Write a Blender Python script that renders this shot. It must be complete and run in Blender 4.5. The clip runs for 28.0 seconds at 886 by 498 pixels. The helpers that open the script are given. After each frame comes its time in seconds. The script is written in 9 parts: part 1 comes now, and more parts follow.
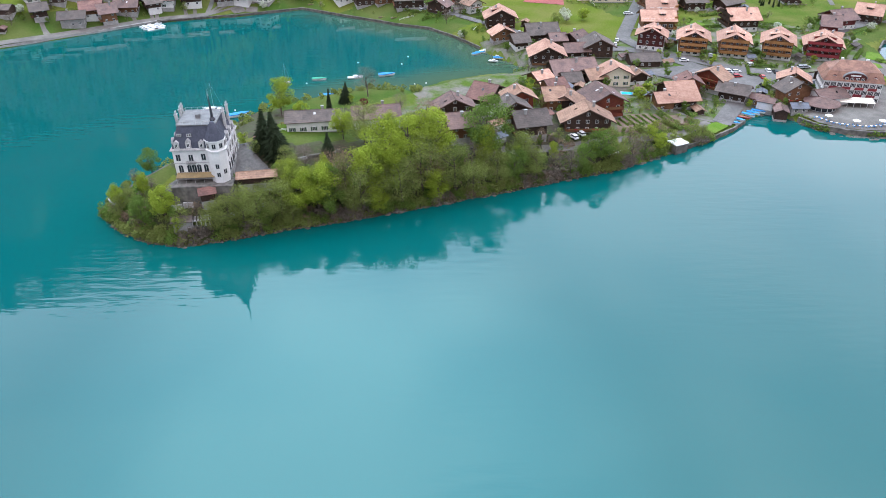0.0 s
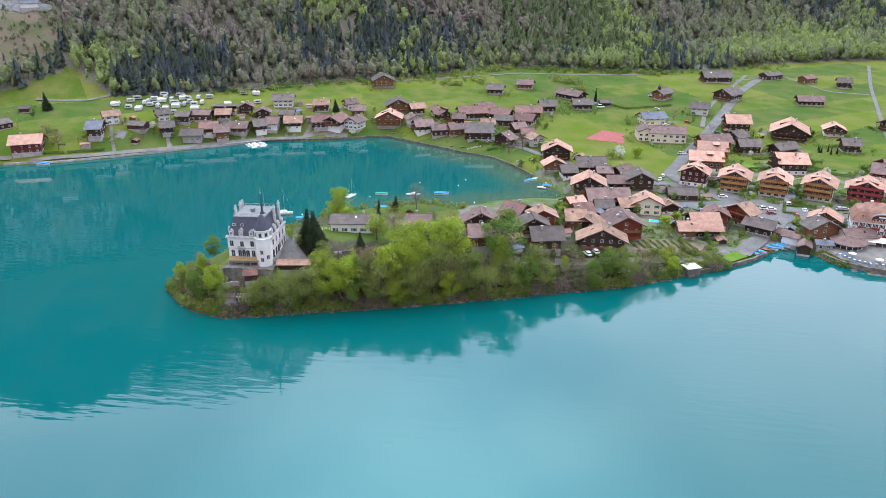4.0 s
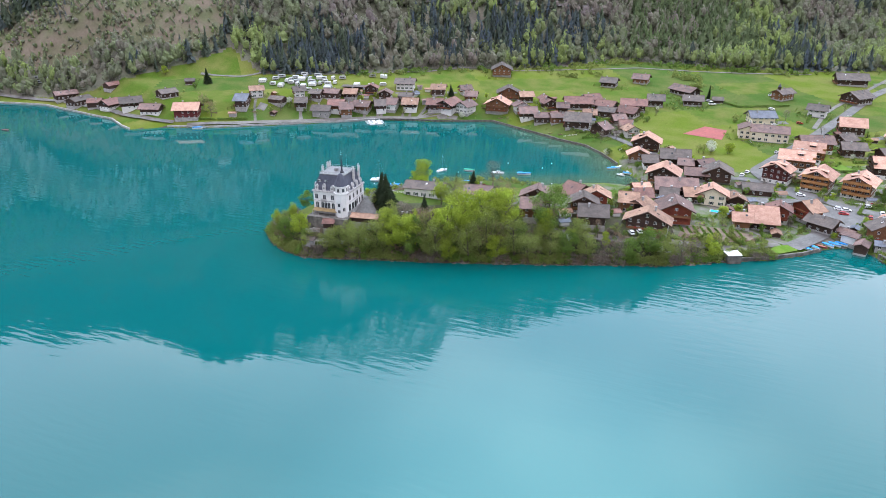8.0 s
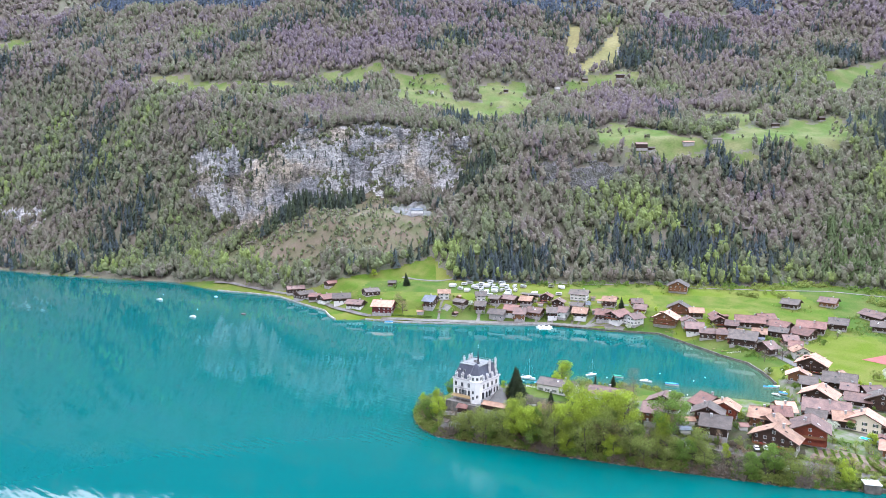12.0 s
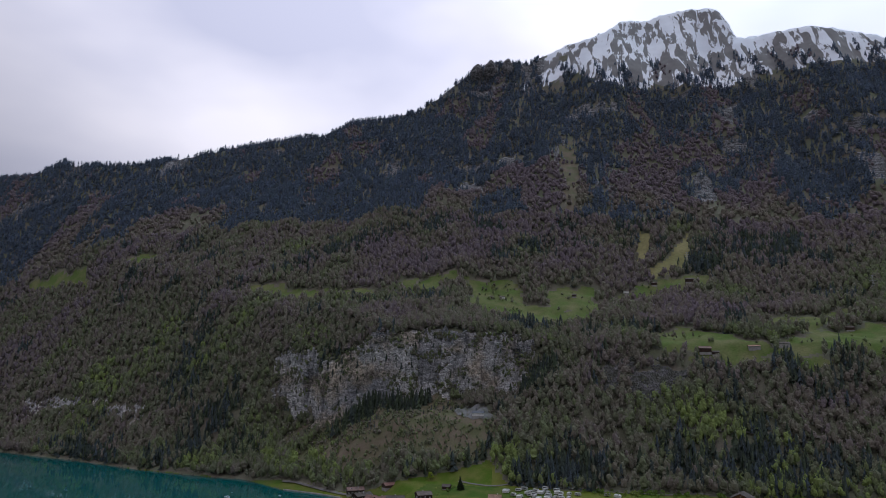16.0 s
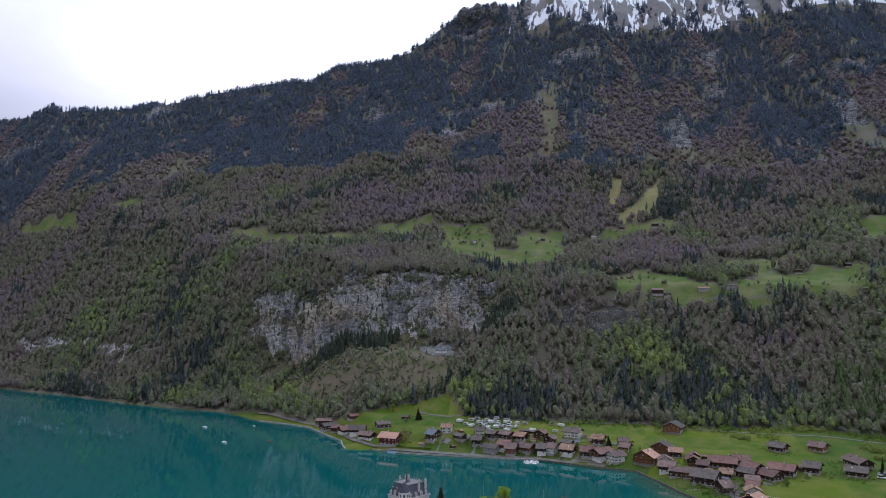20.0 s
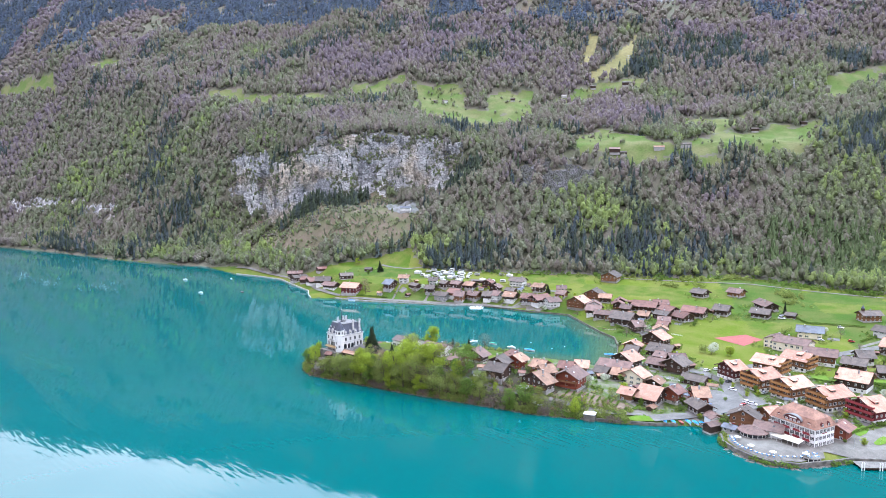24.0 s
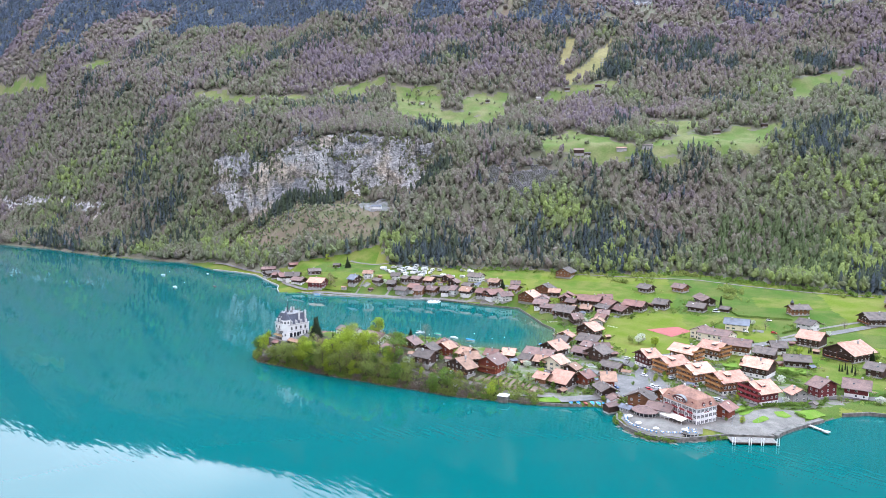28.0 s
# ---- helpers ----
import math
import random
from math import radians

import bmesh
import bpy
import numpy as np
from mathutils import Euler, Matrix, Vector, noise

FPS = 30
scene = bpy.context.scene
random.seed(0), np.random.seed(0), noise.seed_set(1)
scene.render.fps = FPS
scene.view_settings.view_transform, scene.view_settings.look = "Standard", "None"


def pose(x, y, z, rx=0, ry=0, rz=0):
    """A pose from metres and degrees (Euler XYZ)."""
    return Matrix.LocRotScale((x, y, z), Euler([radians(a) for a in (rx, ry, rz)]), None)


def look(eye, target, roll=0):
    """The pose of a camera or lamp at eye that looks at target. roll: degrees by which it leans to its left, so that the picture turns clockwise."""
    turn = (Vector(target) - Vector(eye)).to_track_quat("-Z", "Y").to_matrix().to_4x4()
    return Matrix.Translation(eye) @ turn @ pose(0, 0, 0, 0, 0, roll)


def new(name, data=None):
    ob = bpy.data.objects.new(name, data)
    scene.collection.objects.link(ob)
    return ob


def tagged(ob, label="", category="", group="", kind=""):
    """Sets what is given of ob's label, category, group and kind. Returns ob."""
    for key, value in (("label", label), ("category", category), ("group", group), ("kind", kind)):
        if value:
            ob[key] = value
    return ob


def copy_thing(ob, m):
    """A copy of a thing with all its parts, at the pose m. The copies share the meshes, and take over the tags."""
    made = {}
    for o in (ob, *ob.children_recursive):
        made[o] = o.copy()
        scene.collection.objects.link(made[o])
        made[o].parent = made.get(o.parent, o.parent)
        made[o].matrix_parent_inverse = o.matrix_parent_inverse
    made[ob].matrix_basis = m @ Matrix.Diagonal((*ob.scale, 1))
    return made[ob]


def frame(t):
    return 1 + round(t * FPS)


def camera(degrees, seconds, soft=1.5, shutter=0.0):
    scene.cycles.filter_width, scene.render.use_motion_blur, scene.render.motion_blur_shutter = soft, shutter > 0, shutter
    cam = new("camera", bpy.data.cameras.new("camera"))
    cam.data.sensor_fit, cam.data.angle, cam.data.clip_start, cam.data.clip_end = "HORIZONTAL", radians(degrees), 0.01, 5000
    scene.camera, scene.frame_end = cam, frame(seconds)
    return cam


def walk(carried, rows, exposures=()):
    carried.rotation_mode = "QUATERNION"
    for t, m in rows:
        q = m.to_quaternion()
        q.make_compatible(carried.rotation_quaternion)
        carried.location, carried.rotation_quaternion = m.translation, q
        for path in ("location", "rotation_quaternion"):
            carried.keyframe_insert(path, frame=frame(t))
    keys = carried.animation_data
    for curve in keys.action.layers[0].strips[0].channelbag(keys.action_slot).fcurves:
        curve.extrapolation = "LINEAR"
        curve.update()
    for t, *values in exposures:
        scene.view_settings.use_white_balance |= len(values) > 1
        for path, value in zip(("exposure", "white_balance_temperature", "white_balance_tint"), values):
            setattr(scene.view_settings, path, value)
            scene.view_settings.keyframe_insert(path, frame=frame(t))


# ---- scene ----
cam = camera(63.76, 28.0, soft=0.8)
PATH = [
    (0, 0.00, 0.00, 112.00, -0.00, -33.31, 0.26),
    (0.5, 3.24, -2.33, 112.32, 2.15, -33.30, 0.22),
    (1, 6.63, -4.87, 112.64, 3.65, -33.30, 0.31),
    (1.5, 10.36, -7.66, 112.94, 4.78, -33.34, 0.20),
    (2, 14.45, -10.75, 113.19, 5.68, -32.28, 0.10),
    (2.5, 18.93, -14.09, 113.35, 6.61, -28.86, -0.00),
    (3, 23.68, -17.53, 113.46, 7.59, -25.80, -0.02),
    (3.5, 28.54, -20.94, 113.58, 8.58, -22.84, 0.01),
    (5.5, 48.19, -34.37, 114.44, 15.68, -22.90, -0.02),
    (6, 54.03, -37.52, 114.82, 18.23, -22.98, -0.02),
    (6.5, 59.94, -40.52, 115.21, 19.62, -23.05, 0.02),
    (7, 65.87, -43.40, 115.55, 21.16, -23.08, 0.03),
    (7.5, 71.75, -46.22, 115.86, 21.88, -23.11, 0.01),
    (8, 77.56, -48.89, 116.16, 22.69, -23.17, -0.01),
    (8.5, 83.36, -51.41, 116.50, 24.95, -23.21, 0.03),
    (9, 89.20, -53.72, 116.89, 27.42, -22.13, 0.11),
    (9.5, 95.14, -55.78, 117.31, 30.14, -19.51, 0.07),
    (10, 101.24, -57.51, 117.74, 32.66, -16.91, 0.10),
    (10.5, 107.56, -58.95, 118.15, 34.97, -14.27, 0.12),
    (11, 114.07, -60.15, 118.53, 36.97, -11.53, 0.14),
    (11.5, 120.63, -61.19, 118.88, 38.72, -8.91, 0.12),
    (12, 127.16, -62.00, 119.23, 40.43, -6.30, 0.11),
    (12.5, 133.72, -62.60, 119.60, 42.09, -3.71, 0.05),
    (13, 140.23, -62.93, 120.03, 43.60, -1.14, 0.07),
    (13.5, 146.83, -63.00, 120.53, 45.08, 1.44, 0.03),
    (15.5, 174.72, -58.09, 123.58, 48.50, 9.27, -0.21),
    (16, 181.38, -57.19, 123.69, 48.50, 9.56, -0.24),
    (16.5, 187.97, -56.32, 123.71, 48.54, 12.17, -0.32),
    (17, 194.52, -55.52, 123.57, 48.57, 15.41, -0.41),
    (17.5, 201.08, -54.79, 123.32, 48.57, 15.93, -0.45),
    (18, 207.67, -54.16, 122.97, 48.53, 15.96, -0.45),
    (18.5, 214.28, -53.62, 122.57, 48.52, 15.63, -0.46),
    (19, 220.96, -53.14, 122.20, 48.49, 12.36, -0.39),
    (19.5, 227.72, -52.63, 121.91, 48.47, 8.71, -0.32),
    (20, 234.56, -52.10, 121.74, 48.47, 5.00, -0.20),
    (20.5, 241.52, -51.46, 121.67, 48.48, 1.33, -0.16),
    (21, 248.69, -50.73, 121.66, 48.47, -2.30, -0.05),
    (21.5, 255.89, -49.92, 121.70, 48.51, -5.87, 0.05),
    (23.5, 283.08, -45.88, 122.42, 48.45, -6.34, 0.10),
    (24, 290.10, -44.83, 122.56, 48.46, -6.32, 0.12),
    (24.5, 297.08, -43.70, 122.70, 48.46, -6.34, 0.12),
    (25, 304.02, -42.50, 122.84, 48.46, -6.34, 0.12),
    (25.5, 310.94, -41.26, 122.98, 48.48, -6.36, 0.14),
    (26, 317.84, -40.01, 123.14, 48.49, -6.39, 0.09),
    (26.5, 324.46, -38.73, 123.33, 48.49, -6.45, 0.03),
    (27, 330.53, -37.43, 123.57, 48.53, -6.50, -0.01),
    (27.5, 335.99, -36.12, 123.85, 48.59, -6.47, -0.03),
    (28, 341.03, -34.83, 124.17, 48.72, -6.43, 0.00),
]
walk(cam, [(t, pose(x, y, z, 90 + pitch, roll, yaw)) for t, x, y, z, yaw, pitch, roll in PATH], exposures=[
    (t, stops, kelvin, 19) for t, stops, kelvin in (
        (0, -0.68, 6100), (3, -0.63, 6100), (8, -0.53, 6100), (9, -0.43, 6100), (11, -0.12, 6080), (13, 0.12, 5820), (13.5, 0.05, 5800), (15.5, -2.1, 6050), (16, -2.45, 6150), (17, -2.97, 6200),
        (19, -2.9, 6150), (20, -1.8, 5900), (20.5, -1.15, 5700), (21, -0.25, 5620), (21.5, 0.0, 5650), (24, -0.08, 5900), (28, -0.1, 5950))])

# ---- sky and sun: a bright, even overcast ----
world = bpy.data.worlds.new("world")
scene.world = world
world.use_nodes = True
wn, wl = world.node_tree.nodes, world.node_tree.links
wn.clear()
w_out, w_bg, w_sky = wn.new("ShaderNodeOutputWorld"), wn.new("ShaderNodeBackground"), wn.new("ShaderNodeTexSky")
w_sky.sky_type, w_sky.sun_disc, w_sky.sun_elevation, w_sky.sun_rotation = "NISHITA", False, radians(48), radians(150)
w_gain, w_mix = wn.new("ShaderNodeVectorMath"), wn.new("ShaderNodeMix")
w_gain.operation, w_gain.inputs["Scale"].default_value = "SCALE", 0.10
w_co, w_map, w_noise, w_ramp = wn.new("ShaderNodeTexCoord"), wn.new("ShaderNodeMapping"), wn.new("ShaderNodeTexNoise"), wn.new("ShaderNodeValToRGB")
w_map.inputs["Scale"].default_value = (1.5, 1.5, 3.4)
w_noise.inputs["Scale"].default_value, w_noise.inputs["Detail"].default_value, w_noise.inputs["Roughness"].default_value = 1.3, 4, 0.45
w_ramp.color_ramp.elements[0].position, w_ramp.color_ramp.elements[0].color = 0.38, (1.85, 1.95, 2.3, 1)
w_ramp.color_ramp.elements[1].position, w_ramp.color_ramp.elements[1].color = 0.62, (3.0, 3.0, 3.1, 1)
w_mix.data_type = "RGBA"
w_mix.inputs[0].default_value = 0.85
wl.new(w_co.outputs["Generated"], w_map.inputs[0])
wl.new(w_map.outputs[0], w_noise.inputs["Vector"])
wl.new(w_noise.outputs["Fac"], w_ramp.inputs[0])
wl.new(w_sky.outputs[0], w_gain.inputs[0])
wl.new(w_gain.outputs[0], w_mix.inputs[6])
wl.new(w_ramp.outputs[0], w_mix.inputs[7])
# brighter, thinner cloud high over the mountain, where the veiled sun stands
w_dot, w_rng, w_mul = wn.new("ShaderNodeVectorMath"), wn.new("ShaderNodeMapRange"), wn.new("ShaderNodeVectorMath")
w_glow = wn.new("ShaderNodeValToRGB")
w_dot.operation, w_dot.inputs[1].default_value = "DOT_PRODUCT", (-0.119, 0.561, 0.819)
w_rng.inputs["From Min"].default_value, w_rng.inputs["To Min"].default_value, w_rng.inputs["To Max"].default_value = -1.0, 0.0, 1.0
GLOW = ((0.0, 0.5), (0.68, 1.0), (0.78, 1.9), (0.85, 2.2), (0.9, 2.4), (0.955, 2.9), (0.985, 4.9), (1.0, 5.4))
for k, (p, v) in enumerate(GLOW):
    e = w_glow.color_ramp.elements[0] if k == 0 else w_glow.color_ramp.elements[-1] if k == len(GLOW) - 1 else w_glow.color_ramp.elements.new(p)
    e.position, e.color = p, (v * (1 - 0.22 * (p > 0.97) - 0.1 * (p > 0.95)), v, v * (1 + 0.03 * (p > 0.95)), 1)
w_mul.operation = "MULTIPLY"
wl.new(w_co.outputs["Generated"], w_dot.inputs[0])
wl.new(w_dot.outputs["Value"], w_rng.inputs[0])
wl.new(w_mix.outputs[2], w_mul.inputs[0])
wl.new(w_rng.outputs[0], w_glow.inputs[0])
wl.new(w_glow.outputs[0], w_mul.inputs[1])
wl.new(w_mul.outputs[0], w_bg.inputs[0])
wl.new(w_bg.outputs[0], w_out.inputs[0])
# soft lamp added opposite the veiled sun, to brighten walls facing the lake
sun = new("sun", bpy.data.lights.new("sun", "SUN"))
sun.data.energy, sun.data.angle, sun.data.color = 0.7, radians(30), (1.0, 0.97, 0.92)
sun.matrix_world = look((330, -600, 900), (0, 0, 0))


# ---- materials ----
def material(name, colour, rough=0.8, other=None, scale=1.0, detail=6.0, bump=0.0, bump_scale=None, metal=0.0, fine=None, random_amount=0.0, island=False, specular=0.3, grain=0.55):
    """A surface with broad patches of another colour, fine grain, relief and a small change from object to object."""
    m = bpy.data.materials.new(name)
    m.use_nodes = True
    n, l = m.node_tree.nodes, m.node_tree.links
    b = n["Principled BSDF"]
    b.inputs["Roughness"].default_value, b.inputs["Metallic"].default_value = rough, metal
    b.inputs["Specular IOR Level"].default_value = specular
    co = n.new("ShaderNodeTexCoord")
    big, small, ramp, mix, mix2 = n.new("ShaderNodeTexNoise"), n.new("ShaderNodeTexNoise"), n.new("ShaderNodeValToRGB"), n.new("ShaderNodeMix"), n.new("ShaderNodeMix")
    geo = n.new("ShaderNodeNewGeometry")
    big.inputs["Scale"].default_value, big.inputs["Detail"].default_value = scale, detail
    small.inputs["Scale"].default_value, small.inputs["Detail"].default_value = fine or scale * 9, 4
    l.new(geo.outputs["Position"], big.inputs["Vector"])
    l.new(geo.outputs["Position"], small.inputs["Vector"])
    ramp.color_ramp.elements[0].position, ramp.color_ramp.elements[1].position = 0.38, 0.64
    ramp.color_ramp.elements[0].color, ramp.color_ramp.elements[1].color = (*colour, 1), (*(other or [c * 0.7 for c in colour]), 1)
    l.new(big.outputs["Fac"], ramp.inputs[0])
    mix.data_type, mix.blend_type, mix.inputs[0].default_value = "RGBA", "MULTIPLY", grain
    l.new(ramp.outputs[0], mix.inputs[6])
    l.new(small.outputs["Fac"], mix2.inputs[0])
    mix2.data_type = "RGBA"
    mix2.inputs[6].default_value, mix2.inputs[7].default_value = (0.2, 0.2, 0.2, 1), (1.75, 1.75, 1.75, 1)
    l.new(mix2.outputs[2], mix.inputs[7])
    last = mix.outputs[2]
    if random_amount:
        hsv, rng = n.new("ShaderNodeHueSaturation"), n.new("ShaderNodeMapRange")
        rng.inputs["To Min"].default_value, rng.inputs["To Max"].default_value = 1 - random_amount, 1 + random_amount
        if island:
            l.new(geo.outputs["Random Per Island"], rng.inputs[0])
        else:
            l.new(n.new("ShaderNodeObjectInfo").outputs["Random"], rng.inputs[0])
        l.new(rng.outputs[0], hsv.inputs["Value"])
        l.new(last, hsv.inputs["Color"])
        last = hsv.outputs[0]
    l.new(last, b.inputs["Base Color"])
    if bump:
        bn, bt = n.new("ShaderNodeBump"), n.new("ShaderNodeTexNoise")
        bt.inputs["Scale"].default_value, bt.inputs["Detail"].default_value = bump_scale or scale * 9, 5
        bn.inputs["Strength"].default_value, bn.inputs["Distance"].default_value = min(bump, 1.0), 0.3
        l.new(geo.outputs["Position"], bt.inputs["Vector"])
        l.new(bt.outputs["Fac"], bn.inputs["Height"])
        l.new(bn.outputs[0], b.inputs["Normal"])
    return m


def striped(m, period, depth=0.5, axis=2):
    """Adds courses (tiles, boards) along an axis of the object to a material's colour and relief."""
    n, l = m.node_tree.nodes, m.node_tree.links
    b = n["Principled BSDF"]
    co, sep, mul, frac, ramp, mix = n.new("ShaderNodeTexCoord"), n.new("ShaderNodeSeparateXYZ"), n.new("ShaderNodeMath"), n.new("ShaderNodeMath"), n.new("ShaderNodeValToRGB"), n.new("ShaderNodeMix")
    l.new(co.outputs["Object"], sep.inputs[0])
    mul.operation, mul.inputs[1].default_value = "MULTIPLY", 1 / period
    frac.operation = "FRACT"
    l.new(sep.outputs[axis], mul.inputs[0])
    l.new(mul.outputs[0], frac.inputs[0])
    ramp.color_ramp.elements[0].color, ramp.color_ramp.elements[1].color = (1 - depth, 1 - depth, 1 - depth, 1), (1, 1, 1, 1)
    ramp.color_ramp.elements[1].position = 0.25
    l.new(frac.outputs[0], ramp.inputs[0])
    old = b.inputs["Base Color"].links[0].from_socket
    mix.data_type, mix.blend_type, mix.inputs[0].default_value = "RGBA", "MULTIPLY", 1.0
    l.new(old, mix.inputs[6])
    l.new(ramp.outputs[0], mix.inputs[7])
    l.new(mix.outputs[2], b.inputs["Base Color"])
    return m


GRASS = material("meadow_grass", (0.066, 0.11, 0.013), 0.9, (0.12, 0.128, 0.032), 0.07, 10, 0.6, 1.2, fine=1.6, specular=0.04)
GRASS_HAY = material("hay_meadow", (0.092, 0.128, 0.013), 0.9, (0.135, 0.142, 0.034), 0.05, 10, 0.6, 1.2, fine=1.6, specular=0.04)
GRASS_DEEP = material("rich_pasture", (0.05, 0.095, 0.015), 0.9, (0.09, 0.108, 0.028), 0.06, 10, 0.6, 1.2, fine=1.6, specular=0.04)
PASTURE = material("alpine_pasture", (0.088, 0.128, 0.034), 0.9, (0.15, 0.152, 0.068), 0.04, 10, 0.6, 0.6, fine=0.5, specular=0.04)
LAWN = material("garden_ground", (0.07, 0.115, 0.018), 0.9, (0.17, 0.155, 0.13), 0.16, 4, 0.4, 1.5, fine=1.2, specular=0.04)
FOREST_FLOOR = material("forest_floor", (0.105, 0.112, 0.066), 0.95, (0.14, 0.122, 0.092), 0.03, 8, 0.6, 0.4, fine=0.5)
BROWN_SLOPE = material("cleared_slope", (0.145, 0.112, 0.078), 0.95, (0.095, 0.1, 0.045), 0.06, 8, 0.6, 0.4, fine=0.5)
STRAW = material("dry_grass", (0.24, 0.21, 0.09), 0.95, (0.19, 0.18, 0.07), 0.02, 6, 0.3, 0.3, fine=0.2)


def strata(m, flat, upright, lean, gash=0.55):
    """Adds rock layers and upright cracks to a stone's colour and relief: metres between layers and between cracks, degrees of lean."""
    n, l = m.node_tree.nodes, m.node_tree.links
    b = n["Principled BSDF"]
    geo, last, bumps = n.new("ShaderNodeNewGeometry"), b.inputs["Base Color"].links[0].from_socket, []
    for sx, sz, turn, low, high, thin in ((0.5 / flat, 1 / flat, lean, 0.4, 0.56, False), (1 / upright, 0.55 / upright, -lean, 0.465, 0.535, True)):
        mp, nz, ramp, mix = (n.new("ShaderNode" + k) for k in ("Mapping", "TexNoise", "ValToRGB", "Mix"))
        mp.inputs["Scale"].default_value, mp.inputs["Rotation"].default_value = (sx, sx, sz), (0, radians(turn), 0)
        nz.inputs["Detail"].default_value, nz.inputs["Roughness"].default_value, nz.inputs["Distortion"].default_value = 9, 0.6, 1.0
        l.new(geo.outputs["Position"], mp.inputs[0])
        l.new(mp.outputs[0], nz.inputs["Vector"])
        dark, pale = (1 - gash, 1 - gash, 1 - gash, 1), (1.15, 1.15, 1.15, 1)
        ramp.color_ramp.elements[0].position, ramp.color_ramp.elements[0].color = low, pale if thin else dark
        ramp.color_ramp.elements[1].position, ramp.color_ramp.elements[1].color = high, pale
        if thin:
            ramp.color_ramp.elements.new((low + high) / 2).color = dark
        l.new(nz.outputs["Fac"], ramp.inputs[0])
        mix.data_type, mix.blend_type, mix.inputs[0].default_value = "RGBA", "MULTIPLY", 1.0
        l.new(last, mix.inputs[6])
        l.new(ramp.outputs[0], mix.inputs[7])
        last = mix.outputs[2]
        bumps.append(nz.outputs["Fac"])
    add, bump = n.new("ShaderNodeMath"), n.new("ShaderNodeBump")
    l.new(bumps[0], add.inputs[0])
    l.new(bumps[1], add.inputs[1])
    l.new(add.outputs[0], bump.inputs["Height"])
    bump.inputs["Strength"].default_value, bump.inputs["Distance"].default_value = 1.0, flat * 0.5
    l.new(bump.outputs[0], b.inputs["Normal"])
    l.new(last, b.inputs["Base Color"])
    return m


ROCK = strata(material("limestone", (0.6, 0.585, 0.56), 0.9, (0.4, 0.395, 0.4), 0.03, 10, 0, fine=0.12, random_amount=0.12, island=True), 16, 34, 24, 0.34)
# ochre washes and dark upright water streaks down the limestone
n, l = ROCK.node_tree.nodes, ROCK.node_tree.links
k_geo = n.new("ShaderNodeNewGeometry")
for k_scale, k_low, k_high, k_tint, k_most in (((0.022, 0.022, 0.03), 0.5, 0.62, (0.95, 0.8, 0.6, 1), 0.75), ((0.1, 0.1, 0.014), 0.54, 0.64, (0.4, 0.4, 0.42, 1), 0.8), ((0.03, 0.03, 0.02), 0.5, 0.66, (0.5, 0.52, 0.56, 1), 0.8)):
    k_map, k_noise, k_rng, k_mix = (n.new("ShaderNode" + q) for q in ("Mapping", "TexNoise", "MapRange", "Mix"))
    k_map.inputs["Scale"].default_value, k_noise.inputs["Scale"].default_value, k_noise.inputs["Detail"].default_value = k_scale, 1.0, 5
    k_map.inputs["Location"].default_value = (k_low * 100, k_most * 37, 0)
    k_rng.inputs["From Min"].default_value, k_rng.inputs["From Max"].default_value, k_rng.inputs["To Max"].default_value = k_low, k_high, k_most
    k_mix.data_type, k_mix.blend_type, k_mix.inputs[7].default_value = "RGBA", "MULTIPLY", k_tint
    l.new(k_geo.outputs["Position"], k_map.inputs[0])
    l.new(k_map.outputs[0], k_noise.inputs["Vector"])
    l.new(k_noise.outputs["Fac"], k_rng.inputs[0])
    l.new(k_rng.outputs[0], k_mix.inputs[0])
    l.new(n["Principled BSDF"].inputs["Base Color"].links[0].from_socket, k_mix.inputs[6])
    l.new(k_mix.outputs[2], n["Principled BSDF"].inputs["Base Color"])
CRAG = strata(material("dark_crag", (0.29, 0.28, 0.28), 0.9, (0.15, 0.145, 0.145), 0.012, 9, 0, fine=0.06), 28, 40, -12, 0.6)
SNOW = material("old_snow", (0.8, 0.82, 0.86), 0.7, (0.66, 0.69, 0.75), 0.004, 8, 0.5, 0.02, fine=0.03, grain=0.2)
# bare ribs of rock that run down the slope through the snow, and steep rock without any
n, l = SNOW.node_tree.nodes, SNOW.node_tree.links
s_geo, s_turn, s_map, s_noise, s_beds, s_sep, s_flat, s_add, s_add2, s_ramp, s_mix, s_stone, s_tone = (n.new("ShaderNode" + k) for k in (
    "NewGeometry", "Mapping", "Mapping", "TexNoise", "TexNoise", "SeparateXYZ", "MapRange", "Math", "Math", "ValToRGB", "Mix", "TexNoise", "ValToRGB"))
s_turn.inputs["Rotation"].default_value = (0, 0, radians(-34.9))
s_map.inputs["Scale"].default_value = (0.045, 0.006, 0.011)
s_noise.inputs["Scale"].default_value, s_noise.inputs["Detail"].default_value, s_noise.inputs["Roughness"].default_value, s_noise.inputs["Distortion"].default_value = 1.0, 7, 0.62, 0.7
s_beds.inputs["Scale"].default_value, s_beds.inputs["Detail"].default_value = 0.012, 5
s_flat.inputs["From Min"].default_value, s_flat.inputs["From Max"].default_value, s_flat.inputs["To Min"].default_value, s_flat.inputs["To Max"].default_value = 0.3, 0.75, -0.16, 0.1
s_stone.inputs["Scale"].default_value, s_stone.inputs["Detail"].default_value = 0.05, 8
s_tone.color_ramp.elements[0].color, s_tone.color_ramp.elements[1].color = (0.09, 0.085, 0.085, 1), (0.24, 0.225, 0.215, 1)
s_mix.data_type = "RGBA"
s_add2.operation, s_add2.inputs[1].default_value = "MULTIPLY_ADD", 0.35
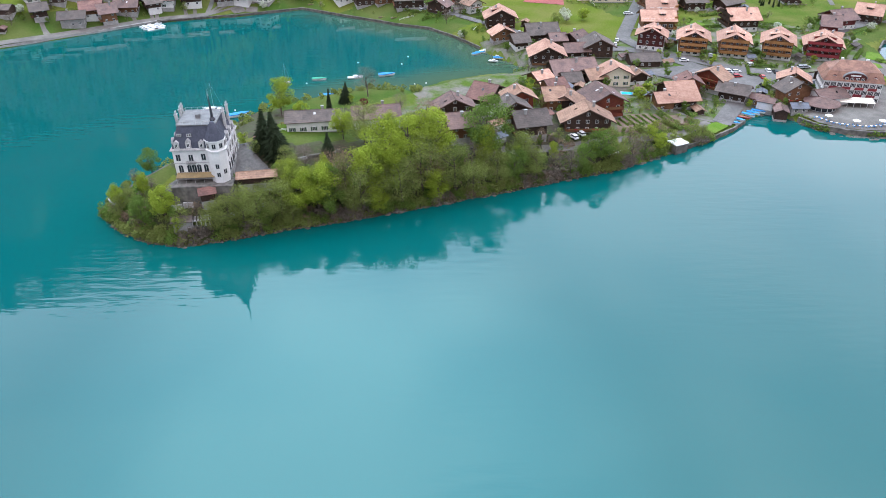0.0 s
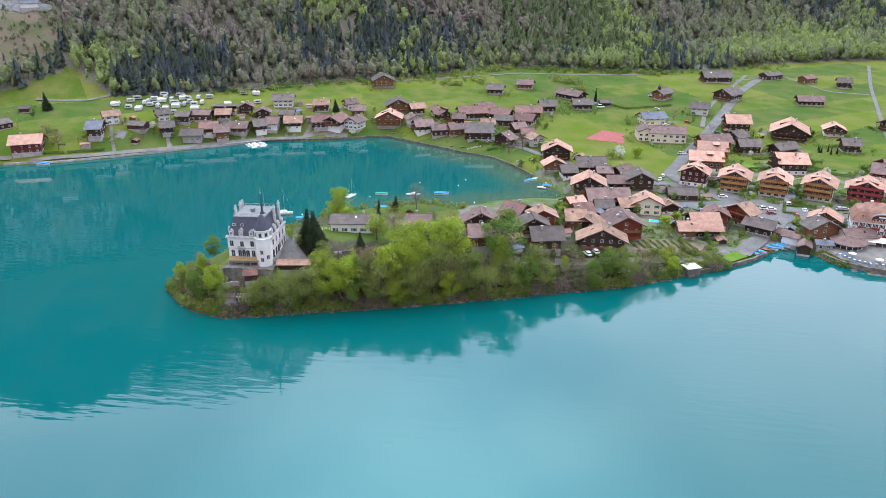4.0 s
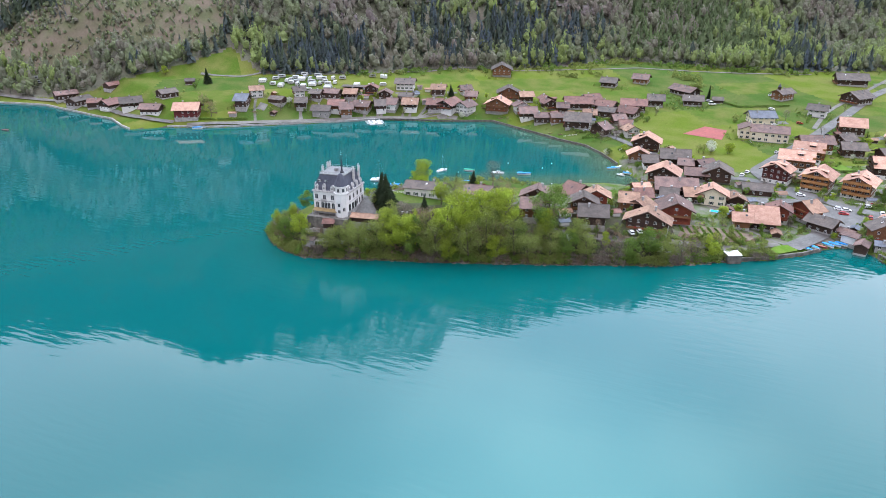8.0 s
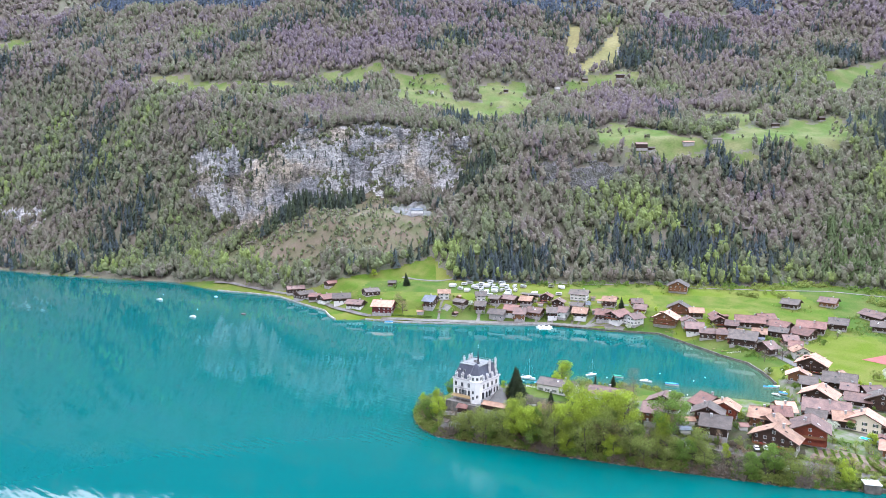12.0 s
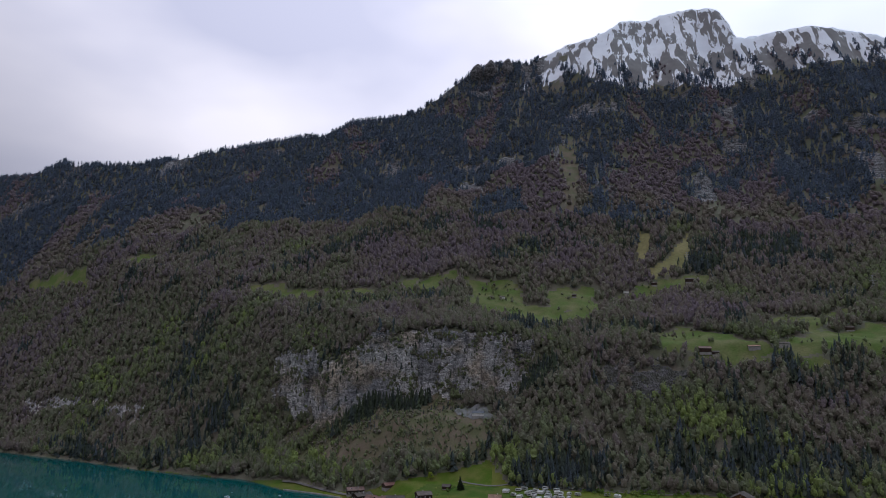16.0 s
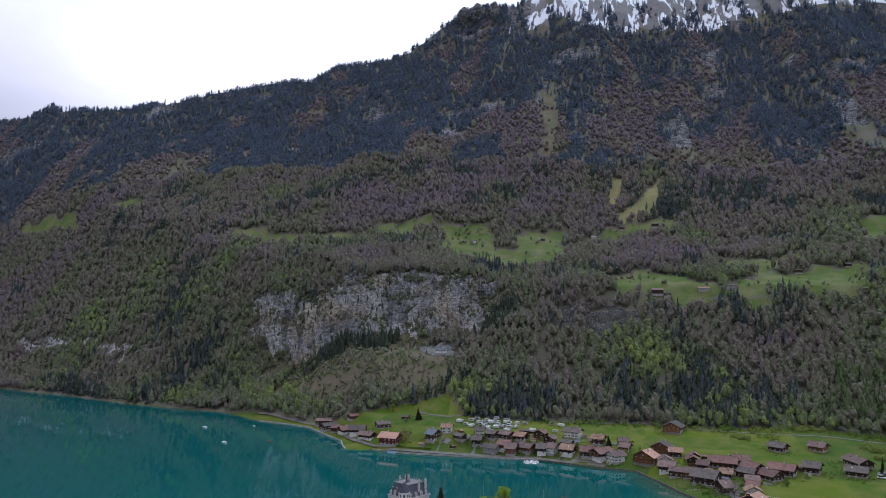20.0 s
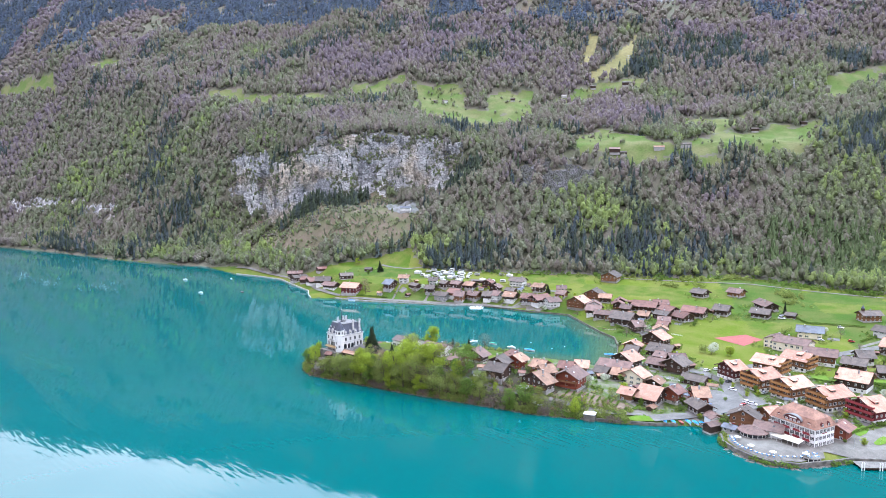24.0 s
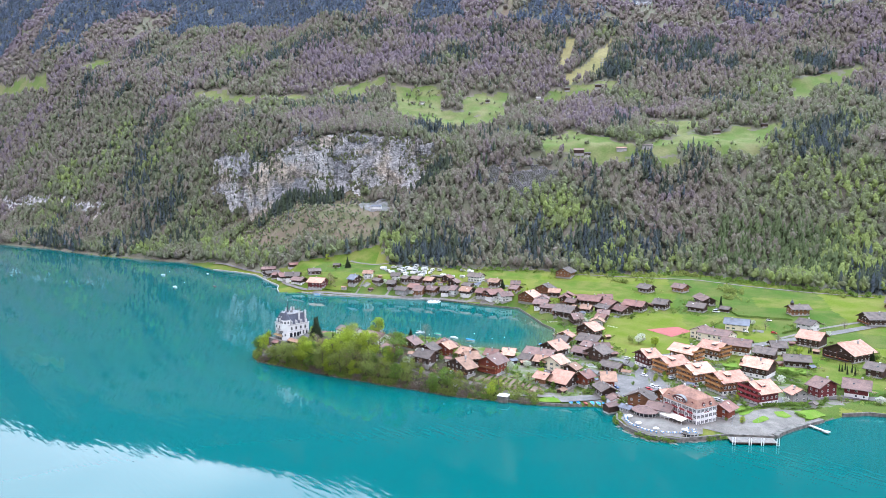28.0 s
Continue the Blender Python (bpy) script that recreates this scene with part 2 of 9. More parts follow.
l.new(s_geo.outputs["Position"], s_turn.inputs[0])
l.new(s_turn.outputs[0], s_map.inputs[0])
l.new(s_map.outputs[0], s_noise.inputs["Vector"])
l.new(s_geo.outputs["Position"], s_beds.inputs["Vector"])
l.new(s_geo.outputs["Position"], s_stone.inputs["Vector"])
l.new(s_geo.outputs["Normal"], s_sep.inputs[0])
l.new(s_sep.outputs[2], s_flat.inputs[0])
l.new(s_noise.outputs["Fac"], s_add.inputs[0])
l.new(s_flat.outputs[0], s_add.inputs[1])
l.new(s_beds.outputs["Fac"], s_add2.inputs[0])
l.new(s_add.outputs[0], s_add2.inputs[2])
l.new(s_add2.outputs[0], s_ramp.inputs[0])
s_ramp.color_ramp.elements[0].position, s_ramp.color_ramp.elements[1].position = 0.69, 0.715
l.new(s_stone.outputs["Fac"], s_tone.inputs[0])
l.new(s_tone.outputs[0], s_mix.inputs[6])
l.new(s_ramp.outputs[0], s_mix.inputs[0])
l.new(n["Principled BSDF"].inputs["Base Color"].links[0].from_socket, s_mix.inputs[7])
l.new(s_mix.outputs[2], n["Principled BSDF"].inputs["Base Color"])
SCREE = material("scree", (0.19, 0.185, 0.185), 0.95, (0.1, 0.105, 0.08), 0.12, 9, 0.8, 0.4, fine=0.4)
BANK = material("leaf_litter", (0.05, 0.04, 0.025), 0.95, (0.055, 0.068, 0.022), 0.25, 8, 0.8, 1.2, fine=1.4)
LAKEBED = material("lake_bed", (0.05, 0.048, 0.035), 0.9, (0.09, 0.085, 0.062), 0.1, 6, 0.3, 1.0)
ASPHALT = material("asphalt", (0.115, 0.107, 0.1), 0.9, (0.155, 0.145, 0.135), 0.15, 6, 0.1, 8, fine=1.2)
PATH_STONE = material("pale_gravel", (0.175, 0.16, 0.14), 0.95, (0.12, 0.11, 0.096), 0.2, 6, 0.2, 6, fine=2)
WALL_STONE = material("quay_stone", (0.17, 0.155, 0.135), 0.9, (0.07, 0.068, 0.058), 0.5, 8, 0.8, 1.6, fine=2)
RED_COURT = material("red_court", (0.3, 0.085, 0.075), 0.9, (0.25, 0.075, 0.065), 0.1)
ROOFS = {"O": ((0.47, 0.27, 0.19), (0.36, 0.19, 0.13)), "B": ((0.19, 0.115, 0.095), (0.12, 0.078, 0.068)), "R": ((0.2, 0.1, 0.078), (0.13, 0.068, 0.056)),
         "G": ((0.125, 0.096, 0.08), (0.08, 0.063, 0.054)), "T": ((0.32, 0.19, 0.125), (0.21, 0.12, 0.08)), "S": ((0.13, 0.14, 0.165), (0.1, 0.105, 0.12)), "H": ((0.27, 0.145, 0.1), (0.17, 0.09, 0.065))}
ROOF = {k: striped(material("roof_tiles_" + k.lower(), a, 0.75, b, 0.35, 7, 0.5, 3.0, fine=1.6, random_amount=0.22), 0.34, 0.3) for k, (a, b) in ROOFS.items()}
WALLS = {"D": ((0.06, 0.035, 0.024), (0.04, 0.024, 0.018)), "M": ((0.2, 0.095, 0.045), (0.14, 0.065, 0.03)), "L": ((0.34, 0.17, 0.06), (0.27, 0.125, 0.045)),
         "R": ((0.24, 0.06, 0.03), (0.18, 0.045, 0.025)), "C": ((0.15, 0.03, 0.03), (0.12, 0.025, 0.025)), "F": ((0.1, 0.025, 0.022), (0.07, 0.02, 0.018))}
WALL = {k: striped(material("boards_" + k.lower(), a, 0.8, b, 0.5, 6, 0.3, 4.0, fine=2.5, random_amount=0.2), 0.25, 0.35) for k, (a, b) in WALLS.items()}
WALL["W"] = material("white_render", (0.7, 0.69, 0.66), 0.85, (0.6, 0.59, 0.565), 0.3, 6, 0.1, 4, grain=0.15)
WALL["Y"] = material("yellow_render", (0.76, 0.7, 0.54), 0.85, (0.7, 0.63, 0.48), 0.3, grain=0.2)
WALL["E"] = material("cream_render", (0.68, 0.6, 0.47), 0.85, (0.62, 0.54, 0.42), 0.3, grain=0.2)
WALL["S"] = material("grey_boards", (0.36, 0.34, 0.32), 0.85, (0.28, 0.27, 0.26), 0.5)
FRAME_WHITE = material("white_paint", (0.78, 0.77, 0.74), 0.5, (0.7, 0.69, 0.67), 1.0)
GLASS = material("window_glass", (0.02, 0.024, 0.03), 0.08, (0.03, 0.035, 0.04), 0.5, specular=0.6)
STONE_TRIM = material("grey_stone", (0.36, 0.35, 0.33), 0.9, (0.26, 0.25, 0.24), 0.6, 6, 0.4, 3)
SLATE = striped(material("slate", (0.075, 0.08, 0.105), 0.55, (0.055, 0.06, 0.08), 0.6, 6, 0.4, 4, fine=2.2), 0.3, 0.25)
ZINC = material("zinc_roof", (0.19, 0.185, 0.18), 0.65, (0.13, 0.128, 0.125), 0.5, 6, 0.1, 3)
BARK = material("bark", (0.13, 0.1, 0.08), 0.95, (0.08, 0.065, 0.05), 1.0, 6, 0.6, 4)


def leafy(name, colour, spread=0.22):
    """Leaves: a little light passes through them."""
    m = material(name, colour, 0.75, [c * 0.8 for c in colour], 0.12, 4, 0, fine=0.8, random_amount=spread, island=True, specular=0.06)
    n, l = m.node_tree.nodes, m.node_tree.links
    b, out = n["Principled BSDF"], n["Material Output"]
    thin, mx = n.new("ShaderNodeBsdfTranslucent"), n.new("ShaderNodeMixShader")
    mx.inputs[0].default_value = 0.45
    l.new(b.inputs["Base Color"].links[0].from_socket, thin.inputs[0])
    l.new(b.outputs[0], mx.inputs[1])
    l.new(thin.outputs[0], mx.inputs[2])
    l.new(mx.outputs[0], out.inputs[0])
    return m


LEAF = {"lime": leafy("fresh_lime_leaves", (0.33, 0.415, 0.05)), "green": leafy("spring_green_leaves", (0.16, 0.245, 0.05)),
        "olive": leafy("olive_leaves", (0.25, 0.295, 0.08)), "dark": leafy("dark_needles", (0.042, 0.06, 0.03)),
        "bare": leafy("bare_twigs", (0.24, 0.2, 0.16)), "rust": leafy("budding_brown_twigs", (0.3, 0.21, 0.14)),
        "purple": leafy("bare_beech_twigs", (0.19, 0.15, 0.155)), "wine": leafy("wine_red_leaves", (0.16, 0.02, 0.035)), "white": leafy("blossom", (0.6, 0.62, 0.5))}

# ---- the lie of the land ----
def vnoise(x, y, seed=0):
    """Smooth value noise in 0..1 on arrays."""
    x, y = np.broadcast_arrays(np.asarray(x, float), np.asarray(y, float))
    i, j = np.floor(x).astype(np.int64), np.floor(y).astype(np.int64)
    u, v = x - i, y - j
    u, v = u * u * (3 - 2 * u), v * v * (3 - 2 * v)

    def lattice(p, q):
        h = (p * 374761393 + q * 668265263 + seed * 1274126177) & 0xFFFFFFFF
        h = ((h ^ (h >> 13)) * 1103515245) & 0xFFFFFFFF
        h = ((h ^ (h >> 15)) * 2246822519) & 0xFFFFFFFF
        return ((h ^ (h >> 16)) & 0xFFFF) / 65535.0
    return (lattice(i, j) * (1 - u) + lattice(i + 1, j) * u) * (1 - v) + (lattice(i, j + 1) * (1 - u) + lattice(i + 1, j + 1) * u) * v


def fbm(x, y, octaves=4, seed=0):
    total, size, gain = 0.0, 0.0, 1.0
    for k in range(octaves):
        total = total + gain * vnoise(np.asarray(x) * 2**k, np.asarray(y) * 2**k, seed + k)
        size, gain = size + gain, gain * 0.5
    return total / size


def smooth(lo, hi, v):
    k = np.clip((np.asarray(v, float) - lo) / (hi - lo), 0, 1)
    return k * k * (3 - 2 * k)


# the water's edge, anticlockwise round the land: the peninsula's south bank, the quays, the far east, the hills, the far shore, the bay
SOUTH = [(-106, 190), (-98, 181), (-86, 174), (-75, 172), (-62, 176), (-48, 181), (-30, 186), (-10, 193), (12, 201), (27, 207),
         (57, 218), (84, 234), (97, 241), (110, 251), (119, 262), (128, 268)]
QUAYS = [(134, 265), (138, 259), (143, 253), (151, 248), (159, 246), (167, 246), (176, 252), (183, 264), (188, 274), (196, 281), (204, 288.5), (203, 296), (204, 306), (206, 316),
         (213, 345), (221, 357), (236, 366), (262, 366), (300, 352), (380, 330), (520, 300), (900, 240)]
BACK = [(4500, 100), (4500, 4500), (-4500, 4500), (-4500, -400)]
FAR = [(-2400, -260), (-1037, 182), (-893, 230), (-740, 266), (-632, 306), (-590, 328), (-550, 328), (-500, 327), (-455, 340), (-424, 345),
       (-372, 334), (-338, 328), (-316, 315), (-304, 310), (-285, 325), (-258, 334), (-228, 353), (-183, 384), (-160, 401), (-137, 408),
       (-118, 412), (-95, 422), (-83, 427), (-64, 416), (-33, 398), (-27, 394), (-8, 386), (6, 370), (18, 352)]
BAY = [(26, 338), (38, 322), (30, 313), (17, 311), (-1, 303), (-14, 292), (-31, 296), (-42, 290), (-54, 284), (-70, 276), (-80, 262), (-86, 246),
       (-88, 226), (-98, 212), (-107, 200)]
SHORE = np.array(SOUTH + QUAYS + BACK + FAR + BAY, float)


def inland(x, y, line=SHORE):
    """Metres from the water's edge, positive on land."""
    x, y = np.asarray(x, float), np.asarray(y, float)
    if x.size < 300:
        # few places: all edges of the outline at once
        ax, ay = line[:, 0], line[:, 1]
        ex, ey = (np.roll(line, -1, 0) - line).T
        px, py = x.reshape(-1, 1), y.reshape(-1, 1)
        k = np.clip(((px - ax) * ex + (py - ay) * ey) / (ex * ex + ey * ey), 0, 1)
        far = np.sqrt(((px - ax - k * ex) ** 2 + (py - ay - k * ey) ** 2).min(1))
        cross = ((ay > py) != (ay + ey > py)) & (px < ex * (py - ay) / np.where(ey == 0, 1, ey) + ax)
        return (far * np.where(cross.sum(1) % 2 == 1, 1, -1)).reshape(x.shape)
    best, inside = np.full(x.shape, 1e18), np.zeros(x.shape, bool)
    for (ax, ay), (bx, by) in zip(line, np.roll(line, -1, 0)):
        ex, ey = bx - ax, by - ay
        k = np.clip(((x - ax) * ex + (y - ay) * ey) / (ex * ex + ey * ey), 0, 1)
        best = np.minimum(best, (x - ax - k * ex) ** 2 + (y - ay - k * ey) ** 2)
        if ay != by:
            inside ^= ((ay > y) != (by > y)) & (x < (bx - ax) * (y - ay) / (by - ay) + ax)
    return np.sqrt(best) * np.where(inside, 1, -1)


# the skyline: degrees to the left of north, and of height, seen from over the lake
EYE = (194.0, -55.0, 124.0)
SKYLINE = [(-180, 7), (-60, 8), (-20, 12), (0, 20), (14.4, 22.01), (15.2, 22.12), (16.0, 22.76), (18.1, 23.53), (20.4, 24.26), (22.8, 24.18), (25.2, 24.16), (25.7, 25.4), (26.4, 26.25), (29.0, 26.84), (31.8, 26.31), (33.7, 26.5), (36.1, 25.65), (39.0, 25.02), (41.5, 23.91), (42.7, 23.95), (44.4, 23.91), (46.4, 23.4), (48.8, 21.79), (50.7, 20.42), (53.6, 19.66), (56.4, 19.32), (58.7, 17.98), (61.0, 17.83), (64.5, 16.89), (66.3, 16.51), (69.2, 15.7), (72.4, 14.79), (74.3, 14.44), (76.2, 14.23), (77.7, 14.27), (79.0, 13.33), (81.3, 12.6), (100, 6), (130, 5), (180, 6)]
RISE_S = [-400, 0, 150, 300, 345, 400, 450, 520, 560, 620, 700, 760, 910, 1072, 1400, 1700, 2000, 2400, 6000]
RISE_Z = [2.0, 2.0, 2.0, 2.4, 4.5, 8.5, 12, 20, 40, 85, 150, 170, 232, 337, 572, 850, 1220, 1750, 6000]


def uphill(x, y):
    """Metres up the valley side, and along it."""
    return -0.572 * x + 0.82 * y, 0.82 * x + 0.572 * y


def rock_face(s, a):
    """How much of a rock face there is along the valley side, and metres uphill with a ragged edge."""
    return smooth(-350, -290, a) * smooth(45, -15, a), s + (fbm(a / 30, s / 60, 3, 5) - 0.5) * 34 + (fbm(a / 7, s / 30, 3, 6) - 0.5) * 12 + 10 * np.sin(a / 47) - 0.3 * np.maximum(-150 - a, 0)


def height(x, y):
    """The ground's height over the lake."""
    x, y = np.asarray(x, float), np.asarray(y, float)
    d = inland(x, y)
    s, a = uphill(x, y)
    # the valley side, with gullies and a rock face
    wave = (fbm(a / 260, s / 900, 4, 3) - 0.5) * smooth(560, 1000, s) * np.clip((s - 500) * 0.22, 0, 260)
    wave = wave + (fbm(x / 40, y / 40, 3, 8) - 0.5) * smooth(540, 700, s) * 16
    rise = np.interp(s, RISE_S, RISE_Z) + wave
    # the peninsula: a steep wooded south bank, a crest, gentler ground to the bay
    q = y - np.interp(x, [p[0] for p in SOUTH], [p[1] for p in SOUTH])
    crest = np.interp(x, [-112, -96, -82, -52, -20, 30, 52, 75, 100], [3, 8, 13.9, 13.9, 11.5, 10.5, 6.5, 3, 0])
    hump = crest * smooth(0, 12.5, q) * (1 - 0.8 * smooth(34, 85, q)) * smooth(420, 330, y)
    z = np.maximum(rise, 2.4 + hump)
    z = np.minimum(z, 0.9 + 0.14 * np.maximum(d, 0) + 0.008 * np.clip(d, 0, 55) ** 2 + 1.15 * np.maximum(d - 55, 0) + 0.55 * np.minimum(hump, np.maximum(d, 0)))
    face, edge = rock_face(s, a)
    z = z + face * (smooth(678, 693, edge) * 62 - 46 * smooth(590, 676, edge)) * smooth(900, 700, s)
    # the skyline
    dx, dy = x - EYE[0], y - EYE[1]
    r = np.hypot(dx, dy)
    brow = np.interp(np.degrees(np.arctan2(-dx, dy)), [p[0] for p in SKYLINE], [p[1] for p in SKYLINE])
    crag = (fbm(a / 35, s / 35, 3, 21) - 0.5) * 0.35
    cone = EYE[2] + r * np.tan(np.radians(brow + crag))
    z = np.where((z > cone) & (r > 900), cone - 0.7 * (z - cone), z)
    return np.where(d >= 0, z * smooth(-0.2, 2.2, d), np.maximum(0.25 * d, -9.0))



def part(name, bm, mat, parent=None, label=""):
    """Links a bmesh as one mesh object under a thing or a part."""
    me = bpy.data.meshes.new(name)
    bm.to_mesh(me)
    bm.free()
    for x in (mat if isinstance(mat, (list, tuple)) else [mat]):
        me.materials.append(x)
    ob = new(name, me)
    ob.parent = parent
    return tagged(ob, label)


def sheet(name, verts, faces, mats, index=None, soft=False):
    """A large mesh from arrays of vertices and of faces with equal corner counts."""
    verts, faces = np.asarray(verts, np.float32), np.asarray(faces, np.int32)
    me = bpy.data.meshes.new(name)
    me.vertices.add(len(verts))
    me.vertices.foreach_set("co", verts.ravel())
    k = faces.shape[1]
    me.loops.add(faces.size)
    me.loops.foreach_set("vertex_index", faces.ravel())
    me.polygons.add(len(faces))
    me.polygons.foreach_set("loop_start", np.arange(0, faces.size, k, dtype=np.int32))
    for x in mats:
        me.materials.append(x)
    if index is not None:
        me.polygons.foreach_set("material_index", np.asarray(index, np.int32))
    me.polygons.foreach_set("use_smooth", np.full(len(faces), soft))
    me.update(calc_edges=True)
    return new(name, me)


def fan(az, rad, cx, cy):
    """Vertices and quads of a grid of directions (degrees to the left of north) and distances."""
    A, R = np.meshgrid(np.radians(az), rad)
    x, y = cx - R * np.sin(A), cy + R * np.cos(A)
    n, m = len(az), len(rad)
    i = np.arange(m - 1)[:, None] * n + np.arange(n - 1)[None, :]
    return x.ravel(), y.ravel(), np.stack([i, i + n, i + n + 1, i + 1], -1).reshape(-1, 4)


# ---- ground: one sheet from the lake bed to the ridges ----
FOREST_EDGE = [(-611, 312), (-543, 340), (-462, 350), (-400, 362), (-372, 374), (-349, 399), (-322, 450), (-284, 432), (-222, 462), (-167, 510), (-106, 542),
               (-58, 584), (-27, 613), (32, 627), (77, 636), (120, 650), (300, 760), (700, 900), (4000, 2400), (4000, 4500), (-4500, 4500), (-4500, -300), (-1200, 110)]
MEADOWS_A = [[(-328, 690), (-290, 755), (-214, 741), (-166, 734), (-154, 805), (-108, 893), (-80, 926), (-50, 870), (-45, 825), (-59, 799), (-148, 731), (-229, 675), (-265, 665)],
             [(-611, 685), (-575, 744), (-541, 738), (-501, 701), (-473, 621), (-534, 634)],
             [(-480, 728), (-495, 768), (-459, 807), (-416, 753), (-432, 716), (-453, 690)],
             [(-697, 607), (-701, 642), (-683, 653), (-655, 633), (-688, 601)],
             [(-423, 859), (-416, 908), (-352, 952), (-321, 922), (-361, 906), (-405, 879)]]
MEADOWS_B = [[(-1558, 291), (-1493, 323), (-1411, 355), (-1355, 346), (-1286, 349), (-1409, 326), (-1525, 284)],
             [(-104, 1001), (-125, 1071), (-93, 1132), (-68, 1164), (-57, 1133), (-87, 1074), (-84, 971)],
             [(-1303, 399), (-1286, 450), (-1227, 442), (-1267, 399)],
             [(-236, 848), (-178, 849), (-157, 931), (-143, 903), (-161, 819), (-197, 798)],
             [(-286, 647), (-259, 657), (-224, 669), (-169, 703), (-116, 738), (-118, 741), (-173, 710), (-229, 674)],
             [(-1529, 308), (-1413, 350), (-1355, 346), (-1460, 304)]]
MEADOWS_C = [[(-937, 460), (-861, 519), (-755, 567), (-687, 589), (-680, 564), (-831, 484)],
             [(-689, 612), (-642, 681), (-617, 695), (-621, 609)],
             [(-608, 689), (-572, 754), (-500, 703), (-444, 693), (-423, 730), (-423, 859), (-359, 948), (-328, 932), (-377, 885), (-417, 799), (-388, 693), (-424, 641), (-455, 606), (-568, 654)]]
MEADOWS = MEADOWS_A + MEADOWS_B + MEADOWS_C
DRY = [[(-447, 1062), (-399, 983), (-398, 958), (-416, 908), (-437, 905), (-427, 981)], [(-512, 1014), (-485, 1011), (-451, 937), (-459, 917)]]
FACES_OF_ROCK = [[(-1189, 212), (-1105, 250), (-1008, 279), (-890, 316), (-866, 312), (-1019, 264), (-1105, 222)]]
SCREES = [[(-307, 603), (-275, 634), (-247, 654), (-225, 648), (-228, 610), (-261, 588), (-285, 585)]]
CLEARINGS = [[(-628, 395), (-612, 437), (-557, 457), (-500, 490), (-440, 518), (-376, 500), (-350, 490), (-330, 440), (-388, 403), (-470, 378), (-545, 364)]]
LAWNS = [[(-101, 195), (-97, 186), (-90, 182), (-80, 181), (-75, 184), (-84, 196), (-92, 203)], [(-52, 206), (-30, 213), (-22, 222), (-42, 217), (-54, 213)]]
VILLAGE = [(-20, 215), (60, 225), (130, 275), (180, 285), (210, 370), (150, 400), (70, 350), (20, 355), (35, 320), (-10, 290)]


# crags in the upper woods: metres uphill and along, half their extent both ways
OUTCROPS = [(1418, -96, 24, 32), (1410, -388, 24, 28), (1355, 137, 18, 22), (1577, 64, 28, 75), (1308, -507, 12, 16), (1554, -772, 18, 60), (1438, -1426, 30, 90), (1212, -608, 14, 18),
            (1400, -179, 20, 50), (1488, 390, 22, 30), (1473, 656, 24, 45), (1695, 295, 14, 30), (1561, 554, 16, 22), (1768, -217, 16, 70), (1330, -1150, 14, 30), (1250, 520, 10, 20)]


def outcrop(s, a):
    """Above 0 on a crag, with a ragged edge."""
    best = np.full(np.shape(s), -9.0)
    for s0, a0, hs, ha in OUTCROPS:
        best = np.maximum(best, 1 - ((s - s0) / hs) ** 2 - ((a - a0) / ha) ** 2)
    return best + 2.6 * (fbm(a / 16, s / 22, 3, 91) - 0.55)


def gully(s, a):
    """Above 0 in the stony chute that runs down the upper woods."""
    return smooth(1070, 1110, s) * smooth(1470, 1400, s) - np.abs(a - 32 - 8 * np.sin(s / 60)) / (9 + 12 * smooth(1150, 1420, s)) + 0.9 * (fbm(a / 12, s / 30, 3, 92) - 0.5)


def within(x, y, lines, ragged=0.0):
    """Metres inside the nearest of some outlines, with a ragged edge."""
    best = np.full(np.shape(x), -1e9)
    for line in lines:
        best = np.maximum(best, inland(x, y, np.array(line, float)))
    return best + ragged * (fbm(x / 14, y / 14, 3, 31) - 0.5) if ragged else best


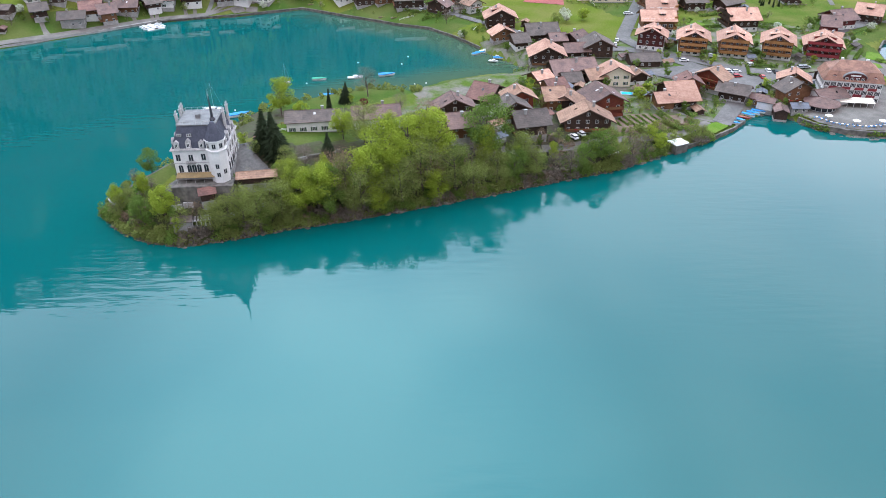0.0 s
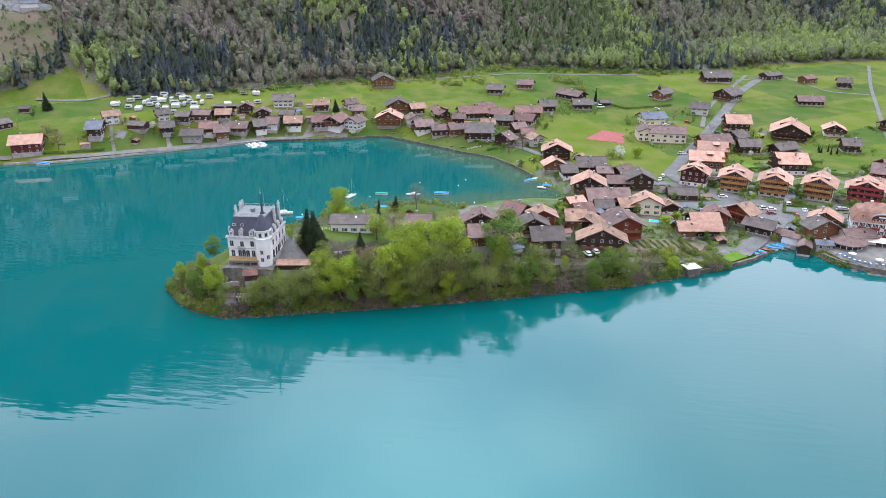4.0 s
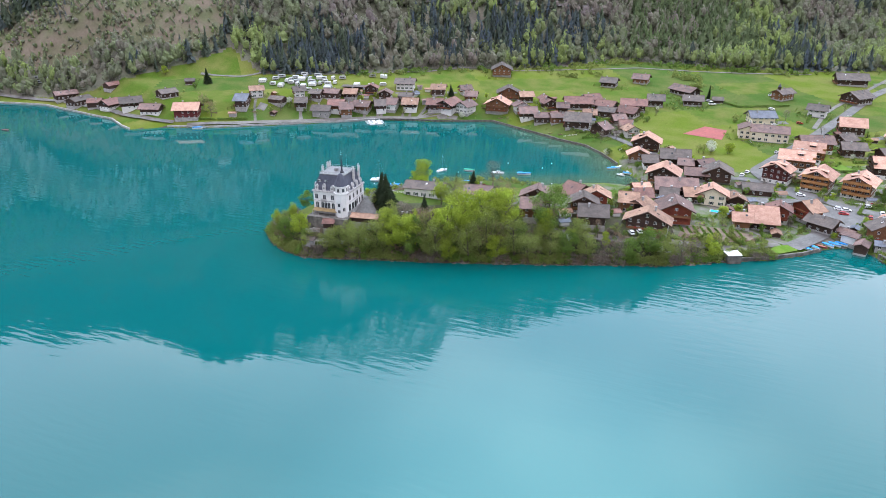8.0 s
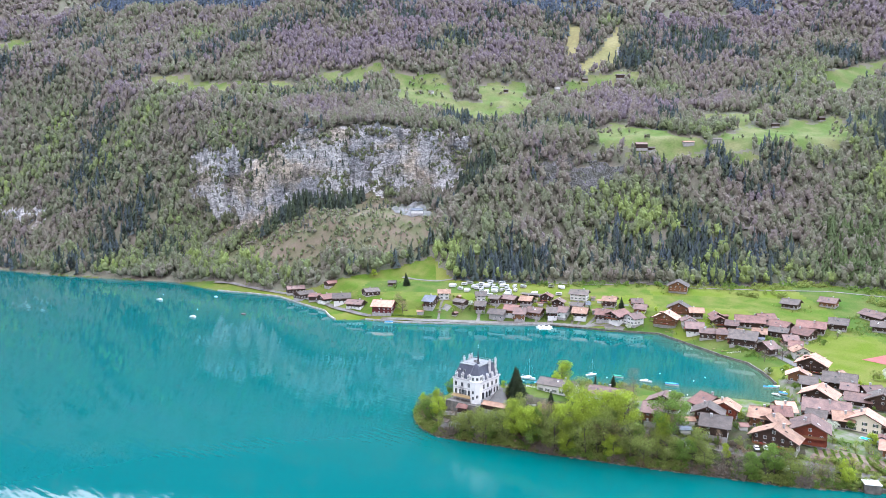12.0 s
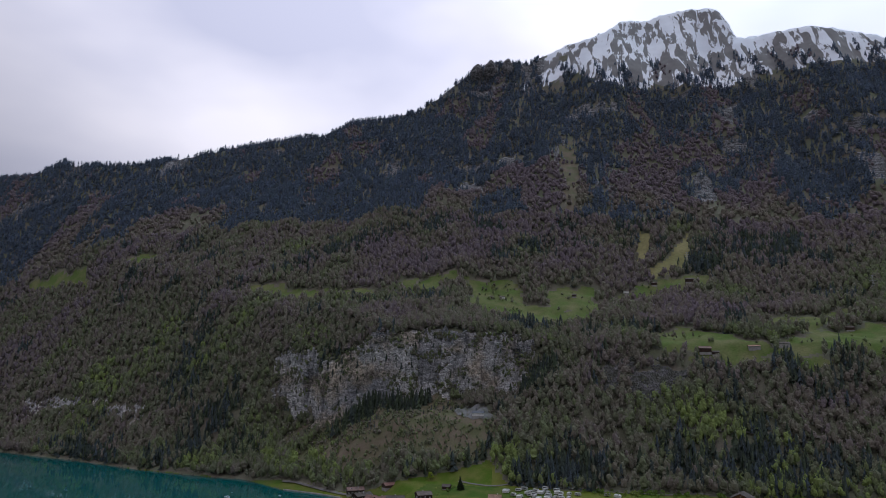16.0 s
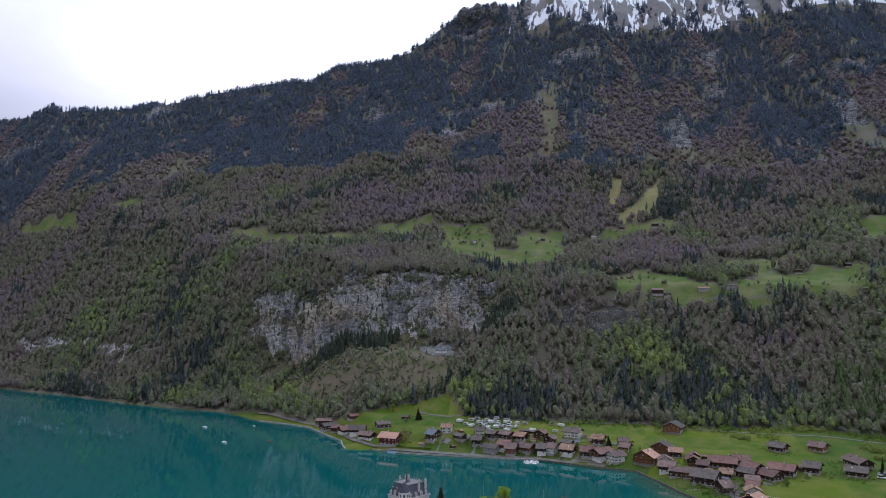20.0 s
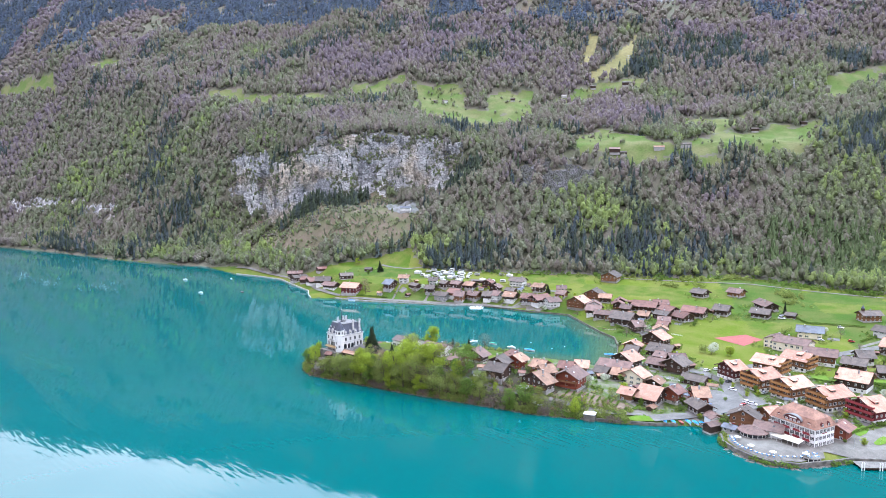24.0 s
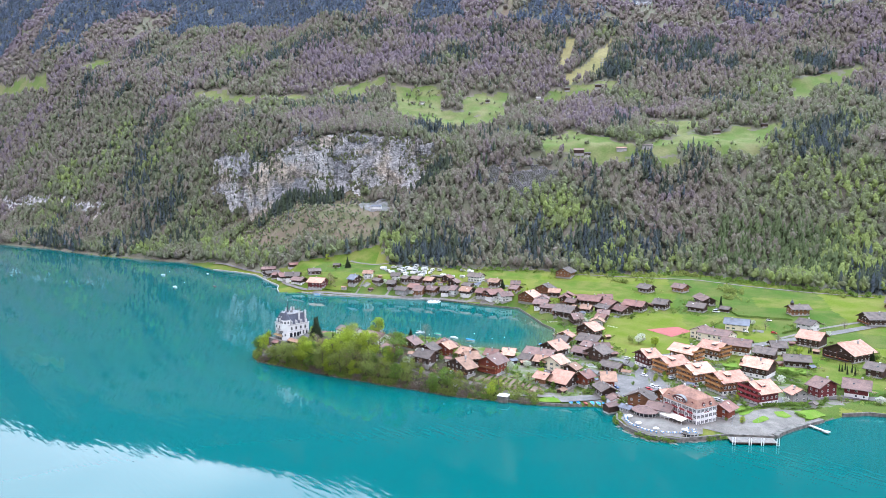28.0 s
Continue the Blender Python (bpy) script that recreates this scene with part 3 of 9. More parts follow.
def cover(x, y, z, steep):
    """What covers the ground: 0 meadow, 1 garden, 2 forest floor, 3 cleared, 4 dry grass, 5 rock, 6 crag, 7 snow, 8 scree, 9 lake bed, 10 pasture, 11 leaf litter, 12 hay meadow, 13 rich pasture."""
    s, a = uphill(x, y)
    k = np.where(within(x, y, [VILLAGE], 10) > 0, 1, 0)
    k = np.where(within(x, y, [FOREST_EDGE], 10) > 0, 2, k)
    k = np.where((x < 60) & (y < 262) & (x > -110) & (s < 330) & (inland(x, y) < 30), 11, k)
    k = np.where(within(x, y, LAWNS, 3) > 0, 0, k)
    k = np.where(within(x, y, CLEARINGS, 40) > 0, 3, k)
    k = np.where((within(x, y, SCREES, 60) > 0), 8, k)
    rough = fbm(x / 45, y / 45, 4, 41)
    k = np.where((k == 2) & (steep > 1.5 + 0.7 * rough) & (s > 620), 5, k)
    face, edge = rock_face(s, a)
    k = np.where((within(x, y, FACES_OF_ROCK, 30) > 0) & (steep > 0.55), 5, k)
    k = np.where((face > 0.3) & (edge > 672 + 8 * fbm(x / 12, y / 12, 2, 63)) & (edge < 704 - 9 * fbm(x / 10, y / 10, 2, 64)) & (steep > 0.7), 5, k)
    k = np.where(within(x, y, MEADOWS, 30) > 0, 10, k)
    k = np.where(within(x, y, DRY, 8) > 0, 4, k)
    band = fbm(a / 60, s / 160, 4, 43)
    k = np.where((k == 2) & (s > 1250) & (band > 0.7), 6, k)
    k = np.where((k == 2) & (outcrop(s, a) > 0), 6, k)
    k = np.where((k == 2) & (gully(s, a) > 0), 3, k)
    high = z + 75 + (fbm(x / 120, y / 120, 4, 44) - 0.5) * 150
    k = np.where((high > 960) & (a + 260 * (fbm(x / 40, y / 40, 4, 46) - 0.5) > -50), 7, k)
    k = np.where((high > 960) & (a <= -60) & (rough > 0.5), 6, k)
    # strips of meadow with edges of their own
    fs, fa = s + 9 * (fbm(x / 30, y / 30, 2, 95) - 0.5), a + 9 * (fbm(x / 30, y / 30, 2, 96) - 0.5)
    strip = vnoise(np.floor(fa / 62) * 3.7, np.floor(fs / 34) * 5.3 + 0.5, 97)
    k = np.where((k == 0) & (strip > 0.6), 12, np.where((k == 0) & (strip < 0.38), 13, k))
    return np.where(z < 0.15, 9, k)


radii = np.concatenate([np.arange(250, 1000, 2.7), 1000 * 1.006 ** np.arange(0, 150), 2450 * 1.03 ** np.arange(1, 25)])
CX, CY = 150.0, -60.0
gx, gy, quads = fan(np.concatenate([[-180, -120, -70], np.arange(-50, 98, 0.21), [110, 130, 150, 180]]), radii, CX, CY)
gz = height(gx, gy)
mid = [g[quads].mean(1) for g in (gx, gy, gz)]
e1, e2 = (np.stack([g[quads[:, k]] - g[quads[:, 0]] for g in (gx, gy, gz)], -1) for k in (1, 3))
nrm = np.cross(e1, e2)
steep = np.hypot(nrm[:, 0], nrm[:, 1]) / np.maximum(np.abs(nrm[:, 2]), 1e-6)
ground = sheet("ground", np.stack([gx, gy, gz], -1), quads[:, ::-1], [GRASS, LAWN, FOREST_FLOOR, BROWN_SLOPE, STRAW, ROCK, CRAG, SNOW, SCREE, LAKEBED, PASTURE, BANK, GRASS_HAY, GRASS_DEEP],
               cover(*mid, steep), soft=True)
tagged(ground, "green meadows, wooded valley side and snowy rock mountain", "ground", kind="structure")

# ---- the lake ----
wx, wy, wq = fan(np.concatenate([np.arange(-180, -40, 10), np.arange(-40, 96, 0.6), np.arange(100, 181, 10)]), np.concatenate([[0.01, 60, 130, 190], np.arange(250, 620, 4), 620 * 1.12 ** np.arange(0, 19)]), CX, CY)
lake = sheet("water", np.stack([wx, wy, wx * 0], -1), wq[:, ::-1], [])
shoal = smooth(46, 2, -inland(wx, wy)) * (0.25 + 0.75 * smooth(-150, -20, wx) * smooth(255, 300, wy) * smooth(75, 60, wx)) * smooth(-420, -300, wx)
flat_attr = lake.data.attributes.new("shoal", "FLOAT", "POINT")
flat_attr.data.foreach_set("value", shoal.astype(np.float32))
WATER = bpy.data.materials.new("lake_water")
WATER.use_nodes = True
n, l = WATER.node_tree.nodes, WATER.node_tree.links
b = n["Principled BSDF"]
b.inputs["Roughness"].default_value, b.inputs["IOR"].default_value = 0.015, 1.38
att, ramp, geo, mp, nz, nz2, add, bmp = (n.new("ShaderNode" + k) for k in ("Attribute", "ValToRGB", "NewGeometry", "Mapping", "TexNoise", "TexNoise", "Math", "Bump"))
att.attribute_name = "shoal"
ramp.color_ramp.elements[0].color, ramp.color_ramp.elements[1].color = (0.0, 0.08, 0.078, 1), (0.047, 0.092, 0.056, 1)
e = ramp.color_ramp.elements.new(0.45)
e.color = (0.0, 0.084, 0.077, 1)
l.new(att.outputs["Fac"], ramp.inputs[0])
l.new(ramp.outputs[0], b.inputs["Base Color"])
mp.inputs["Scale"].default_value = (0.11, 0.5, 1)
mp.inputs["Rotation"].default_value = (0, 0, radians(-12))
l.new(geo.outputs["Position"], mp.inputs[0])
l.new(mp.outputs[0], nz.inputs["Vector"])
nz.inputs["Scale"].default_value, nz.inputs["Detail"].default_value, nz.inputs["Roughness"].default_value = 1.0, 2, 0.4
l.new(geo.outputs["Position"], nz2.inputs["Vector"])
nz2.inputs["Scale"].default_value, nz2.inputs["Detail"].default_value = 0.016, 2
gust = n.new("ShaderNodeMapRange")
gust.inputs["From Min"].default_value, gust.inputs["From Max"].default_value, gust.inputs["To Min"].default_value, gust.inputs["To Max"].default_value = 0.42, 0.62, 0.25, 1.0
l.new(nz2.outputs["Fac"], gust.inputs[0])
add.operation = "MULTIPLY"
l.new(nz.outputs["Fac"], add.inputs[0])
l.new(gust.outputs[0], add.inputs[1])
l.new(add.outputs[0], bmp.inputs["Height"])
bmp.inputs["Strength"].default_value, bmp.inputs["Distance"].default_value = 1.0, 0.06
l.new(bmp.outputs[0], b.inputs["Normal"])
lake.data.materials.append(WATER)
tagged(lake, "calm turquoise glacial lake with faint ripples", "lake", kind="structure")


def lift(x, y):
    return float(height(np.array([x]), np.array([y]))[0])


ROADS, PAVED = [], []


def ribbon(name, line, width, mat, label, category="road", up=0.3, step=3.0, kind="structure"):
    """A strip laid over the ground along a line."""
    ROADS.append((line, width))
    pts = [Vector(p) for p in line]
    dense = [pts[0]]
    for p, q in zip(pts, pts[1:]):
        k = max(1, int((q - p).length / step))
        dense += [p.lerp(q, i / k) for i in range(1, k + 1)]
    for _ in range(3):
        dense = [dense[0]] + [(a + b * 2 + c) / 4 for a, b, c in zip(dense, dense[1:], dense[2:])] + [dense[-1]]
    rows = []
    for i, p in enumerate(dense):
        t = (dense[min(i + 1, len(dense) - 1)] - dense[max(i - 1, 0)]).normalized()
        side = Vector((-t.y, t.x)) * width / 2
        rows.append([p + side * k for k in (-1, -0.5, 0, 0.5, 1)])
    flat = np.array([[q.x, q.y] for r in rows for q in r])
    z = height(flat[:, 0], flat[:, 1]).reshape(-1, 5)
    z = np.maximum(z, z.mean(1, keepdims=True) - 0.1) + up
    v = np.column_stack([flat, z.ravel()])
    i = np.arange(len(rows) - 1)[:, None] * 5 + np.arange(4)[None]
    f = np.stack([i, i + 1, i + 6, i + 5], -1).reshape(-1, 4)
    return tagged(sheet(name, v, f, [mat], soft=True), label, category, kind=kind)


def patch(name, line, mat, label, category="pavement", up=0.3, kind="structure"):
    """A flat-lying area inside an outline, draped over the ground."""
    PAVED.append(line)
    line = np.array(line, float)
    lo, hi = line.min(0), line.max(0)
    xs, ys = np.arange(lo[0] - 1, hi[0] + 2, 1.0), np.arange(lo[1] - 1, hi[1] + 2, 1.0)
    X, Y = np.meshgrid(xs, ys)
    d = inland(X, Y, line)
    keep = d > -1.0
    # vertices near the outline move onto it
    best, PX, PY = np.full(X.shape, 1e9), X.copy(), Y.copy()
    for (ax, ay), (bx, by) in zip(line, np.roll(line, -1, 0)):
        ex, ey = bx - ax, by - ay
        k = np.clip(((X - ax) * ex + (Y - ay) * ey) / (ex * ex + ey * ey), 0, 1)
        qx, qy = ax + k * ex, ay + k * ey
        dist = np.hypot(X - qx, Y - qy)
        m = dist < best
        best, PX, PY = np.where(m, dist, best), np.where(m, qx, PX), np.where(m, qy, PY)
    edge = d < 0.35
    X, Y = np.where(edge, PX, X), np.where(edge, PY, Y)
    Z = height(X, Y) + up
    n = len(xs)
    i = np.arange(len(ys) - 1)[:, None] * n + np.arange(n - 1)[None]
    f = np.stack([i, i + 1, i + n + 1, i + n], -1).reshape(-1, 4)
    f = f[keep.ravel()[f].all(1)]
    return tagged(sheet(name, np.column_stack([X.ravel(), Y.ravel(), Z.ravel()]), f, [mat], soft=True), label, category, kind=kind)


ribbon("road", [(106, 254), (120, 276), (126, 299), (116, 316), (104, 332), (94, 350), (90, 360), (106, 406), (135, 487), (172, 594), (205, 660)], 7, ASPHALT, "grey asphalt village street running up to the meadows")
ribbon("road", [(82, 344), (111, 332), (130, 314), (148, 308), (166, 303), (178, 318), (186, 345), (205, 372), (225, 385)], 7, ASPHALT, "grey asphalt street in front of the chalets", up=0.34)
ribbon("road", [(-10, 414), (15, 394), (43, 362), (67, 338), (84, 341)], 5, ASPHALT, "narrow asphalt lane between old houses", up=0.38)
ribbon("promenade", [(-273, 331), (-247, 345), (-228, 357), (-206, 371), (-183, 387), (-160, 403), (-135, 411)], 5, PATH_STONE, "pale lakeside promenade above a low wall", "path", up=0.3)
ribbon("promenade", [(-284, 331), (-307, 325), (-345, 338), (-417, 352), (-469, 347), (-527, 340)], 5, PATH_STONE, "pale lakeside lane along the far shore", "path", up=0.3)
ribbon("lane", [(-324, 410), (-292, 420), (-283, 439), (-269, 450), (-235, 463), (-201, 481), (-166, 503), (-147, 527), (-116, 540)], 3.5, PATH_STONE, "narrow lane above the caravan meadow", "path")
ribbon("lane", [(-106, 537), (-72, 557), (-51, 570), (-9, 598), (38, 610), (80, 625), (130, 648)], 2.5, PATH_STONE, "pale farm track below the wood", "path")
ribbon("lane", [(125, 476), (134, 522), (144, 549), (159, 585), (190, 660)], 3, PATH_STONE, "pale field road through the meadow", "path")
ribbon("lane", [(-61, 194), (-54, 193), (-39, 197), (-29, 200), (-4, 209), (12, 214), (34, 219), (42, 222), (63, 232), (87, 242), (101, 254)], 3.2, PATH_STONE, "pale lane along the wooded bank to the castle", "path")
patch("castle_yard", [(-66, 212), (-58, 200), (-50, 193), (-58, 186), (-68, 184), (-78, 182), (-84, 186), (-70, 196)], ASPHALT, "grey asphalt forecourt of the castle", "yard")
patch("square", [(84, 310), (108, 318), (135, 308), (160, 300), (150, 296), (135, 294), (128, 280), (116, 290), (100, 300)], ASPHALT, "wide grey asphalt village square", "square", up=0.42)
patch("quay", [(166, 262), (180, 272), (187, 275.5), (195, 282.5), (202.5, 289.5), (201.5, 298), (203, 308), (206, 318), (200, 330), (186, 322), (178, 300), (168, 290)], PATH_STONE, "pale paved lakeside landing by the hotel", "quay", up=0.35)
patch("sports_court", [(46, 428), (58, 452), (72, 448), (70, 424)], RED_COURT, "red sports court beside the school", "court", up=0.15)
patch("quarry_yard", [(-405, 478), (-424, 512), (-400, 515), (-372, 502), (-358, 492), (-372, 474)], SCREE, "grey gravel yard at the foot of the cliff", "yard", up=0.5)
ribbon("mountain_road", [(-300, 522), (-276, 537), (-201, 588), (-154, 617), (-118, 638), (-55, 677), (-5, 709)], 5, PATH_STONE, "pale road cut across the wooded slope", up=0.6)
ribbon("lane", [(320, 742), (289, 645), (266, 563), (242, 481), (225, 422)], 2.8, ASPHALT, "grey lane curving down through the meadow", "path")
ribbon("lane", [(176, 635), (223, 665), (246, 614), (277, 613)], 2.5, PATH_STONE, "narrow path across the upper meadow", "path")


# ---- woods on the valley side: far too many trees to count ----
def leaf_crown(count, size, seed, low=0.24, wide=0.23):
    """An upright crown of loose, steep leaf clumps on a thin stem, one high: triangles, the stem's first."""
    r = np.random.default_rng(seed)
    out = []
    for t in (0.3, 1.9):
        out += [(np.cos(t) * 0.012, np.sin(t) * 0.012, 0), (-np.cos(t) * 0.012, -np.sin(t) * 0.012, 0), (0, 0, 0.85)]
    h = r.random(count) ** 0.9
    girth = np.sin(np.pi * (0.12 + 0.83 * h)) ** 0.7
    th = r.random(count) * 6.283
    lump = 0.7 + 0.6 * vnoise(np.cos(th) * 1.6 + 5, np.sin(th) * 1.6 + h * 4, seed)
    rad = wide * girth * lump * (0.35 + 0.65 * r.random(count) ** 0.5)
    c = np.stack([np.cos(th) * rad, np.sin(th) * rad, low + (0.97 - low) * h], -1)
    up = np.stack([np.cos(th) * 0.5, np.sin(th) * 0.5, np.ones(count)], -1) + 0.45 * r.normal(size=(count, 3))
    up /= np.linalg.norm(up, axis=1, keepdims=True)
    side = np.cross(up, r.normal(size=(count, 3)))
    side /= np.linalg.norm(side, axis=1, keepdims=True)
    s = size * (0.6 + 0.8 * r.random((count, 1)))
    tri = np.stack([c + up * s * 1.15, c - up * s * 0.8 + side * s * 0.75, c - up * s * 0.8 - side * s * 0.75], 1)
    return np.concatenate([np.array(out), tri.reshape(-1, 3)])


def round_crown(seed, lobes, stemmed=False):
    """The leafy bodies of a crown, lumpy and uneven: height, girth and half height of each; triangles."""
    r = np.random.default_rng(seed + 500)
    out = [(0.012, 0, 0), (-0.012, 0, 0), (0, 0, 0.5), (0, 0.012, 0), (0, -0.012, 0), (0, 0, 0.5)] if stemmed else []
    for mid_z, girth, tall in lobes:
        bm = bmesh.new()
        bmesh.ops.create_icosphere(bm, subdivisions=1, radius=1)
        off = (r.random(2) - 0.5) * girth * (0.9 if len(lobes) > 1 else 0.2)
        turn = Matrix.Rotation(r.random() * 6, 3, Vector(r.normal(size=3)).normalized())
        for v in bm.verts:
            v.co = turn @ v.co
            k = 0.72 + 0.5 * r.random()
            v.co = Vector((v.co.x * girth * k + off[0], v.co.y * girth * k + off[1], max(mid_z + v.co.z * tall * k, 0.12)))
        out += [tuple(v.co) for f in bm.faces for v in f.verts]
        bm.free()
    return np.array(out)


def fir(seed, count=30, size=0.085, girth=0.2):
    """A conifer one high: drooping boughs round a stem, ragged and pointed."""
    r = np.random.default_rng(seed)
    out = [(0.012, 0, 0), (-0.012, 0, 0), (0, 0, 0.9), (0, 0.012, 0), (0, -0.012, 0), (0, 0, 0.9)]
    for k in range(count):
        h = 0.1 + 0.86 * (k + r.random()) / count
        rad = girth * (1 - h) ** 0.8 * (0.7 + 0.55 * r.random()) + 0.015
        t = r.random() * 6.283
        c, s, w = np.cos(t), np.sin(t), size * (1.15 - 0.7 * h) * (0.7 + 0.6 * r.random())
        drop = 0.12 + 0.1 * r.random()
        out += [(0, 0, h + 0.09), (c * rad - s * w, s * rad + c * w, h - drop * 0.6), (c * rad * 0.8 + s * w, s * rad * 0.8 - c * w, h - drop)]
    return np.array(out)


def wood(name, x, y, size, tone, templates, mats, label, wide=1.0):
    """Many trees as one mesh; each tree has a tone of its own."""
    z = np.maximum(height(x, y), 0)
    r = np.random.default_rng(len(x))
    pick, turn = r.integers(0, len(templates), len(x)), r.random(len(x)) * 6.283
    slim = wide * (0.75 + 0.6 * r.random(len(x)))
    all_v, all_i, all_t = [], [], []
    for k, tpl in enumerate(templates):
        m = pick == k
        c, s, h = np.cos(turn[m])[:, None], np.sin(turn[m])[:, None], size[m][:, None]
        px, py, pz = tpl[None, :, 0] * slim[m][:, None], tpl[None, :, 1] * slim[m][:, None], tpl[None, :, 2]
        v = np.stack([(px * c - py * s) * h + x[m][:, None], (px * s + py * c) * h + y[m][:, None], pz * h + z[m][:, None] - 0.5], -1)
        tris = len(tpl) // 3
        all_v.append(v.reshape(-1, 3))
        all_i.append(np.tile((np.arange(tris) < 2).astype(np.int32), m.sum()))
        all_t.append(np.repeat(tone[m], len(tpl)))
    v = np.concatenate(all_v)
    ob = sheet(name, v, np.arange(len(v)).reshape(-1, 3), mats, np.concatenate(all_i))
    at = ob.data.attributes.new("tone", "FLOAT", "POINT")
    at.data.foreach_set("value", np.concatenate(all_t).astype(np.float32))
    return tagged(ob, label, "wood", kind="stuff")


def toned(name, stops):
    """Leaves whose colour runs over a scale from tree to tree."""
    m = leafy(name, (0.2, 0.2, 0.1), 0.1)
    n, l = m.node_tree.nodes, m.node_tree.links
    ramp = [k for k in n if k.type == "VALTORGB"][0]
    at = n.new("ShaderNodeAttribute")
    at.attribute_name = "tone"
    while len(ramp.color_ramp.elements) > 1:
        ramp.color_ramp.elements.remove(ramp.color_ramp.elements[-1])
    ramp.color_ramp.elements[0].position, ramp.color_ramp.elements[0].color = stops[0][0], (*stops[0][1], 1)
    for p, c in stops[1:]:
        ramp.color_ramp.elements.new(p).color = (*c, 1)
    l.new(at.outputs["Fac"], ramp.inputs[0])
    return m


# blue is mixed into both scales, most at 1.0, to paint distant haze
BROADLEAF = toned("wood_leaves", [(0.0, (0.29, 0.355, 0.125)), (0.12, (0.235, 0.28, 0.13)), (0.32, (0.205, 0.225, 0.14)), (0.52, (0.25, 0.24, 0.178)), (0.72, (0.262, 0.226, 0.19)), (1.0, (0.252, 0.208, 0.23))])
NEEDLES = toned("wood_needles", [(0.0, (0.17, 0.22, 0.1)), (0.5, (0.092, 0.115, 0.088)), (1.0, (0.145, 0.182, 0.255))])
STEM = material("pale_stems", (0.24, 0.22, 0.195), 0.95, (0.16, 0.145, 0.13), 0.1)
rng = np.random.default_rng(11)


def sow(count, s0, s1, a0, a1):
    s, a = s0 + (s1 - s0) * rng.random(count), a0 + (a1 - a0) * rng.random(count)
    x, y = -0.572 * s + 0.82 * a, 0.82 * s + 0.572 * a
    az = np.degrees(np.arctan2(-(x - CX), y - CY))
    keep = (az > -32) & (az < 96) & (inland(x, y) > 1.2)
    x, y = x[keep], y[keep]
    free = (within(x, y, [FOREST_EDGE], 10) > 0) & (within(x, y, MEADOWS, 30) < -2) & (within(x, y, DRY, 8) < 0)
    return x[free], y[free]


# stands of firs, and of larches in fresh green
FIR_STANDS = [[(-284, 439), (-201, 497), (-109, 564), (-111, 607), (-142, 611), (-244, 542), (-322, 470)], [(-469, 439), (-388, 467), (-453, 514), (-518, 474)]]
LARCHES = [[(-21, 625), (96, 659), (65, 754), (13, 733), (-35, 686)]]
CROWNS = [np.concatenate([leaf_crown(16, 0.06, k), round_crown(k, ((0.62, 0.15, 0.25), (0.45, 0.17, 0.2)))]) for k in range(7)]
CROWNS_MID = [np.concatenate([leaf_crown(8, 0.08, 30 + k), round_crown(30 + k, ((0.58, 0.19, 0.34),))]) for k in range(6)]
CROWNS_FAR = [round_crown(40 + k, ((0.5, 0.24, 0.4),), True) for k in range(6)]
FIRS, FIRS_FAR = [fir(k) for k in range(5)], [fir(20 + k, 14, 0.12) for k in range(5)]
# the lower woods
x, y = sow(92000, 400, 1150, -1500, 900)
h = height(x, y)
steepness = np.hypot(height(x + 4, y) - h, height(x, y + 4) - h) / 4
face, edge = rock_face(*uphill(x, y))
on_face = (within(x, y, FACES_OF_ROCK, 30) > 2) | ((face > 0.3) & (edge > 673) & (edge < 692))
along = uphill(x, y)[1]
ledge = fbm(along / 16, h / 9, 3, 61) + 0.2 * smooth(-245, -300, along) + 0.2 * smooth(-35, 0, along) > 0.56
clearing = within(x, y, CLEARINGS, 40)
scree = within(x, y, SCREES, 60) > 0
keep = ((steepness < 3.2) | (on_face & ledge)) & ((~on_face) | ledge) & ((clearing < 0) | (rng.random(len(x)) < 0.07 + 0.8 * (fbm(x / 25, y / 25, 3, 62) + 0.14 * smooth(480, 410, y) > 0.55))) & ((~scree) | (rng.random(len(x)) < 0.1))
x, y, on_face, clearing, scree = x[keep], y[keep], on_face[keep], clearing[keep] > 0, scree[keep]
s, a = uphill(x, y)
dice = rng.random(len(x))
stand, larch = within(x, y, FIR_STANDS, 30) > 0, within(x, y, LARCHES, 30) > 0
needle = 0.5 + 1.25 * (fbm(x / 60 + 9, y / 60, 3, 52) - 0.5) + 0.34 * (dice - 0.5) + 0.24 * stand + 0.17 * smooth(-280, -400, a) * smooth(760, 660, s) * smooth(470, 560, s) - 0.12 * smooth(760, 820, s) * smooth(1020, 930, s)
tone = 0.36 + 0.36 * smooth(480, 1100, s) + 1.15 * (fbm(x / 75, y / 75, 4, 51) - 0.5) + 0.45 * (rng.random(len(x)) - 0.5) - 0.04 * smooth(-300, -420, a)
tone = np.where(clearing | scree, tone * 0.6, tone) - 0.1 * smooth(300, 420, a) - 0.12 * smooth(570, 500, s)
young = np.where(clearing, 0.4, 1.0) * np.where(scree, 0.3, 1.0) * np.where(on_face, 0.55, 1.0)
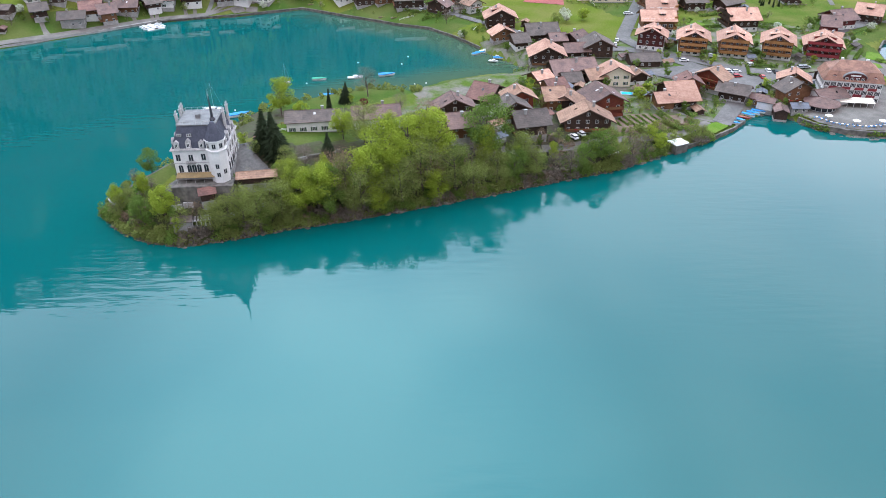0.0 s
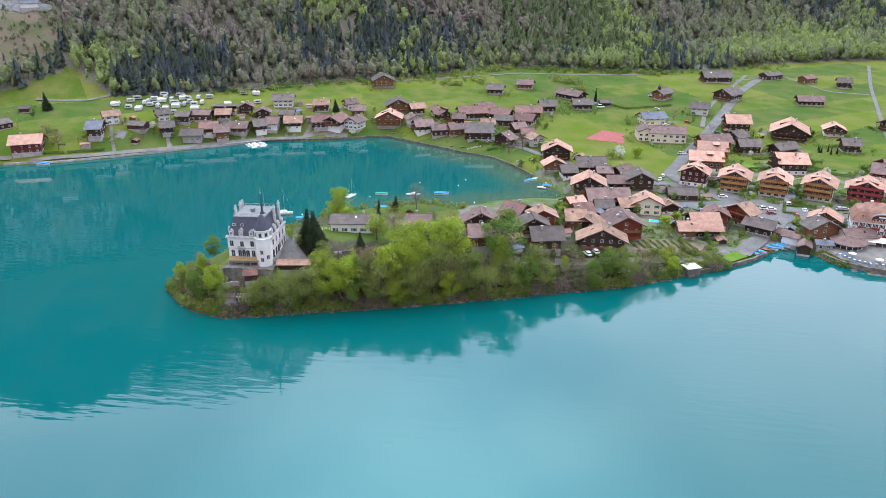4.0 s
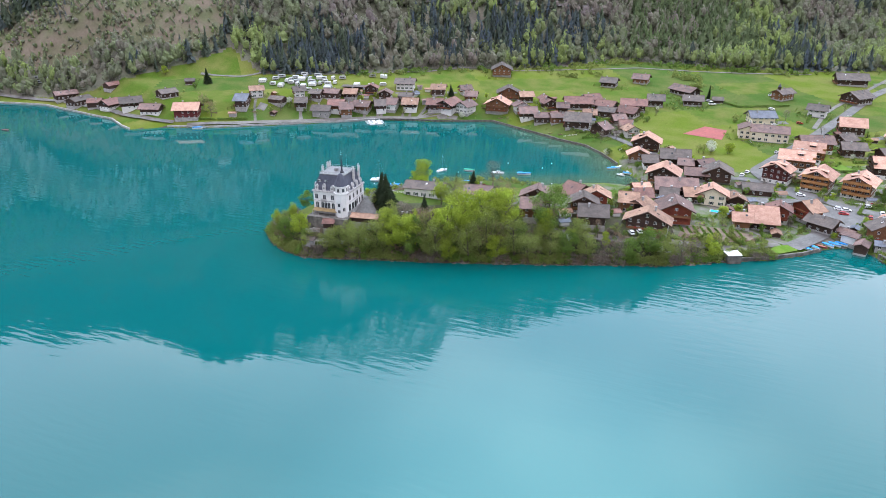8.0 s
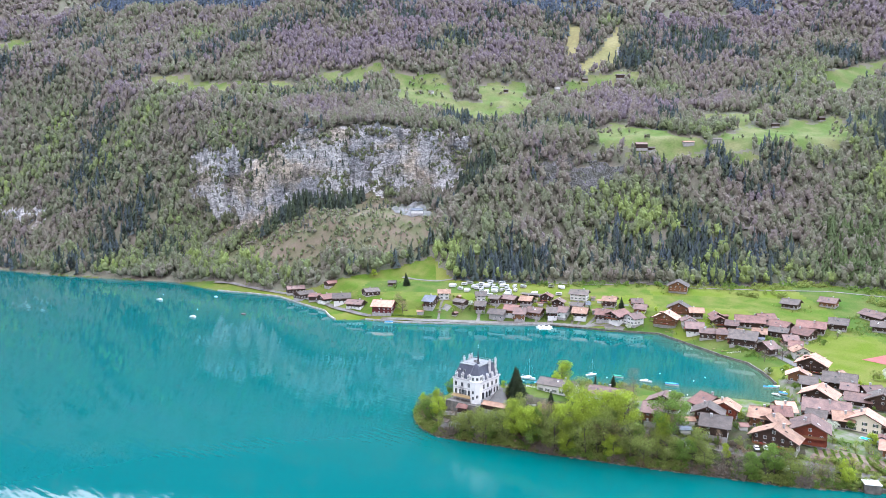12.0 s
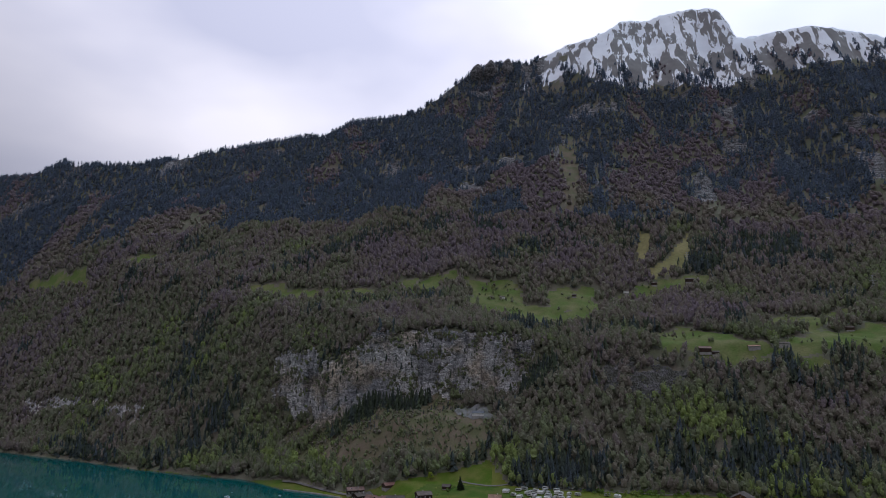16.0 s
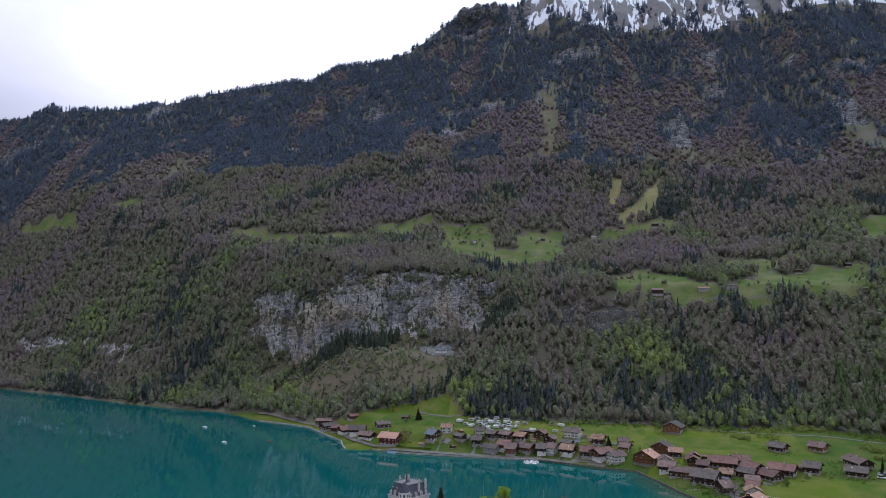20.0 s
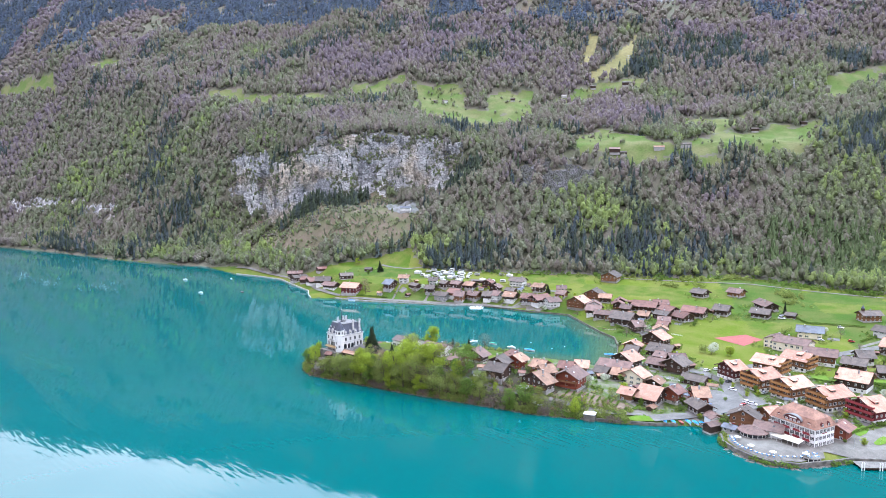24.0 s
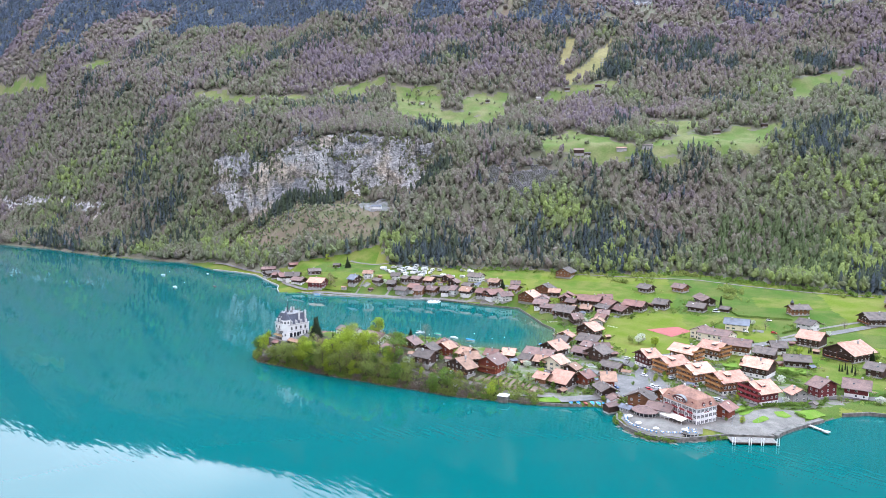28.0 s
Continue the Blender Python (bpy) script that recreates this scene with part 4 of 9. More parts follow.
for near in (True, False):
    zone = (s < 800) == near
    conif = (needle > 0.77) & zone & ~larch
    m = conif
    wood("fir_wood", x[m], y[m], (10 + 12 * rng.random(m.sum())) * young[m], 0.35 + 0.4 * rng.random(m.sum()), FIRS if near else FIRS_FAR, [NEEDLES, STEM], "dark green firs, some tinted blue for haze, on the lower valley side")
    m = larch & zone & (dice < 0.55)
    if m.sum():
        wood("larch_wood", x[m], y[m], 13 + 8 * rng.random(m.sum()), 0.12 * rng.random(m.sum()), FIRS, [NEEDLES, STEM], "larches in fresh green needles above the meadow", 1.1)
    m = zone & ~conif & ~(larch & (dice < 0.55))
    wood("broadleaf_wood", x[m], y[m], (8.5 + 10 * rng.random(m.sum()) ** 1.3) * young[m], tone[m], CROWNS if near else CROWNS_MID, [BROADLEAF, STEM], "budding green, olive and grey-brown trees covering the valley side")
# the upper woods
x, y = sow(105000, 1150, 2250, -2600, 1400)
s, a = uphill(x, y)
h = height(x, y)
ribs = fbm(a / 30 + s / 110, s / 190, 3, 57)
line = np.where(a > -80, 845, 1170) + 70 * rng.random(len(x)) * rng.random(len(x)) + 100 * smooth(0.53, 0.62, ribs)
keep = (h < line) & (((fbm(a / 60, s / 160, 4, 43) < 0.7) & (outcrop(s, a) < 0) & (gully(s, a) < 0)) | (rng.random(len(x)) < 0.12))
x, y, s, a, h = x[keep], y[keep], s[keep], a[keep], h[keep]
needle = 0.5 + 1.7 * (fbm(a / 95 + 3, s / 120, 4, 54) - 0.5) + 0.16 * (rng.random(len(x)) - 0.5) + 0.4 * smooth(1130, 1800, s) + 0.15 * smooth(-300, -800, a)
m = needle > 0.58
# tones near 1.0: haze put into the needles' and twigs' colour
wood("fir_wood", x[m], y[m], 11 + 9 * rng.random(m.sum()), 0.75 + 0.25 * rng.random(m.sum()), FIRS_FAR, [NEEDLES, STEM], "firs on the upper mountain side, painted pale blue for haze", 1.25)
wood("broadleaf_wood", x[~m], y[~m], 8 + 6 * rng.random((~m).sum()), 0.72 + 0.28 * smooth(1130, 1350, s[~m]) + 0.9 * (fbm(a[~m] / 60, s[~m] / 60, 3, 55) - 0.5) * smooth(1500, 1150, s[~m]) + 0.16 * (rng.random((~m).sum()) - 0.5), CROWNS_FAR, [BROADLEAF, STEM], "bare brown-purple beeches on the upper mountain side, with a bluish haze tint", 1.2)

# the rock face: blocks standing out of it, ledges with shrubs, trees along its rim
a = rng.uniform(-352, 48, 60000)
s = rng.uniform(630, 745, 60000)
x, y = -0.572 * s + 0.82 * a, 0.82 * s + 0.572 * a
h = height(x, y)
steepness = np.hypot(height(x + 1.5, y) - h, height(x, y + 1.5) - h) / 1.5
face, edge = rock_face(s, a)
m = (face > 0.25) & (edge > 666) & (edge < 706) & (steepness > 1.0) & (rng.random(len(x)) < np.clip(steepness / 5, 0, 1))
x, y, h, a = x[m], y[m], h[m], a[m]
mossy = smooth(1.2, 0.6, ((a + 92) / 24) ** 2 + ((h - 137) / 15) ** 2) + 0.75 * smooth(-25, 5, a)
green = fbm(a / 15, h / 10, 3, 61) + 0.16 * mossy > 0.56
blocks = []
for k in range(6):
    bm = bmesh.new()
    bmesh.ops.create_cube(bm, size=1.6)
    bmesh.ops.subdivide_edges(bm, edges=bm.edges[:], cuts=1, use_grid_fill=True)
    r = random.Random(k)
    for v in bm.verts:
        v.co = Vector([c * (0.75 + 0.5 * r.random()) for c in v.co])
    bmesh.ops.triangulate(bm, faces=bm.faces[:])
    blocks.append(np.array([v.co[:] for f in bm.faces for v in f.verts]))
    bm.free()
pick_from = np.flatnonzero(~green)[:230]
vs = []
for i in pick_from:
    w, tall, deep = rng.uniform(2.5, 8), rng.uniform(2.5, 8), rng.uniform(0.8, 1.8)
    turn, lean = radians(35) + rng.normal(0, 0.3), rng.normal(0.28, 0.2)
    p = blocks[int(rng.integers(0, 6))] * [w, deep, tall]
    p = np.stack([p[:, 0] * np.cos(lean) - p[:, 2] * np.sin(lean), p[:, 1], p[:, 0] * np.sin(lean) + p[:, 2] * np.cos(lean)], -1)
    vs.append(np.stack([p[:, 0] * np.cos(turn) - p[:, 1] * np.sin(turn) + x[i], p[:, 0] * np.sin(turn) + p[:, 1] * np.cos(turn) + y[i], p[:, 2] + h[i]], -1))
v = np.concatenate(vs)
tagged(sheet("cliff_rocks", v, np.arange(len(v)).reshape(-1, 3), [ROCK]), "pale cracked limestone blocks of the cliff", "rocks", kind="stuff")
m = np.flatnonzero(green)[:1100]
wood("cliff_shrubs", x[m], y[m], 2.5 + 5.0 * rng.random(len(m)), 0.1 + 0.5 * rng.random(len(m)), CROWNS, [BROADLEAF, STEM], "green shrubs rooted on the ledges of the cliff", 1.5)
m = np.flatnonzero(~green)[1000:1120]
wood("cliff_firs", x[m], y[m], 4 + 6.0 * rng.random(len(m)), 0.3 + 0.3 * rng.random(len(m)), FIRS, [NEEDLES, STEM], "small dark firs clinging to the cliff", 1.2)
x, y = rng.uniform(-630, -325, 9000), rng.uniform(360, 522, 9000)
inside = within(x, y, CLEARINGS, 40)
m = (inside > 0) & (rng.random(9000) < 0.14 + 0.8 * (fbm(x / 22, y / 22, 3, 93) > 0.52)) & (within(x, y, [[(-405, 478), (-424, 512), (-400, 515), (-372, 502), (-358, 492), (-372, 474)]]) < 0)
wood("clearing_shrubs", x[m], y[m], 1.0 + 4.5 * rng.random(m.sum()) ** 2.5, 0.1 + 0.6 * rng.random(m.sum()), CROWNS_MID, [BROADLEAF, STEM], "young green shrubs scattered over the brown cleared slope", 1.7)
# trees that hide the cliff's western foot, and single trees on the high pastures
a = rng.uniform(-345, -235, 170)
s = rng.uniform(640, 684, 170) - 0.3 * np.maximum(-150 - a, 0) * 0.4
x, y = -0.572 * s + 0.82 * a, 0.82 * s + 0.572 * a
wood("broadleaf_wood", x, y, 11 + 9 * rng.random(170), 0.1 + 0.55 * rng.random(170), CROWNS, [BROADLEAF, STEM], "green and olive trees before the western foot of the cliff")
x, y = rng.uniform(-720, -40, 5000), rng.uniform(560, 1000, 5000)
m = np.flatnonzero((within(x, y, MEADOWS, 30) > 3) & (fbm(x / 20, y / 20, 2, 98) > 0.5))[:260]
wood("pasture_trees", x[m], y[m], 2.5 + 7 * rng.random(len(m)) ** 2, 0.05 + 0.6 * rng.random(len(m)), CROWNS, [BROADLEAF, STEM], "single trees and bushes standing on the high pastures", 1.3)
# a dark stand of firs before the foot of the cliff, trees along its rim
a = np.concatenate([rng.normal(-175, 16, 90), rng.normal(-120, 12, 60), rng.uniform(-350, -300, 60), rng.uniform(10, 50, 120)])
s = rng.uniform(640, 676, len(a))
x, y = -0.572 * s + 0.82 * a, 0.82 * s + 0.572 * a
wood("fir_wood", x, y, 12 + 12 * rng.random(len(a)), 0.3 + 0.3 * rng.random(len(a)), FIRS, [NEEDLES, STEM], "dark firs standing before the foot of the cliff")
a = rng.uniform(-350, 45, 420)
s = 702 + rng.uniform(-6, 22, 420) - (rock_face(np.full(420, 700.0), a)[1] - 700)
x, y = -0.572 * s + 0.82 * a, 0.82 * s + 0.572 * a
wood("broadleaf_wood", x, y, 8 + 8 * rng.random(420), 0.25 + 0.6 * rng.random(420), CROWNS, [BROADLEAF, STEM], "trees overhanging the upper rim of the cliff")


TOWERS = [(-1255, 1345, 19, 30), (-1222, 1370, 24, 36), (-1180, 1398, 18, 34)]


def crag_knob(x, y, wide, high):
    """A rounded tower of layered rock on the ridge."""
    bm = bmesh.new()
    bmesh.ops.create_icosphere(bm, subdivisions=4, radius=1)
    co = np.array([v.co[:] for v in bm.verts])
    bulge = 0.75 + 0.35 * fbm(co[:, 0] * 1.5 + x, co[:, 1] * 1.5 + co[:, 2] * 2.2, 4, 81) + 0.03 * np.sin(co[:, 2] * 13 + 3 * co[:, 0])
    for v, k in zip(bm.verts, bulge):
        v.co = Vector((v.co.x * wide * k, v.co.y * wide * k, (v.co.z * 1.05 * k) * high))
    return tagged(part("rock_tower", bm, CRAG), "rounded grey rock tower on the wooded ridge", "rock", "rock towers on the ridge")


for tower_at in TOWERS:
    crag_knob(tower_at[0], tower_at[1], tower_at[2], tower_at[3]).location = (tower_at[0], tower_at[1], lift(tower_at[0], tower_at[1]) + 16)
# loose stones on the scree
x, y = rng.uniform(-320, -215, 6000), rng.uniform(575, 665, 6000)
m = np.flatnonzero(within(x, y, SCREES, 60) > 0)[:1500]
vs = [blocks[int(i) % 6] * rng.uniform(0.4, 1.9) * [1.2, 1.0, 0.7] + [x[i], y[i], height(x[i:i + 1], y[i:i + 1])[0]] for i in m]
v = np.concatenate(vs)
tagged(sheet("scree_stones", v, np.arange(len(v)).reshape(-1, 3), [SCREE]), "loose grey stones lying on the scree", "stones", kind="stuff")


# ---- houses ----
HOUSES = []


def box(bm, x0, x1, y0, y1, z0, z1, mat=0):
    v = [bm.verts.new(p) for p in ((x0, y0, z0), (x1, y0, z0), (x1, y1, z0), (x0, y1, z0), (x0, y0, z1), (x1, y0, z1), (x1, y1, z1), (x0, y1, z1))]
    for f in ((3, 2, 1, 0), (4, 5, 6, 7), (0, 1, 5, 4), (1, 2, 6, 5), (2, 3, 7, 6), (3, 0, 4, 7)):
        bm.faces.new([v[i] for i in f]).material_index = mat
    return v


def prism(bm, outline, y0, y1, mat=0):
    """An outline in x and z drawn out along y."""
    a, b = [bm.verts.new((x, y0, z)) for x, z in outline], [bm.verts.new((x, y1, z)) for x, z in outline]
    bm.faces.new(a).material_index = mat
    bm.faces.new(b[::-1]).material_index = mat
    for i in range(len(a)):
        j = (i + 1) % len(a)
        bm.faces.new((a[j], a[i], b[i], b[j])).material_index = mat
    bmesh.ops.recalc_face_normals(bm, faces=bm.faces)


def window_mesh(name, w, h, shutters=None, lights=2, mats=None, arch=0.0):
    """A window in the x-z plane that faces -y: one piece with frame, bars, set-back glass and, if given, shutters."""
    bm = bmesh.new()
    f = 0.09
    cols = [-w / 2]
    kinds = []
    for k in range(lights):
        x1 = -w / 2 + (k + 1) * (w - f) / lights
        cols += [x1 - (w - f) / lights + f, x1]
        kinds += [0, 1]
    cols.append(w / 2)
    kinds.append(0)
    if shutters:
        cols, kinds = [-w * 0.95] + cols + [w * 0.95], [2] + kinds + [2]
    rows = [0, f, h - f, h]
    V = [[bm.verts.new((x, -0.08, z + (arch * (1 - (2 * x / w) ** 2) if k > 1 else 0))) for x in cols] for k, z in enumerate(rows)]
    for i in range(3):
        for j, kind in enumerate(kinds):
            q = [V[i][j], V[i][j + 1], V[i + 1][j + 1], V[i + 1][j]]
            if kind == 1 and i == 1:
                deep = [bm.verts.new(v.co + Vector((0, 0.05, 0))) for v in q]
                bm.faces.new(deep).material_index = 1
                for k in range(4):
                    bm.faces.new((q[k], q[(k + 1) % 4], deep[(k + 1) % 4], deep[k])).material_index = 0
            else:
                bm.faces.new(q).material_index = 2 if kind == 2 else 0
    rim = V[0] + [r[-1] for r in V[1:]] + V[3][-2::-1] + [V[2][0], V[1][0]]
    back = [bm.verts.new(v.co + Vector((0, 0.1, 0))) for v in rim]
    for k in range(len(rim)):
        j = (k + 1) % len(rim)
        bm.faces.new((rim[j], rim[k], back[k], back[j])).material_index = 0
    me = bpy.data.meshes.new(name)
    bm.to_mesh(me)
    bm.free()
    for m in mats or [FRAME_WHITE, GLASS] + ([shutters] if shutters else []):
        me.materials.append(m)
    return me


GREEN_PAINT = material("green_shutters", (0.05, 0.1, 0.06), 0.6)
GREY_PAINT = material("grey_shutters", (0.09, 0.085, 0.085), 0.6)
WIN = window_mesh("window", 1.15, 1.3)
WIN_SHUT = window_mesh("window", 1.1, 1.35, GREEN_PAINT)
WIN_WIDE = window_mesh("window", 1.9, 1.5)
WIN_DARK = window_mesh("window", 1.0, 1.25, WALL["D"])
DOOR_MESH = window_mesh("door", 1.2, 2.1)


def place(name, me, parent, x, y, z, turn=0.0, label=""):
    """A shared mesh as a part of a thing, turned about z in degrees."""
    ob = new(name, me)
    ob.parent = parent
    ob.matrix_basis = pose(x, y, z, 0, 0, turn)
    return tagged(ob, label)


def roof_slab(bm, half, rise, over, y0, y1, thick, side):
    """One slope of a gabled roof: from the ridge at x = 0 down past the eaves."""
    k = (half + over) / half
    xe, ze = side * half * k, -rise * k
    n = Vector((side * rise, 0, half)).normalized() * thick
    prism(bm, [(0, 0), (xe, ze), (xe + n.x, ze + n.z), (0, thick * 1.1)], y0, y1)


WORDS_ROOF = {"O": "salmon-orange tiled", "B": "brown tiled", "R": "dark red tiled", "G": "weathered grey-brown tiled", "T": "faded tan tiled", "S": "slate-grey", "H": "brown-red tiled"}
WORDS_WALL = {"D": "dark-stained timber", "M": "brown timber", "L": "honey-coloured larch", "R": "red-painted timber", "C": "dark red timber", "F": "dark red timber-framed",
              "W": "white rendered", "Y": "pale yellow rendered", "E": "cream rendered", "S": "grey boarded"}
BARGE = material("dark_barge_boards", (0.07, 0.045, 0.035), 0.8, (0.11, 0.07, 0.05), 0.6)
FLOWERS = material("red_geraniums", (0.36, 0.03, 0.04), 0.8, (0.12, 0.16, 0.04), 1.2)
RAIL_RED = material("red_railing", (0.24, 0.035, 0.04), 0.7, (0.2, 0.03, 0.035), 0.5)


def house(kind, x, y, z, turn, length, width, high, roof, wall, balconies=0, dormers=0, name="chalet", seed=0):
    """A gabled house: its ridge runs along its own y, which is turned by turn - 90 degrees."""
    r = random.Random(int(x * 7 + y * 13))
    HOUSES.append((x, y, 0.5 * math.hypot(length, width)))
    top = tagged(new(name), "%s %s with a %s roof" % (WORDS_WALL[wall], {"big": "apartment chalet", "school": "school building", "hut": "shed", "shed": "village hall", "low": "outbuilding"}.get(kind, "house"), WORDS_ROOF[roof]), "house" if kind not in ("hut", "low", "shed") else "outbuilding", "village houses")
    top.matrix_world = pose(x, y, z, 0, 0, turn - 90)
    half, hl = width / 2, length / 2
    pitch = 0.5 if kind in ("ch", "pen", "big") else 0.42
    rise = half * pitch
    eave = high - rise
    over = 1.55 if kind in ("big", "ch", "pen") else 0.6
    base = 0.0 if wall in "WYE" or kind in ("hut", "low", "shed") else min(2.4, eave * 0.42)
    pale = kind == "big" or r.random() < 0.3
    if base and not pale:
        base = 1.0
    bm = bmesh.new()
    prism(bm, [(-half, base), (half, base), (half, eave), (0, high), (-half, eave)], -hl, hl)
    # larch houses get darker brown walls: the balconies' shade put into the colour
    part("wall", bm, WALL["M"] if wall == "L" else WALL[wall], top)
    bm = bmesh.new()
    box(bm, -half - 0.05, half + 0.05, -hl - 0.05, hl + 0.05, -2.5, max(base, 0.25))
    part("plinth", bm, WALL["W"] if base and pale else STONE_TRIM, top, "white rendered ground floor" if base and pale else "")
    for side in (-1, 1):
        bm = bmesh.new()
        roof_slab(bm, half, rise, over, -hl - over, hl + over, 0.24, side)
        ob = part("roof_slope", bm, ROOF[roof], top)
        ob.location.z = high + 0.02
    if kind not in ("hut", "shed"):
        for y_end in (-hl - over - 0.06, hl + over):
            for side in (-1, 1):
                k2 = (half + over) / half
                bm = bmesh.new()
                prism(bm, [(0, -0.14), (side * half * k2, -rise * k2 - 0.14), (side * half * k2, -rise * k2 + 0.3), (0, 0.3)], y_end, y_end + 0.06)
                part("barge_board", bm, BARGE, top).location.z = high + 0.02
        for side in (-1, 1):
            if r.random() < 0.45:
                bm = bmesh.new()
                u, q = r.uniform(0.3, 0.6), r.uniform(-0.5, 0.5) * hl
                zs, xs = high - rise * u + 0.3, side * half * u
                v4 = [bm.verts.new((xs + side * dx, q + dy, zs - dx * rise / half)) for dx, dy in ((-0.5, -0.4), (0.5, -0.4), (0.5, 0.4), (-0.5, 0.4))]
                f4 = bm.faces.new(v4)
                bmesh.ops.solidify(bm, geom=[f4], thickness=0.1)
                part("roof_window", bm, GLASS if r.random() < 0.7 else FRAME_WHITE, top)
    bm = bmesh.new()
    prism(bm, [(-0.22, 0.16), (0.22, 0.16), (0, 0.42)], -hl - over, hl + over)
    part("ridge_cap", bm, ROOF[roof], top).location.z = high + 0.02
    if kind not in ("hut", "shed"):
        bm = bmesh.new()
        cx = r.choice((-1, 1)) * half * 0.3
        cy = r.uniform(-0.5, 0.5) * hl
        box(bm, cx - 0.4, cx + 0.4, cy - 0.4, cy + 0.4, high - rise * 0.45, high + 0.9)
        box(bm, cx - 0.52, cx + 0.52, cy - 0.52, cy + 0.52, high + 0.9, high + 1.02)
        part("chimney", bm, STONE_TRIM, top)
    # openings in the walls that look towards the lake
    me = {"W": WIN_SHUT, "Y": WIN_SHUT, "E": WIN_WIDE, "L": WIN_WIDE}.get(wall, WIN)
    floors = max(1, int((eave - 0.2) / 2.6 + 0.25))
    a = radians(turn - 90)
    if kind not in ("hut",):
        for nx, ny, span, dist, t in ((0, -1, width, hl, 0), (0, 1, width, hl, 180), (-1, 0, length, half, -90), (1, 0, length, half, 90)):
            wx, wy = nx * math.cos(a) - ny * math.sin(a), nx * math.sin(a) + ny * math.cos(a)
            if wx * (200 - x) + wy * (-50 - y) < 0.15 * math.hypot(200 - x, -50 - y):
                continue
            count = max(2, int(span / (3.2 if kind != "big" else 2.9)))
            gable = ny != 0
            for f in range(floors + (1 if gable and rise > 2.4 else 0)):
                fz = 0.9 + f * 2.7
                c = count if f < floors else max(1, count // 3)
                wide = span if f < floors else span * 0.35
                for i in range(c):
                    u = (i + 0.5) / c * wide - wide / 2
                    off = dist + (0.05 if fz < base else 0.0)
                    if r.random() < 0.12 and kind != "big":
                        continue
                    place("window", me, top, nx * off - ny * u if nx == 0 else nx * off, ny * off if nx == 0 else u * -nx, fz, t)
    # balconies across the gable that looks at the lake
    front = -1 if math.cos(a) > 0 else 1
    for k in range(balconies):
        bz = base + 0.1 + k * 2.7 if base else 2.6 + k * 2.7
        deep = 1.7 if kind == "big" else 1.3
        y0, y1 = sorted((front * hl, front * (hl + deep)))
        bm = bmesh.new()
        box(bm, -half * 0.96, half * 0.96, y0, y1, bz - 0.16, bz)
        part("balcony", bm, WALL[wall], top)
        bm = bmesh.new()
        ye = front * (hl + deep)
        ya, yb = sorted((ye, ye - front * 0.08))
        box(bm, -half * 0.96, half * 0.96, ya, yb, bz + 0.02, bz + (1.2 if kind == "big" else 1.0))
        for sx in (-1, 1):
            xa, xb = sorted((sx * half * 0.96, sx * (half * 0.96 - 0.08)))
            box(bm, xa, xb, y0, y1, bz + 0.1, bz + 1.0)
        part("railing", bm, RAIL_RED if wall == "C" else WALL[wall] if kind == "big" or r.random() < 0.6 else WALL["M"], top)
        for px in np.linspace(-half * 0.94, half * 0.94, 4 if kind == "big" else 3):
            bm = bmesh.new()
            box(bm, px - 0.09, px + 0.09, *sorted((ye, ye - front * 0.16)), bz - 0.1, min(bz + 2.6, high - rise * (abs(px) + 0.4) / half - 0.1))
            part("post", bm, WALL["L"] if wall == "L" else WALL["M"], top)
        if kind != "big" and r.random() < 0.5:
            bm = bmesh.new()
            box(bm, -half * 0.8, half * 0.8, *sorted((ye, ye + front * 0.25)), bz + 0.75, bz + 1.1)
            part("flower_box", bm, FLOWERS, top, "flower box with red geraniums")
    for k in range(dormers):
        side = (-1, 1)[k % 2]
        bm = bmesh.new()
        w, d = 3.0, 2.6
        x0 = side * half * 0.62
        zz = high - rise * 0.62
        y0 = -hl * 0.25 if kind == "big" else 0
        prism_pts = [(x0, zz - 0.1), (x0, zz + 1.3), (side * half * 0.1, high - rise * 0.05), (side * half * 0.1, high - rise * 0.3)]
        prism(bm, prism_pts, y0 - w / 2, y0 + w / 2, 0)
        dm = part("dormer", bm, WALL["D"] if wall != "C" else RAIL_RED, top)
        bm = bmesh.new()
        prism(bm, [(x0 + side * 0.5, zz + 1.2), (x0 + side * 0.5, zz + 1.36), (side * half * 0.04, high + 0.16), (side * half * 0.04, high)], y0 - w / 2 - 0.4, y0 + w / 2 + 0.4, 0)
        part("dormer_roof", bm, ROOF[roof], dm)
        place("window", WIN_WIDE, dm, x0 + side * 0.02, y0, zz + 0.05, 90 * side)
    return top


# kind, x, y, z, ridge direction, length, width, ridge height, roof, wall
house("low", -43.4, 221.7, 15.2, 8, 17.5, 9.0, 6.0, "G", "W", name="outbuilding")
house("low", -23.3, 228.0, 13.8, 8, 15.6, 11.0, 6.5, "B", "W", name="outbuilding")
house("ch", 3.1, 234.8, 13.1, 101, 6.0, 12.4, 8.0, "B", "D", balconies=1, name="chalet")
house("ch", 15.7, 253.6, 10.5, 152, 7.3, 12.4, 8.0, "R", "D", balconies=1, name="chalet")
house("ch", 23.2, 232.9, 12.9, 104, 6.5, 10.4, 8.0, "G", "D", balconies=1, name="chalet")
house("ch", 26.5, 243.4, 12.6, 100, 6.0, 9.4, 8.0, "T", "R", balconies=1, name="chalet")
house("ch", 28.7, 226.7, 11.0, 13, 9.6, 10.4, 8.0, "G", "D", balconies=1, name="chalet")
house("ch", 4.4, 220.3, 12.8, 13, 6.0, 9.4, 8.0, "B", "M", balconies=1, name="chalet")
house("ch", 39.5, 248.7, 10.9, 8, 6.0, 9.4, 8.0, "T", "M", balconies=1, name="chalet")
